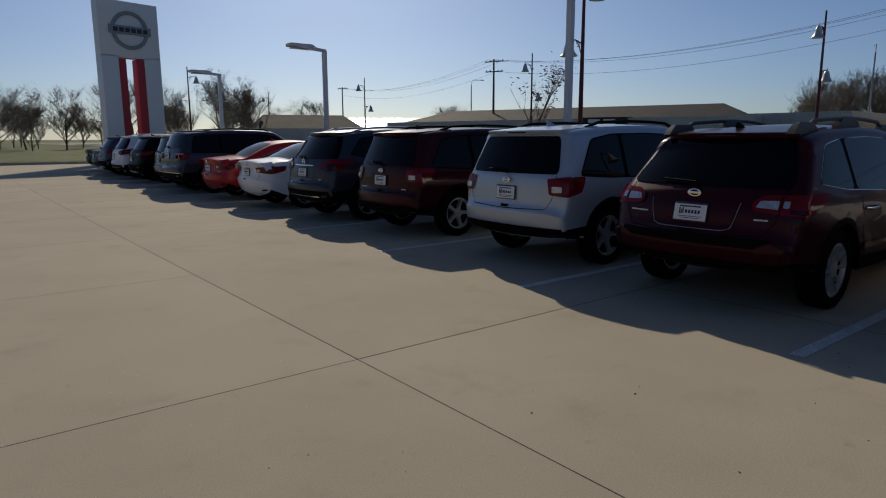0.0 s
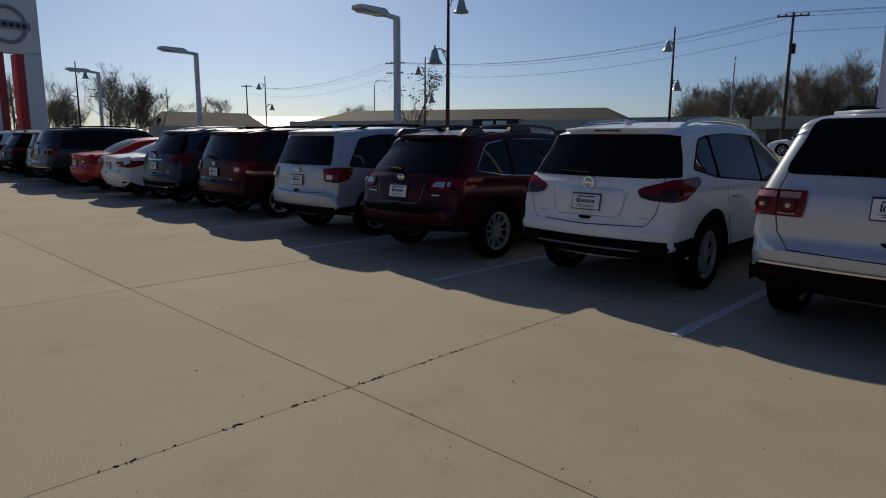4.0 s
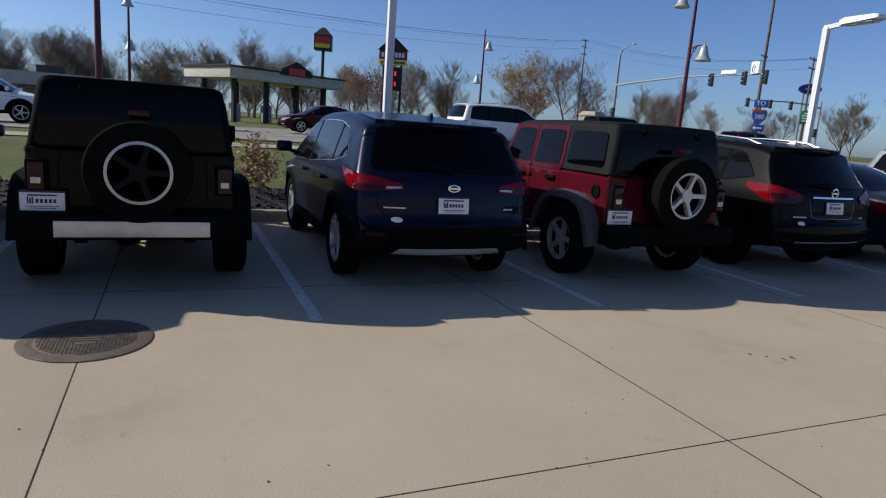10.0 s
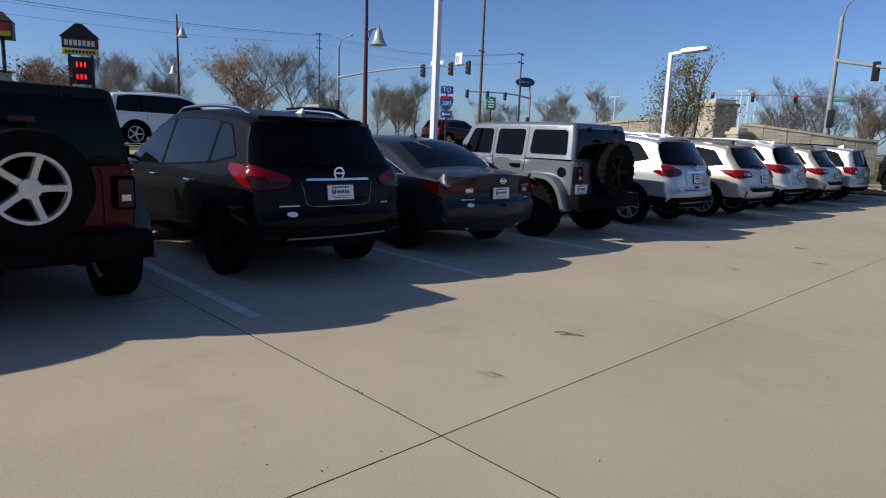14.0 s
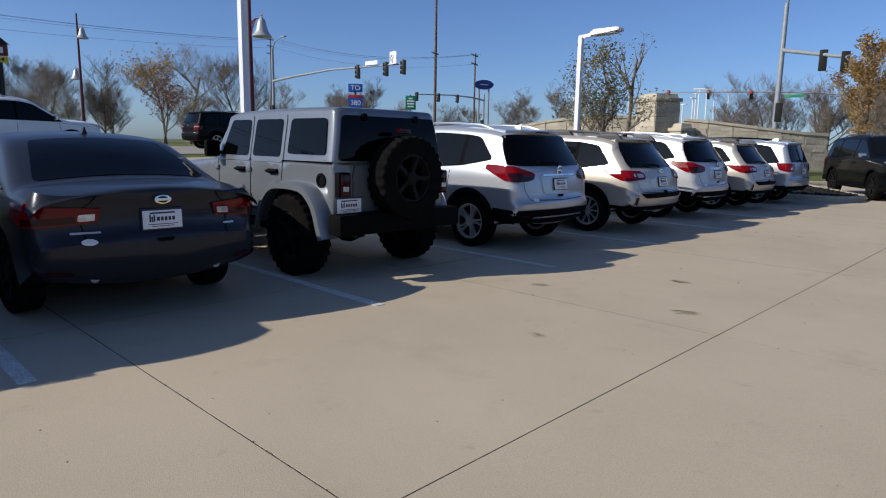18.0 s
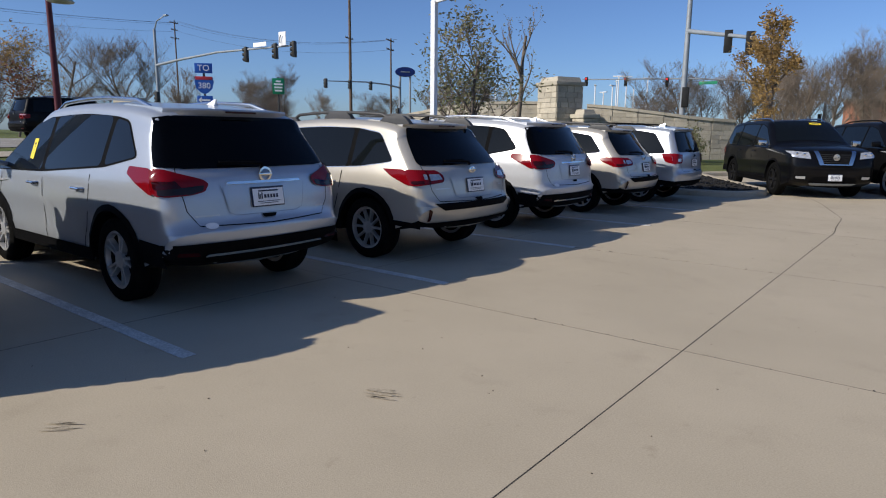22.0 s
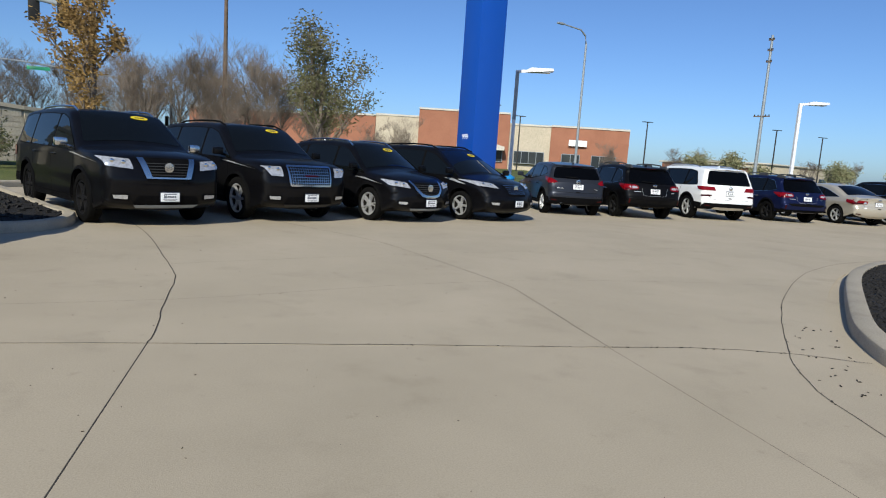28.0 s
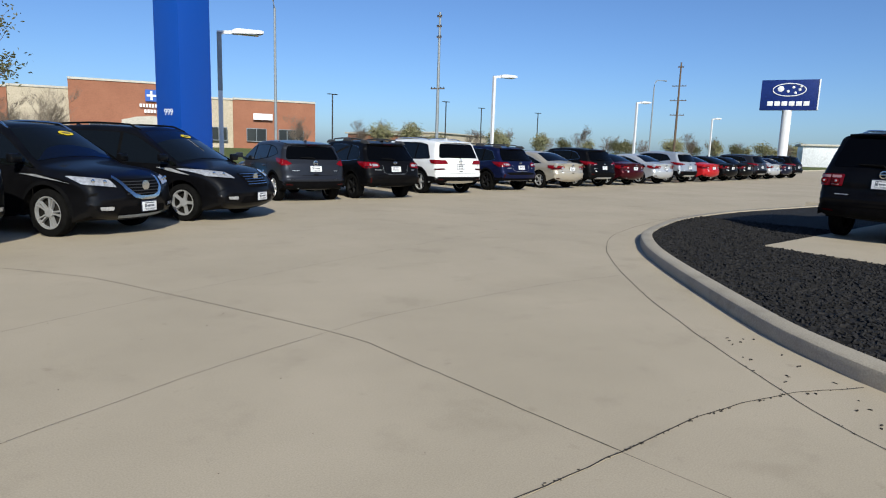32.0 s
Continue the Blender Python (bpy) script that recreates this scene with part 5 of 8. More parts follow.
    for sg in (1, -1):
        sh.pane(strip([(sg * 0.70, zb), (sg * 0.70, z0 + 0.06), (0, z0 + 0.05)], 0.014), lambda f, z, o: sh.rear(f, z, o), r=0, off=0.003, bm=gb, step=(0.2, 0.1))
    part("tailgate_gap", gb, M["under"], car)
    bb = bmesh.new()
    box(bb, (0.17, 0, z0 - 0.02), (0.20, 1.72, 0.22), 0.04)
    part("rear_bumper", bb, M["plastic"], car)
    if bumper_mat != "plastic":
        part("bumper_face", boxm((0.055, 0, z0 - 0.03), (0.02, 1.15, 0.13), 0.005), M[bumper_mat], car, "brushed metal bumper face")
    fb = bmesh.new()
    box(fb, (4.34, 0, z0 - 0.02), (0.22, 1.60, 0.20), 0.05)
    part("front_bumper", fb, M["plastic"], car)
    part("grille", boxm((4.15, 0, zb - 0.30), (0.03, 1.05, 0.36), 0.02), color, car)
    for k in range(7):
        part("grille_slot", boxm((4.168, -0.27 + 0.09 * k, zb - 0.30), (0.01, 0.05, 0.26), 0.004), M["under"], car)
    for sg in (1, -1):
        part("headlamp", lathe(bmesh.new(), [(0.10, 0), (0.10, 0.03), (0.05, 0.045)], 20, Matrix.Translation((4.15, sg * 0.45, zb - 0.28)) @ Matrix.Rotation(radians(90), 4, "Y")), M["clearlens"], car)
    # frame, axles, exhaust
    ub = bmesh.new()
    for sg in (1, -1):
        box(ub, (2.1, sg * 0.42, z0 - 0.12), (3.6, 0.10, 0.14), 0.01)
    for wu in (0.92, 3.62):
        tube(ub, [(wu, -0.72, rw), (wu, 0.72, rw)], 0.05, 10)
        lathe(ub, [(0.04, -0.13), (0.13, -0.09), (0.15, 0.0), (0.13, 0.09), (0.04, 0.13)], 14, Matrix.Translation((wu, 0.1, rw)) @ Matrix.Rotation(radians(90), 4, "X"))
    tube(ub, [(0.5, -0.35, 0.56), (0.5, 0.25, 0.56)], 0.11, 12)
    part("chassis", ub, M["under"], car)
    for wu in (0.92, 3.62):
        for sg in (1, -1):
            put_wheel(car, Matrix.Translation((wu, sg * 0.79, rw)) @ Matrix.Rotation(0 if sg < 0 else math.pi, 4, "Z"), rw, 0.27, 5, spare_rim == "dark", False, rough_tread)
    # spare wheel
    sp = Matrix.Translation((0.10, -0.04, zb - 0.135)) @ Matrix.Rotation(radians(-90), 4, "Z")
    w = put_wheel(car, sp, rw, 0.26, 5, spare_rim == "dark", False, rough_tread)
    if beadlock:
        rr = rw * (0.58 if rough_tread else 0.60)
        bm = lathe(bmesh.new(), [(rr - 0.016, 0.115), (rr + 0.012, 0.115), (rr + 0.012, 0.125), (rr - 0.016, 0.13)], 40, Matrix.Rotation(radians(90), 4, "X"), True)
        for k in range(24):
            a = k * math.tau / 24
            lathe(bm, [(0.008, 0.12), (0.008, 0.138)], 6, Matrix.Rotation(radians(90), 4, "X") @ Matrix.Translation(((rr - 0.002) * math.cos(a), (rr - 0.002) * math.sin(a), 0)))
        part("rim_ring", bm, M["alloy"], w, "bright bolted ring")
    part("wheel_carrier", boxm((0.22, 0, zb - 0.14), (0.10, 0.5, 0.35), 0.03), M["plastic"], car)
    part("high_brake_lamp", boxm((0.14, -0.04, zb + rw - 0.075), (0.06, 0.16, 0.05), 0.012), M["redlens_dark"], car)
    return car


# ---- ground ----
def sstep(t):
    t = max(0.0, min(1.0, t))
    return t * t * (3 - 2 * t)


def rise(x, y):
    """Height of the verge and the roads round the lot."""
    if x > 9.9:
        a = sstep((x - 12.5) / 7.5)
        h = 0.10 + 0.48 * a + 0.35 * sstep((-y - 8) / 25) * sstep((x - 13) / 9)
        if y < -44:
            h = max(h, 0.10 + 0.45 * sstep((-y - 40) / 12) * sstep((x - 9.9) / 6))
        return h
    if y < -60:
        return 0.10 + 0.3 * sstep((-y - 60) / 20)
    if y > 47:
        return 0.10 + 0.2 * sstep((y - 47) / 20)
    return -0.15


def sheet(name, xs, ys, zf, material, label):
    verts = [(x, y, zf(x, y)) for y in ys for x in xs]
    n = len(xs)
    faces = [(j * n + i, j * n + i + 1, (j + 1) * n + i + 1, (j + 1) * n + i) for j in range(len(ys) - 1) for i in range(n - 1)]
    me = bpy.data.meshes.new(name)
    me.from_pydata(verts, [], faces)
    me.polygons.foreach_set("use_smooth", [True] * len(faces))
    me.materials.append(material)
    return tagged(new(name, me), label, name.replace("_", " "), kind="structure")


far = [60, 80, 110, 160, 240, 400, 800, 2000]
gx = [-v for v in far[::-1]] + list(range(-50, 10, 10)) + [9.75, 9.88, 9.92, 10.3] + [11 + 1.0 * i for i in range(14)] + [26, 30, 36, 42, 44, 50] + far
gy = [-v for v in far[::-1] if v > 60] + [-66, -63, -60.01, -59.9] + list(range(-58, 47, 3)) + [46.9, 47.1, 50, 55] + far
sheet("ground", gx, sorted(set(gy)), rise, M["grass"], "autumn lawn and open ground round the car lot")

LOT = [(9.4, 46.5), (9.4, -36.3), (5.2, -36.3), (4.55, -36.6), (4.25, -37.3), (4.4, -38.3), (4.8, -38.9), (7.9, -44.4), (6.6, -46.2), (-4.5, -51.6), (-9, -52.4), (-100, -57.5), (-100, 46.5)]


def inside(x, y, poly):
    c = False
    for (a, b), (d, e) in zip(poly, poly[1:] + poly[:1]):
        if (b > y) != (e > y) and x < (d - a) * (y - b) / (e - b) + a:
            c = not c
    return c


def flat_poly(name, poly, z, material, label, thick=0.12, category=""):
    bm = bmesh.new()
    vs = [bm.verts.new((x, y, z)) for x, y in poly]
    f = bm.faces.new(vs)
    bmesh.ops.triangulate(bm, faces=[f], ngon_method="EAR_CLIP")
    n = len(poly)
    lo = [bm.verts.new((x, y, z - thick)) for x, y in poly]
    for i in range(n):
        bm.faces.new((vs[i], lo[i], lo[(i + 1) % n], vs[(i + 1) % n]))
    bmesh.ops.recalc_face_normals(bm, faces=bm.faces[:])
    ob = part(name, bm, material, None, "", 20)
    return tagged(ob, label, category or name.replace("_", " "), kind="structure")


pavement = flat_poly("pavement", LOT, -0.008, M["concrete"], "pale concrete car lot with sawn joints")


def offset(line, d):
    out = []
    for i, p in enumerate(line):
        a, b = Vector(line[max(i - 1, 0)]), Vector(line[min(i + 1, len(line) - 1)])
        t = (b - a).normalized()
        out.append((p[0] - t.y * d, p[1] + t.x * d))
    return out


def dense(line, step=0.4, n=6):
    l = smooth_line(line, n)
    return [tuple(p) for p in l]


def kerb(name, line, w=0.17, h=0.15, side=1, label="pale concrete kerb with a rounded top edge", closed=False):
    """A kerb along a line; the line is its foot on the lot side."""
    prof = [(0.0, -0.1), (0.0, h * 0.62), (0.012, h * 0.86), (0.04, h), (w, h), (w, -0.1)]
    cols = [offset(line, side * d) for d, _ in prof]
    loops = [[(cols[k][i][0], cols[k][i][1], prof[k][1]) for k in range(len(prof))] for i in range(len(line))]
    ob = part(name, rings(bmesh.new(), loops), M["kerb"], None, "", 35)
    return tagged(ob, label, "kerb", kind="structure")


kerb("kerb", [(9.3, y) for y in (46.5, 30, 15, 0, -12, -24, -35.5)], side=1)
TIP = dense([(9.3, -36.35), (7.5, -36.3), (5.4, -36.3), (4.62, -36.55), (4.25, -37.3), (4.38, -38.25), (4.85, -39.0), (6.3, -41.6), (7.9, -44.4)])
kerb("kerb", TIP, side=1)
kerb("kerb", dense([(8.0, -44.6), (6.6, -46.3), (1, -49.0), (-4.5, -51.7), (-9, -52.5), (-30, -53.6), (-100, -57.6)], n=3), side=1)
kerb("kerb", [(-3, 46.4), (3, 46.4), (9.28, 46.4)][::-1], side=-1)

# verge beds of dark mulch
VERGE = [(9.45, 46), (12.4, 46), (12.7, 20), (12.5, 0), (12.6, -20), (12.4, -35), (11.5, -41), (8.2, -44.2), (5.0, -38.85), (4.55, -38.1), (4.45, -37.3), (4.75, -36.7), (5.4, -36.47), (9.45, -36.47)]


def bed(name, poly, z, label):
    return flat_poly(name, poly, z, M["mulch"], label, 0.2, "mulch bed")


bed("mulch_bed", VERGE, 0.135, "dark shredded mulch bed along the kerb")
lawn = flat_poly("lawn", [(8.3, -44.4), (11.4, -41.2), (13, -40), (13, -61), (-100, -62), (-100, -57.8), (-30, -53.8), (-9, -52.7), (-4.5, -51.9), (1.2, -49.2), (6.8, -46.5)], 0.14, M["grass"], "short green autumn lawn behind the parked cars", 0.3)

# island with a curved kerb
ISL = dense([(-2.45, -22.0), (-2.47, -26.0), (-2.6, -28.4), (-2.85, -29.5), (-3.14, -30.07), (-3.49, -30.52), (-4.04, -31.18), (-5.02, -32.26), (-6.45, -33.57), (-7.59, -34.46), (-9.2, -35.35), (-12.0, -36.1), (-15.4, -36.3), (-21, -35.7)], n=4)
FOOT = dense([(-2.72, -22.0), (-2.74, -26.0), (-2.88, -28.4), (-3.17, -29.4), (-3.48, -30.02), (-3.70, -30.45), (-4.22, -31.18), (-5.08, -32.06), (-6.5, -33.42), (-7.65, -34.38), (-9.2, -35.3), (-12.0, -36.1), (-15.4, -36.3), (-21, -35.7)], n=4)
kerb("kerb", FOOT, side=-1, w=0.19, h=0.13)
kerb("kerb", [(-2.5, -21.9), (-12, -21.9), (-21, -21.9)], side=1)
kerb("kerb", [(-21.1, -21.9), (-21.1, -30), (-21.1, -36.4)], side=1)
isl_in = offset(FOOT, -0.185)
bed("mulch_bed", isl_in + [(-21, -22), (-3.4, -22)], 0.10, "island bed of coarse black mulch inside a curved kerb")
STALL = [(-9.28, -33.23), (-8.92, -31.58), (-8.4, -28.8), (-18.5, -28.6), (-18.5, -33.0)]
flat_poly("pavement", STALL, 0.115, M["concrete"], "raised concrete display stall inside the mulch island", 0.2)


def chips(name, poly_test, n, zone, z, size, seed, material, label, cat):
    rnd = random.Random(seed)
    verts, faces = [], []
    while len(faces) < n * 5:
        x, y = rnd.uniform(zone[0], zone[1]), rnd.uniform(zone[2], zone[3])
        if not poly_test(x, y):
            continue
        L, W, H = rnd.uniform(0.5, 1.6) * size, rnd.uniform(0.3, 0.6) * size, rnd.uniform(0.15, 0.6) * size
        m = pose(x, y, z + H * 0.3, rnd.uniform(-25, 25), rnd.uniform(-25, 25), rnd.uniform(0, 360))
        b = len(verts)
        for p in ((-L, -W, -H), (L, -W, -H), (L * 0.8, W, -H), (-L, W * 0.7, -H), (-L * 0.9, -W * 0.8, H), (L, -W * 0.7, H * 0.8), (L * 0.7, W, H), (-L * 0.8, W * 0.6, H)):
            verts.append((m @ Vector(p) * 1.0)[:])
        faces += [(b + i, b + j, b + k, b + l) for i, j, k, l in ((4, 5, 6, 7), (0, 1, 5, 4), (1, 2, 6, 5), (2, 3, 7, 6), (3, 0, 4, 7))]
    me = bpy.data.meshes.new(name)
    me.from_pydata(verts, [], faces)
    me.materials.append(material)
    return tagged(new(name, me), label, cat, kind="stuff")


chips("mulch_chips", lambda x, y: inside(x, y, isl_in + [(-21, -22), (-3.4, -22)]) and not inside(x, y, STALL), 26000, (-13, -2.8, -36.8, -26), 0.105, 0.025, 5, M["chip"], "loose black mulch chips on the island bed", "mulch")
chips("mulch_chips", lambda x, y: inside(x, y, VERGE), 6000, (4.4, 12.6, -44, 3), 0.14, 0.04, 6, M["chip"], "loose dark mulch chips along the kerb", "mulch")
chips("leaf_litter", lambda x, y: abs(x) > 0, 380, (-1, 5.4, -36, 4), 0.002, 0.0045, 8, M["debris"], "scattered dry leaf bits and grit on the concrete", "debris")
# stall lines
STALLS = [-3.40 - 2.69 * k for k in range(-14, 12)]
for y in STALLS:
    tagged(part("stall_line", boxm((6.75, y, 0.003), (4.6, 0.10, 0.004)), M["line"]), "worn white painted parking stall line", "stall line", "stall lines of the long row", "structure")

# manhole
mh = thing("manhole_cover", "round rusty cast iron manhole cover set in concrete", "manhole cover", m=pose(4.30, -7.21, 0) @ Matrix.Diagonal((0.92, 0.88, 1, 1)))
part("ring", lathe(bmesh.new(), [(0.36, 0.001), (0.46, 0.001), (0.46, 0.006), (0.45, 0.008), (0.365, 0.008)], 40), M["iron"], mh)
mb = lathe(bmesh.new(), [(0.0, 0.0), (0.355, 0.0), (0.355, 0.007), (0.35, 0.009), (0.0, 0.009)], 40)
part("lid", mb, M["iron"], mh)
sb = bmesh.new()
for i in range(-13, 14):
    for j in range(-13, 14):
        if (i * i + j * j) * 0.000625 < 0.108 and not (abs(i) < 5 and abs(j) < 3):
            box(sb, (i * 0.025, j * 0.025, 0.0105), (0.013, 0.013, 0.005))
part("stud_pattern", sb, M["iron"], mh)
for k in (-0.05, 0.0, 0.05):
    part("cast_letter_bar", boxm((k, 0, 0.011), (0.02, 0.2, 0.005)), M["iron"], mh)

# apron south of the square slabs, with joints that bend towards the islands
APRON = [(5.5, -31.25), (5.5, -36.25), (5.3, -36.28), (4.62, -36.55), (4.25, -37.3), (4.38, -38.25), (4.85, -39.0), (7.9, -44.4), (6.6, -46.2), (-4.5, -51.6), (-9, -52.4), (-100, -57.5), (-100, -36.6), (-21, -36.6)] + ISL[::-1] + [(-2.62, -20.87), (-1.47, -20.87), (-1.47, -30.91), (2.02, -31.15)]
flat_poly("pavement", APRON, 0.0, M["concrete"], "pale concrete apron with curving sawn joints", 0.1)
CURVED = [offset(ISL, 0.46), [(2.02, -31.15), (2.02, -31.5), (2.09, -32.3), (2.18, -33.6), (2.52, -34.94), (3.08, -37.0), (3.6, -38.4)], [(-1.47, -30.91), (-1.48, -31.6), (-1.50, -32.5), (-1.44, -33.58), (-0.66, -36.3), (-0.215, -37.28), (1.6, -40.0)], [(5.5, -31.25), (4.22, -31.23), (2.02, -31.15), (0.5, -31.06), (-0.6, -30.98), (-1.47, -30.91), (-2.21, -30.87), (-3.01, -30.67), (-3.56, -30.38)], [(5.3, -32.0), (2.1, -32.5), (0.667, -32.98), (-0.326, -33.31), (-1.44, -33.58), (-2.24, -33.71), (-4.4, -33.7), (-5.6, -33.5)], [(2.4, -34.3), (0.91, -34.9), (-0.15, -35.3), (-1.0, -35.6), (-3.4, -36.3), (-7.6, -37.4)]]
for i, raw in enumerate(CURVED):
    line = raw if i == 0 else dense(raw, n=6)
    cb = bmesh.new()
    w = (0.0035, 0.0045, 0.003, 0.0042, 0.0015, 0.0015)[i]
    jr = random.Random(40 + i)
    wob = [(p[0] + jr.gauss(0, 0.004), p[1] + jr.gauss(0, 0.004)) for p in line]
    a, b = offset(wob, w), offset(wob, -w)
    va, vb = [cb.verts.new((*p, 0.0026)) for p in a], [cb.verts.new((*p, 0.0026)) for p in b]
    for k in range(len(line) - 1):
        cb.faces.new((va[k], va[k + 1], vb[k + 1], vb[k]))
    tagged(part("joint", cb, M["joint"]), "dark sealed joint curving past the kerb", "joint", kind="structure")


def crumbs(name, lines, n, spread, size, seed, label):
    """Dark bits gathered along lines."""
    rnd = random.Random(seed)
    verts, faces = [], []
    for _ in range(n):
        l = rnd.choice(lines)
        i = rnd.randrange(len(l) - 1)
        t = rnd.random()
        x = l[i][0] + (l[i + 1][0] - l[i][0]) * t + rnd.gauss(0, spread)
        y = l[i][1] + (l[i + 1][1] - l[i][1]) * t + rnd.gauss(0, spread)
        L, W, H = rnd.uniform(0.5, 1.8) * size, rnd.uniform(0.3, 0.8) * size, rnd.uniform(0.2, 0.5) * size
        m = pose(x, y, 0.003 + H * 0.4, rnd.uniform(-12, 12), rnd.uniform(-12, 12), rnd.uniform(0, 360))
        b = len(verts)
        for p in ((-L, -W, -H), (L, -W, -H), (L * 0.8, W, -H), (-L, W * 0.7, -H), (-L * 0.9, -W * 0.8, H), (L, -W * 0.7, H * 0.8), (L * 0.7, W, H), (-L * 0.8, W * 0.6, H)):
            verts.append((m @ Vector(p))[:])
        faces += [(b + i, b + j, b + k, b + l) for i, j, k, l in ((4, 5, 6, 7), (0, 1, 5, 4), (1, 2, 6, 5), (2, 3, 7, 6), (3, 0, 4, 7))]
    me = bpy.data.meshes.new(name)
    me.from_pydata(verts, [], faces)
    me.materials.append(M["joint"])
    return tagged(new(name, me), label, "debris", kind="stuff")


crumbs("grit", [[(3.1, -11.8), (3.0, -12.0), (2.9, -12.2)]], 5, 0.02, 0.008, 55, "dark bits of grit on the concrete")
# tiny pale flecks added to imitate the sun's sparkle on the slabs
rg = random.Random(91)
M["glint_flecks"] = mat("glint_flecks", (0.82, 0.81, 0.78), 0.25)
gv, gf = [], []
for k in range(420):
    x, y, d = rg.uniform(-4.5, 1.9), rg.uniform(-4.0, 9.0), rg.uniform(0.002, 0.005)
    g0 = len(gv)
    for i in range(3):
        w = rg.uniform(0, 0.6) + i * math.tau / 3
        gv.append((x + d * math.cos(w), y + d * math.sin(w), 0.002))
    gv.append((x, y, 0.002 + d * 1.2))
    gf += [(g0, g0 + 1, g0 + 3), (g0 + 1, g0 + 2, g0 + 3), (g0 + 2, g0, g0 + 3)]
gm = bpy.data.meshes.new("glint_flecks")
gm.from_pydata(gv, [], gf)
gm.materials.append(M["glint_flecks"])
tagged(new("grit", gm), "tiny pale flecks standing in for sun glints on the concrete", "debris", kind="stuff")
cross = [[(-3 + 0.9 * k, y) for k in range(9)] for y in (0.24, -3.36, -7.205, -10.526, -13.91, -17.41, -20.87, -24.43, -27.62)]
crumbs("joint_crumbs", cross + [[(2.02, 4), (2.02, -10), (2.02, -31)]], 170, 0.004, 0.0045, 50, "dark crumbs caught in the slab joints")
crumbs("joint_crumbs", [CURVED[0][8:30], CURVED[3]], 60, 0.006, 0.005, 51, "dark crumbs caught in the curved gutter joint")
crumbs("leaf_litter", [offset(ISL, 0.10)[8:26], offset(ISL, 0.3)[8:26]], 45, 0.08, 0.009, 52, "dead leaf bits lying in the island gutter")
crumbs("joint_crumbs", [[(0.6, 0.24), (2.5, 0.24), (5.0, 0.24)], [(0.6, 0.24), (3.0, 0.24)], [(0.0, -27.62), (4.5, -27.62)]], 85, 0.006, 0.007, 56, "dark crumbs bursting out of a slab joint")
crumbs("joint_crumbs", [[(0.5, -31.06), (-1.47, -30.91), (-2.2, -30.87), (-3.0, -30.67)]], 40, 0.005, 0.007, 57, "dark crumbs along the joint beside the island")
for x, y, turn, size in ((3.42, -2.73, 75, 0.8), (2.63, -15.87, 20, 1.2)):
    tw = thing("twig", "small forked dry twig lying on the concrete", "twig", "", pose(x, y, 0.006, 0, 0, turn) @ Matrix.Scale(size, 4))
    part("stem", tube(bmesh.new(), [(-0.09, 0, 0), (-0.02, 0.012, 0.006), (0.05, 0.0, 0.004), (0.10, 0.02, 0.002)], 0.004, 5), M["bark"], tw)
    part("side_stem", tube(bmesh.new(), [(-0.02, 0.012, 0.006), (0.03, 0.05, 0.003), (0.05, 0.06, 0.002)], 0.003, 5), M["bark"], tw)

# ---- road ----
ry = [90, 60, 45] + list(range(40, -62, -6)) + [-66, -75, -90, -130, -200]
ry = sorted(set([-220] + ry + [150, 220]))
sheet("road", [23.4, 27, 31, 35, 39, 42.6], ry, lambda x, y: rise(max(x, 24), y) + 0.02, M["asphalt"], "wide grey concrete main road beside the lot")
sheet("side_road", [-120, -60, -20, 0, 12, 23, 42, 60, 90, 140], [-84, -80, -76, -72, -68], lambda x, y: max(rise(x, -66), rise(max(x, 10.1), y)) + 0.03, M["asphalt"], "grey side road beyond the stone wall")
sheet("sidewalk", [18.9, 20.3], ry, lambda x, y: rise(x, y) + 0.025, M["kerb"], "narrow concrete sidewalk along the verge")
sheet("road_kerb", [23.05, 23.4], ry, lambda x, y: rise(24, y) + 0.12, M["kerb"], "low concrete kerb of the main road")
sheet("road_kerb", [42.6, 42.95], ry, lambda x, y: rise(40, y) + 0.12, M["kerb"], "low concrete kerb of the main road")
for x in (29.6, 36.2):
    sheet("lane_line", [x, x + 0.14], ry, lambda x, y: rise(30, y) + 0.032, M["line"], "painted lane line on the main road")


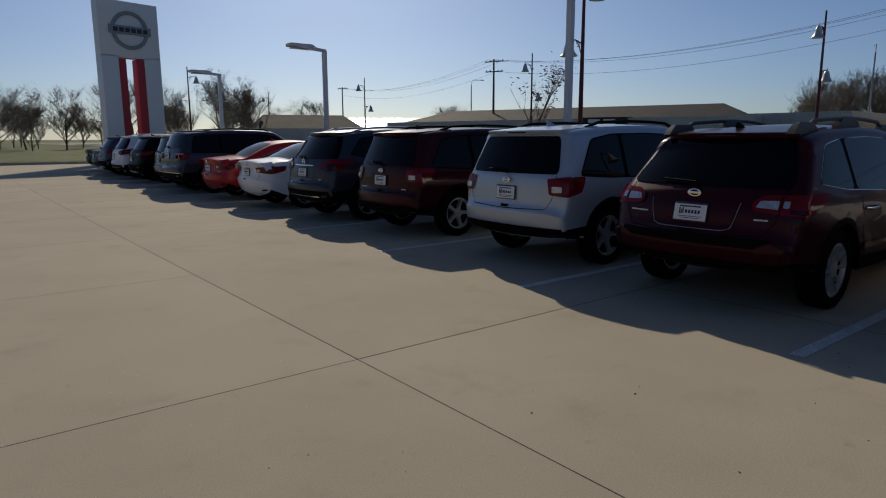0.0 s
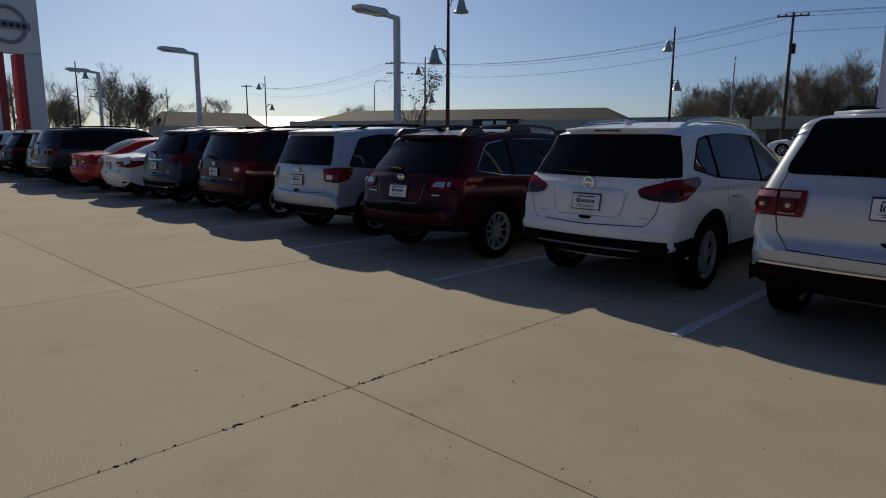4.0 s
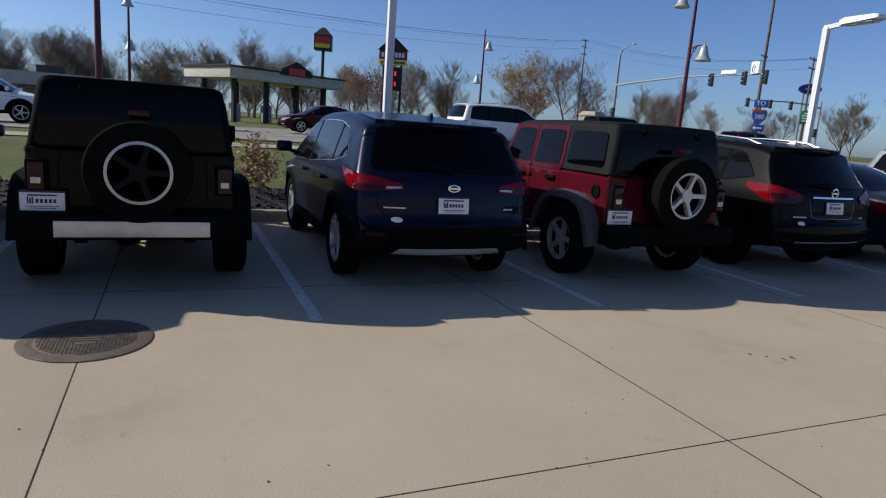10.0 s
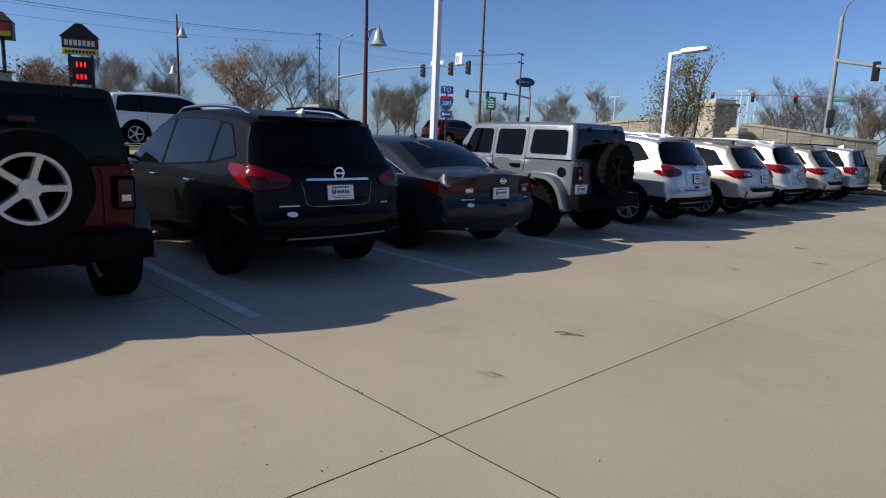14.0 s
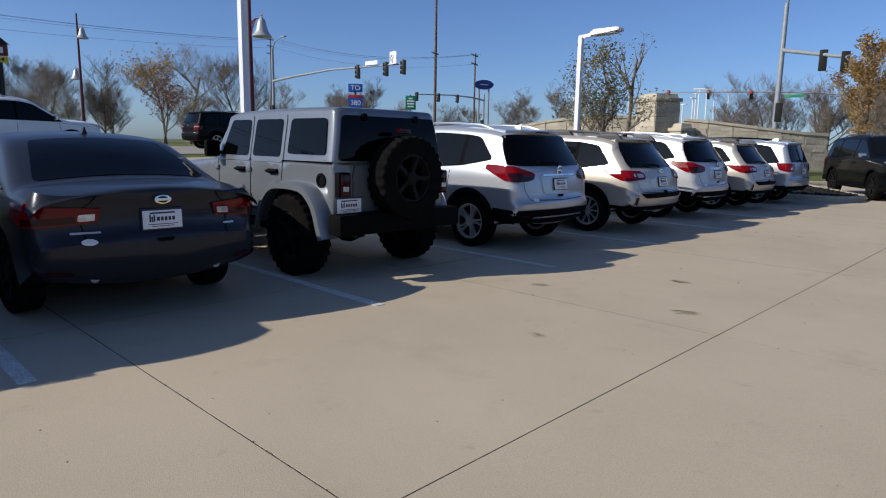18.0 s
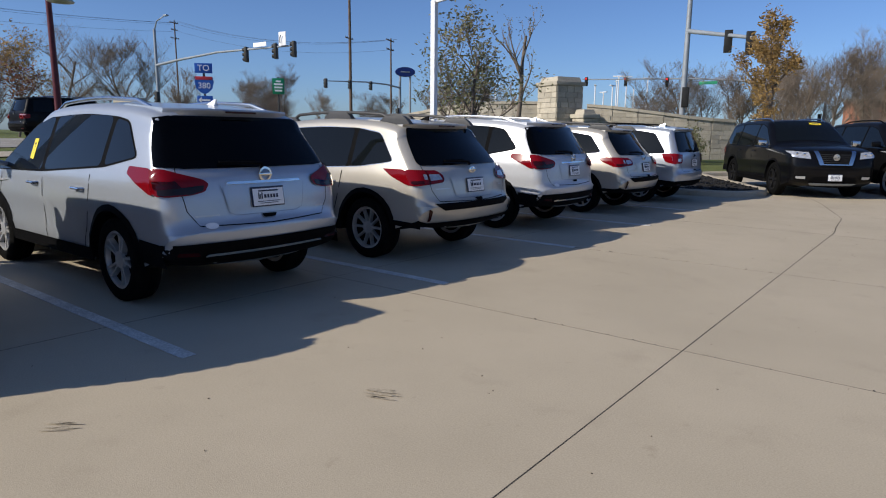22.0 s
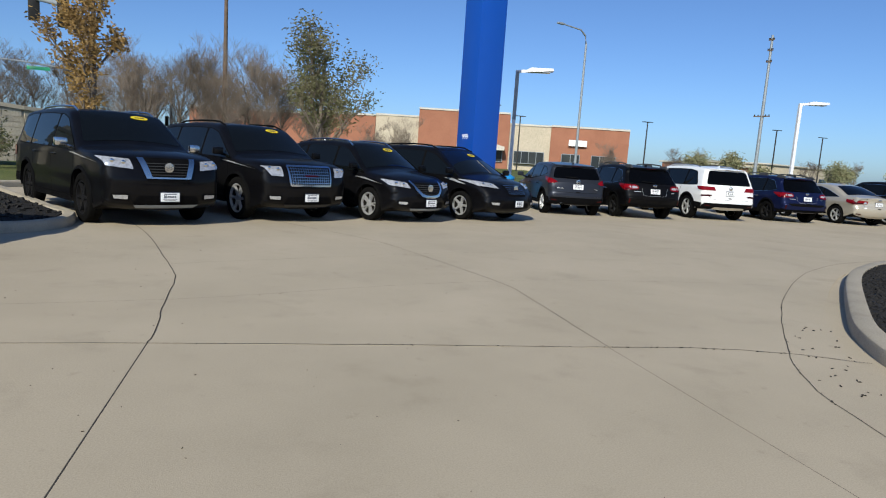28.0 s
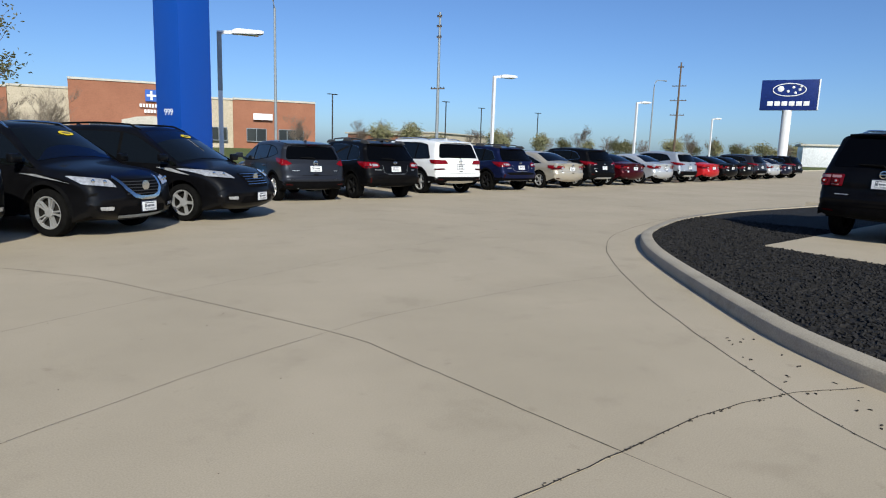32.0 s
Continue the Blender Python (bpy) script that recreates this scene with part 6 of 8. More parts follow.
# ---- lamps, poles, signs ----
def lot_lamp(x, y, heading=180.0, h=4.75, base=0.6, grey=False, label="white steel car park lamp post with a flat angled head"):
    t = thing("lamp_post", label, "lamp post", "lamp posts of the lot", pose(x, y, 0.0, 0, 0, heading))
    fb = lathe(bmesh.new(), [(0.28, 0), (0.28, base - 0.04), (0.25, base), (0.0, base)], 24)
    part("footing", fb, M["kerb"], t)
    pb = bmesh.new()
    box(pb, (0, 0, base + 0.015), (0.30, 0.30, 0.03), 0.006)
    beam(pb, (0, 0, base), (0, 0, h), 0.125, 0.125)
    part("pole", pb, M["pole_white"], t)
    if grey:
        part("upper_pole", beam(bmesh.new(), (0, 0, h * 0.64), (0, 0, h + 0.01), 0.132, 0.132), M["galv"], t, "grey upper part of the pole")
    part("arm", beam(bmesh.new(), (-0.06, 0, h), (0.45, 0, h + 0.05), 0.075, 0.10), M["pole_white"], t)
    hb = bmesh.new()
    rings(hb, [[(0.36, -0.12, h + 0.0), (0.36, 0.12, h + 0.0), (0.36, 0.12, h + 0.10), (0.36, -0.12, h + 0.10)], [(0.5, -0.19, h + 0.0), (0.5, 0.19, h + 0.0), (0.5, 0.17, h + 0.15), (0.5, -0.17, h + 0.15)], [(1.2, -0.19, h + 0.05), (1.2, 0.19, h + 0.05), (1.2, 0.17, h + 0.15), (1.2, -0.17, h + 0.15)], [(1.27, -0.15, h + 0.07), (1.27, 0.15, h + 0.07), (1.27, 0.13, h + 0.14), (1.27, -0.13, h + 0.14)]])
    hd = part("head", hb, M["pole_white"], t)
    part("lens", boxm((0.85, 0, h + 0.015), (0.6, 0.3, 0.03), 0.008), M["clearlens"], hd)
    return t


for x, y, h in ((9.9, 28.6, 4.25), (10.16, 19.45, 4.32), (10.61, 9.46, 4.38), (10.52, -0.78, 4.45), (10.88, -11.26, 4.45), (10.68, -21.74, 4.45), (10.71, -32.37, 4.5)):
    lot_lamp(x, y, h=h)
lot_lamp(-7.05, -48.4, 160, 4.66, grey=True)
lot_lamp(-21.3, -50.5, 170, 4.85)
lot_lamp(-38.5, -53.2, 170, 4.9)
lot_lamp(-62.0, -58.8, 170, 5.1)


def bell_lamp(x, y, flip=1):
    """A tall maroon post with two bell-shaped lamps."""
    z = rise(x, y)
    t = thing("street_lamp", "tall maroon street lamp with two grey bell shades on scrolled arms", "street lamp", "bell street lamps", pose(x, y, z, 0, 0, 0 if flip > 0 else 180))
    part("footing", lathe(bmesh.new(), [(0.27, -0.3), (0.27, 0.10), (0.20, 0.14), (0.17, 0.75), (0.15, 0.85), (0.0, 0.85)], 18), M["pole_white"], t, "pale flared base")
    part("pole", tube(bmesh.new(), [(0, 0, 0.7), (0, 0, 3.0), (0, 0, 8.2)], [0.105, 0.09, 0.05], 12), M["pole_maroon"], t)
    for sg, zh in ((1, 7.15), (-1, 4.75)):
        ab = bmesh.new()
        tube(ab, [(0, 0, zh), (sg * 0.45, 0, zh + 0.12), (sg * 0.85, 0, zh + 0.08)], 0.028, 8)
        tube(ab, [(0, 0, zh - 0.45), (sg * 0.14, 0, zh - 0.32), (sg * 0.2, 0, zh - 0.12), (sg * 0.42, 0, zh + 0.08)], 0.02, 8)
        tube(ab, [(sg * (0.28 + 0.09 * math.cos(a)), 0, zh - 0.05 + 0.09 * math.sin(a)) for a in np.linspace(0, 5.4, 12)], 0.015, 6)
        arm = part("arm", ab, M["pole_maroon"], t, "scrolled bracket")
        c = Matrix.Translation((sg * 0.85, 0, zh))
        part("bell_shade", lathe(bmesh.new(), [(0.02, 0.24), (0.05, 0.20), (0.03, 0.15), (0.07, 0.08), (0.13, 0.02), (0.17, -0.14), (0.22, -0.34), (0.30, -0.47), (0.36, -0.54), (0.35, -0.56), (0.27, -0.47), (0.0, -0.40)], 24, c), M["bellmetal"], t, "grey bell-shaped shade")
    return t


for x, y in ((20.6, 94), (20.9, 69.0), (21.35, 18.07), (21.5, -5.7), (22.43, -28.5)):
    bell_lamp(x, y)
for x, y in ((41.6, 97.2), (41.6, 68.5), (41.6, 40.5), (41.6, 16.9), (44.3, -5.2), (46.2, -29.9)):
    bell_lamp(x, y, -1)


def tall_pole(x, y, h, cross=((0.5, 1.2),), material="wood", r=0.16, label="weathered wooden utility pole with crossarms"):
    z = rise(x, y) if abs(x) < 2000 else 0
    t = thing("utility_pole", label, "utility pole", "", pose(x, y, max(z, -0.15), 0, 0, 20))
    part("pole", tube(bmesh.new(), [(0, 0, -0.3), (0, 0, h * 0.5), (0, 0, h)], [r, r * 0.85, r * 0.6], 10), M[material], t)
    for d, w in cross:
        part("crossarm", beam(bmesh.new(), (0.1, -w, h - d), (0.1, w, h - d), 0.10, 0.12), M["wood"], t)
        for s in (-0.9, -0.45, 0.45, 0.9):
            part("insulator", lathe(bmesh.new(), [(0.03, 0), (0.06, 0.05), (0.06, 0.12), (0.02, 0.16)], 8, Matrix.Translation((0.1, s * w, h - d + 0.05))), M["darkmetal"], t)
    return t


POLES = [(62, 110, 10.6), (55.5, 60.5, 10.6), (59, 15.0, 11.3), (109.8, -82.0, 19.5), (63.4, -87.4, 13.4)]
for i, (x, y, h) in enumerate(POLES):
    tall_pole(x, y, h, ((0.3, 1.3), (1.5, 1.2)) if i in (1, 4) else ((0.3, 1.2),) if i < 3 else ((0.4, 1.0), (1.6, 0.8), (3.0, 1.0)))
tb = bmesh.new()
tube(tb, [(59.3, 14.9, 8.6), (59.3, 14.9, 9.4)], 0.22, 10)
tagged(part("transformer", tb, M["darkmetal"]), "dark cylindrical transformer on a utility pole", "transformer")
tall_pole(71.2, -87.1, 26, ((12.0, 1.2),), r=0.25)
tall_pole(5.7, -87, 17, (), r=0.22)
tall_pole(-50.1, -86.5, 16.5, ((0.5, 0.3), (1.6, 0.3), (2.8, 0.3), (8.6, 0.9)), "galv", 0.2, "pale tall utility pole with short arms")
tall_pole(-106.5, -86, 17, ((0.8, 0.5), (4.0, 1.2), (6.5, 1.4), (9, 1.2)), "wood", 0.22)
wires = bmesh.new()
for (a, b, c), (d, e, f) in zip(POLES, POLES[1:]):
    for off, dz in ((-1.1, 0.0), (0.0, 0.1), (1.1, 0.0), (0.4, -1.3)):
        pts = []
        for k in range(17):
            t = k / 16
            pts.append((a + (d - a) * t + off, b + (e - b) * t, rise(40, b) + c + (f - c) * t + dz - 0.2 - 1.7 * 4 * t * (1 - t)))
        tube(wires, pts, 0.013, 4, cap=False)
tagged(part("power_cable", wires, M["cable"]), "thin black power cables between the utility poles", "cable", kind="structure")


def road_lamp(x, y, h, heading, arm=2.2):
    t = thing("road_lamp", "slim grey road lamp with a curved arm", "street lamp", "", pose(x, y, max(0, rise(x, y)), 0, 0, heading))
    part("pole", tube(bmesh.new(), [(0, 0, -0.2), (0, 0, h - 0.8), (0.15, 0, h - 0.3), (0.6, 0, h), (arm, 0, h + 0.1)], [0.10, 0.07, 0.06, 0.05, 0.04], 10), M["galv"], t)
    part("head", boxm((arm + 0.25, 0, h + 0.1), (0.6, 0.22, 0.12), 0.04), M["galv"], t)


road_lamp(-18.5, -66.5, 10.2, 20)
road_lamp(74, 25, 10, 20)
road_lamp(60, 70, 9, 10)
road_lamp(-70, -70, 10, 180)
for x, y, h in ((-28, -112, 9), (-52, -112, 8.5), (-75, -112, 9), (-100, -112, 8.5), (-33, -115, 8), (-90, -118, 9)):
    t = thing("car_park_lamp", "thin dark car park lamp post, far off", "lamp post", "far lamp posts", pose(x, y, 0.3))
    part("pole", tube(bmesh.new(), [(0, 0, -0.2), (0, 0, h)], [0.12, 0.09], 8), M["darkmetal"], t)
    part("head", boxm((0, 0, h), (1.6, 0.4, 0.1), 0.02), M["darkmetal"], t)
rq = random.Random(12)
for i in range(12):
    x, y = rq.uniform(40, 62), rq.uniform(-130, -110)
    t = thing("far_lamp", "thin white lamp mast with flat heads, far off", "lamp post", "far white lamp masts", pose(x, y, 0.5, 0, 0, rq.uniform(0, 180)))
    h = rq.uniform(8, 10.5)
    part("pole", tube(bmesh.new(), [(0, 0, -0.2), (0, 0, h)], 0.10, 8), M["pole_white"], t)
    part("head", boxm((0, 0, h), (1.7, 0.3, 0.14), 0.03), M["pole_white"], t)


def signal_head(parent, m, lit=None):
    b = part("signal_head", boxm((0, 0, 0), (0.20, 0.36, 1.05), 0.03), M["signal"], parent)
    b.matrix_basis = m
    for k, z in enumerate((0.33, 0.0, -0.33)):
        v = lathe(bmesh.new(), [(0.14, 0.10), (0.14, 0.26), (0.125, 0.26), (0.125, 0.12)], 14, Matrix.Translation((0, 0, z)) @ Matrix.Rotation(radians(-90), 4, "Y"))
        part("visor", v, M["signal"], b)
        part("lens", lathe(bmesh.new(), [(0.125, 0.10), (0.12, 0.125), (0.05, 0.14)], 14, Matrix.Translation((0, 0, z)) @ Matrix.Rotation(radians(-90), 4, "Y")), M["lamp_red"] if lit == k else M["signal"], b)


def signal_mast(x, y, end, h, spots, heading, lit=None, lamp=True, r=0.16, material="galv", straight=False, label="grey traffic signal mast with a long arm"):
    """A pole at x, y with an arm to end (x, y, z); spots are fractions of the arm."""
    z = rise(x, y)
    t = thing("traffic_signal", label, "traffic signal", "", pose(x, y, z))
    e = Vector(end) - Vector((x, y, z))
    top = h + 2.6 if lamp else h + 0.5
    part("pole", tube(bmesh.new(), [(0, 0, -0.3), (0, 0, top)], [r, r * 0.7], 12), M[material], t)
    mid = Vector((e.x * 0.5, e.y * 0.5, (h + e.z) / 2 + 0.15))
    if straight:
        part("arm", tube(bmesh.new(), [(0, 0, h + 0.1), (e.x * 0.5, e.y * 0.5, (h + 0.1 + e.z) / 2), e], [r * 0.72, r * 0.6, r * 0.5], 10), M[material], t)
    else:
        part("arm", tube(bmesh.new(), [(0, 0, h - 0.3), (e.x * 0.2, e.y * 0.2, h - 0.05), mid, e], [r * 0.7, r * 0.6, r * 0.5, r * 0.35], 10), M[material], t)
    if lamp:
        d = e.normalized()
        part("lamp_arm", tube(bmesh.new(), [(0, 0, top - 0.1), (d.x * 0.5, d.y * 0.5, top + 0.6), (d.x * 1.8, d.y * 1.8, top + 0.9)], [0.06, 0.05, 0.04], 8), M[material], t)
        part("lamp_head", boxm((d.x * 2.0, d.y * 2.0, top + 0.9), (0.5, 0.25, 0.12), 0.04), M[material], t)
    for s in spots:
        p = Vector((e.x * s, e.y * s, h + (e.z - h) * s - 0.25))
        signal_head(t, Matrix.Translation(p) @ Matrix.Rotation(radians(heading), 4, "Z"), lit)
    signal_head(t, Matrix.Translation((e.normalized().x * 0.4, 0.3, 3.2)) @ Matrix.Rotation(radians(heading), 4, "Z"), None)
    return t, e


sm, se = signal_mast(53.77, -48.42, (36.3, -48.82, 7.2), 6.2, (0.70, 0.89, 1.0), 205)
part("turn_sign", boxm((se.x * 0.945, se.y * 0.945 + 0.2, 6.75), (0.75, 0.04, 0.9), 0.02), M["white"], sm, "white left-turn sign with a black arrow")
ar = bmesh.new()
tube(ar, [(se.x * 0.945 + 0.1, se.y + 0.35, 6.45), (se.x * 0.945 + 0.1, se.y + 0.35, 6.8), (se.x * 0.945 - 0.02, se.y + 0.35, 6.95)], 0.035, 6)
part("arrow", ar, M["ink"], sm)
part("street_name", boxm((se.x * 0.8, se.y * 0.8 + 0.15, 6.55), (1.5, 0.03, 0.3), 0.01), M["white"], sm)
signal_mast(12.36, -55.41, (8.5, -52.6, 5.9), 6.5, (0.66, 0.97), 110, None, True, 0.17, straight=True)
signal_mast(57.6, -82.8, (57.2, -70.0, 7.2), 6.6, (0.42, 0.7, 1.0), 190, None, False)
far_m, fe = signal_mast(12, -100, (37.5, -94, 8.2), 7.2, (0.62, 0.8, 0.98), -85, 0, False, 0.18)
part("street_name", boxm((fe.x * 0.45, fe.y * 0.45, 7.25), (2.0, 0.05, 0.35), 0.01), M["sign_green"], far_m)

# route signs
rs = thing("road_sign", "blue route sign with TO plate, interstate shield 380 and arrow", "road sign", m=pose(22.99, -33.83, rise(22.9, -33.9) - 0.6, 0, 0, -37))
part("post", tube(bmesh.new(), [(0, 0, 0.3), (0, 0, 3.6)], 0.04, 8), M["darkmetal"], rs)
p = part("plate", boxm((-0.05, 0, 3.42), (0.02, 0.62, 0.36), 0.008), M["sign_blue"], rs, "blue TO plate")
face = Matrix(((0, 0, -1, -0.064), (-1, 0, 0, 0), (0, 1, 0, 0), (0, 0, 0, 1)))
words("TO", 0.30, M["white"], p, Matrix.Translation((0, 0, 3.42)) @ face)
sb = bmesh.new()
sp = [(-0.30, 0.30), (0.30, 0.30), (0.34, 0.10), (0.28, -0.14), (0.14, -0.28), (0.0, -0.34), (-0.14, -0.28), (-0.28, -0.14), (-0.34, 0.10)]
rings(sb, [[(-0.04, y, 2.82 + z) for y, z in sp], [(-0.06, y, 2.82 + z) for y, z in sp]])
p = part("shield", sb, M["sign_blue"], rs, "blue interstate shield")
part("red_band", boxm((-0.063, 0, 3.06), (0.008, 0.6, 0.12), 0.002), M["sign_red"], p)
words("380", 0.30, M["white"], p, Matrix.Translation((0, 0, 2.78)) @ face)
p = part("plate", boxm((-0.05, 0, 2.26), (0.02, 0.55, 0.32), 0.008), M["sign_blue"], rs, "blue arrow plate")
ab = bmesh.new()
box(ab, (-0.064, -0.04, 2.26), (0.006, 0.3, 0.06))
rings(ab, [[(x, 0.12, 2.15), (x, 0.12, 2.37), (x, 0.24, 2.26)] for x in (-0.062, -0.068)])
part("arrow", ab, M["white"], p)
gs = thing("road_sign", "small green road sign with unreadable white lines on a post", "road sign", m=pose(23.5, -37.6, rise(23.6, -37.9), 0, 0, -37))
part("post", tube(bmesh.new(), [(0, 0, -0.2), (0, 0, 2.8)], 0.035, 8), M["darkmetal"], gs)
p = part("plate", boxm((-0.05, 0, 2.42), (0.02, 0.50, 0.66), 0.02), M["sign_green"], gs)
for z, w in ((2.62, 0.2), (2.50, 0.36), (2.37, 0.33), (2.24, 0.3)):
    part("text_bar", boxm((-0.063, 0, z), (0.004, w, 0.07)), M["white"], p)

# silver brand pylon with red legs
py = thing("sign_pylon", "tall silver dealer sign pylon with red inner legs and ring emblem", "sign", m=pose(10.15, 45.4, 0.1, 0, 0, 102))
W_, H_ = 3.75, 9.9
for sg in (1, -1):
    part("leg", boxm((0, sg * 1.34, 3.3), (0.75, 1.05, 6.6), 0.03), M["pylon"], py)
    part("red_panel", boxm((0.02, sg * 0.58, 3.2), (0.66, 0.5, 6.4), 0.02), M["sign_red"], py, "red inner panel")
part("head_panel", boxm((0, 0, 8.15), (0.75, 3.73, 3.4), 0.03), M["pylon"], py)
eb = bmesh.new()
lathe(eb, [(1.0, 0.0), (1.16, 0.03), (1.16, 0.08), (1.0, 0.1), (0.93, 0.05)], 40, Matrix.Translation((-0.40, 0, 8.12)) @ Matrix.Rotation(radians(-90), 4, "Y"), True)
part("ring_emblem", eb, M["galv"], py)
part("emblem_bar", boxm((-0.46, 0, 8.12), (0.10, 2.6, 0.50), 0.02), M["galv"], py)
for k in range(6):
    part("letter_block", boxm((-0.515, 0.92 - 0.37 * k, 8.12), (0.02, 0.28, 0.26), 0.01), M["ink"], py)

# blue pillar
bp = thing("sign_pillar", "tall square bright blue sign pillar with small number 999", "sign", m=pose(-4.57, -44.74, 0.0, 0, 0, 17))
part("shaft", boxm((0, 0, 7.5), (0.86, 0.86, 15), 0.01), M["pillar_blue"], bp)
words("999", 0.21, M["white"], bp, Matrix.Translation((0.433, 0.0, 2.10)) @ Matrix(((0, 0, 1, 0), (1, 0, 0, 0), (0, 1, 0, 0), (0, 0, 0, 1))))
part("base", boxm((0, 0, 0.1), (1.2, 1.2, 0.3), 0.03), M["kerb"], bp)

# navy dealer sign
ns = thing("dealer_sign", "navy blue rectangular sign on a thick white post", "sign", m=pose(-62.2, -52.0, -0.1, 0, 0, 20) @ Matrix.Diagonal((0.9, 0.92, 0.90, 1)))
part("post", tube(bmesh.new(), [(0, 0, -0.3), (0, 0, 6.6)], 0.45, 20), M["pole_white"], ns)
part("panel", boxm((0, 0, 8.1), (0.7, 5.0, 3.0), 0.04), M["navy"], ns)
part("side_strip", boxm((0, 2.58, 8.1), (0.75, 0.12, 3.0), 0.02), M["white"], ns)
ovb = bmesh.new()
tube(ovb, [(0.37, 1.45 * math.cos(a), 8.6 + 0.62 * math.sin(a)) for a in np.linspace(0, math.tau, 33)], 0.05, 6)
part("oval", ovb, M["white"], ns)
for y, z, s in ((-0.75, 8.7, 0.3), (-0.1, 8.45, 0.14), (0.35, 8.85, 0.14), (0.9, 8.6, 0.14), (0.55, 8.3, 0.14), (1.0, 8.95, 0.12)):
    part("star", lathe(bmesh.new(), [(s, 0), (s * 0.4, 0.06)], 8, Matrix.Translation((0.36, y, z)) @ Matrix.Rotation(radians(90), 4, "Y")), M["white"], ns)
for k in range(6):
    part("letter_block", boxm((0.37, -1.6 + 0.64 * k, 7.25), (0.04, 0.5, 0.45), 0.02), M["white"], ns)

# oval sign on posts
ov = thing("dealer_sign", "dark blue oval sign on two grey posts", "sign", m=pose(83.86, -113.3, rise(83, -113), 0, 0, -40) @ Matrix.Scale(1.9, 4))
part("oval_panel", lathe(bmesh.new(), [(0.98, -0.15), (1.02, 0.0), (0.98, 0.15)], 36, Matrix.Translation((0, 0, 6.3)) @ Matrix.Diagonal((1, 1, 0.48, 1)) @ Matrix.Rotation(radians(90), 4, "Y")), M["navy"], ov)
for s in (-0.5, 0.5):
    part("post", tube(bmesh.new(), [(0, s, -0.2), (0, s, 5.9)], 0.10, 8), M["galv"], ov)
part("script_bar", boxm((-0.17, 0, 6.3), (0.02, 0.9, 0.10), 0.02), M["galv"], ov)

# fuel price sign
cs = thing("fuel_sign", "store sign with pitched maroon top, yellow band and red price display", "sign", m=pose(66.0, -28.9, rise(62, -28), 0, 0, -25) @ Matrix.Diagonal((1.1, 1.08, 1.2, 1)))
for s in (-0.85, 0.85):
    part("post", beam(bmesh.new(), (0, s, -0.3), (0, s, 5.6), 0.22, 0.22), M["darkmetal"], cs)
part("name_panel", boxm((0, 0, 6.35), (0.35, 2.7, 0.75), 0.02), M["maroon"], cs)
for k in range(7):
    part("letter_block", boxm((-0.19, 1.0 - 0.33 * k, 6.35), (0.02, 0.24, 0.4), 0.01), M["white"], cs)
part("band", boxm((0, 0, 5.72), (0.36, 2.7, 0.42), 0.02), M["sign_yellow"], cs)
for k in range(9):
    part("letter_block", boxm((-0.19, 1.05 - 0.26 * k, 5.72), (0.02, 0.18, 0.2), 0.005), M["ink"], cs)
rb = bmesh.new()
rings(rb, [[(x, -1.5, 6.75), (x, 1.5, 6.75), (x, 0.25, 7.75), (x, -0.25, 7.75)] for x in (-0.25, 0.25)])
part("pitched_top", rb, M["roofbrown"], cs)
part("display", boxm((0, 0, 4.35), (0.3, 1.5, 2.0), 0.02), M["signal"], cs)
for z in (4.8, 3.9):
    for k in range(3):
        part("digit", boxm((-0.16, 0.30 - 0.30 * k, z), (0.02, 0.15, 0.36), 0.01), M["led_red"], cs)
c2 = thing("store_sign", "small cube store sign with a pitched top on a black pole", "sign", m=pose(106.0, -29.8, rise(100, -29), 0, 0, -18) @ Matrix.Scale(1.8, 4))
part("pole", tube(bmesh.new(), [(0, 0, -0.2), (0, 0, 6.3)], 0.14, 10), M["darkmetal"], c2)
part("cube", boxm((0, 0, 6.9), (1.5, 1.5, 1.3), 0.03), M["darkmetal"], c2)
part("red_panel", boxm((-0.76, 0, 7.1), (0.03, 1.3, 0.6), 0.01), M["sign_red"], c2)
part("yellow_panel", boxm((-0.76, 0, 6.6), (0.03, 1.3, 0.36), 0.01), M["sign_yellow"], c2)
part("top", lathe(bmesh.new(), [(1.15, 7.5), (0.2, 8.2), (0.0, 8.2)], 4, Matrix.Rotation(radians(45), 4, "Z")), M["roofbrown"], c2)

# ---- buildings ----
def facade(t, a, b, z0, z1, material, depth=8.0, name="wall"):
    """A wall block from a to b, running back by depth to the left of a-b."""
    a, b = Vector(a), Vector(b)
    d = (b - a).normalized()
    n = Vector((-d.y, d.x)) * depth
    return part(name, prism(bmesh.new(), [tuple(a), tuple(b), tuple(b + n), tuple(a + n)], z0, z1), M[material], t, "", 20)


def openings(t, a, b, spans, z0, z1, material="window", out=0.05, name="window"):
    a, b = Vector(a), Vector(b)
    d = (b - a).normalized()
    n = Vector((d.y, -d.x))
    for s0, s1 in spans:
        p, q = a + d * s0 + n * out, a + d * s1 + n * out
        w = part(name, prism(bmesh.new(), [tuple(p), tuple(q), tuple(q - n * 0.2), tuple(p - n * 0.2)], z0, z1), M[material], t, "", 20)
        if name == "window":
            k = max(1, round((s1 - s0) / 1.4))
            for i in range(k + 1):
                c = p + (q - p) * i / k
                part("window_bar", beam(bmesh.new(), (*(c + n * 0.02), z0), (*(c + n * 0.02), z1), 0.09, 0.09), M["galv"], w)
            for zz in (z0, z1):
                part("window_bar", beam(bmesh.new(), (*(p + n * 0.02), zz), (*(q + n * 0.02), zz), 0.09, 0.09), M["galv"], w)


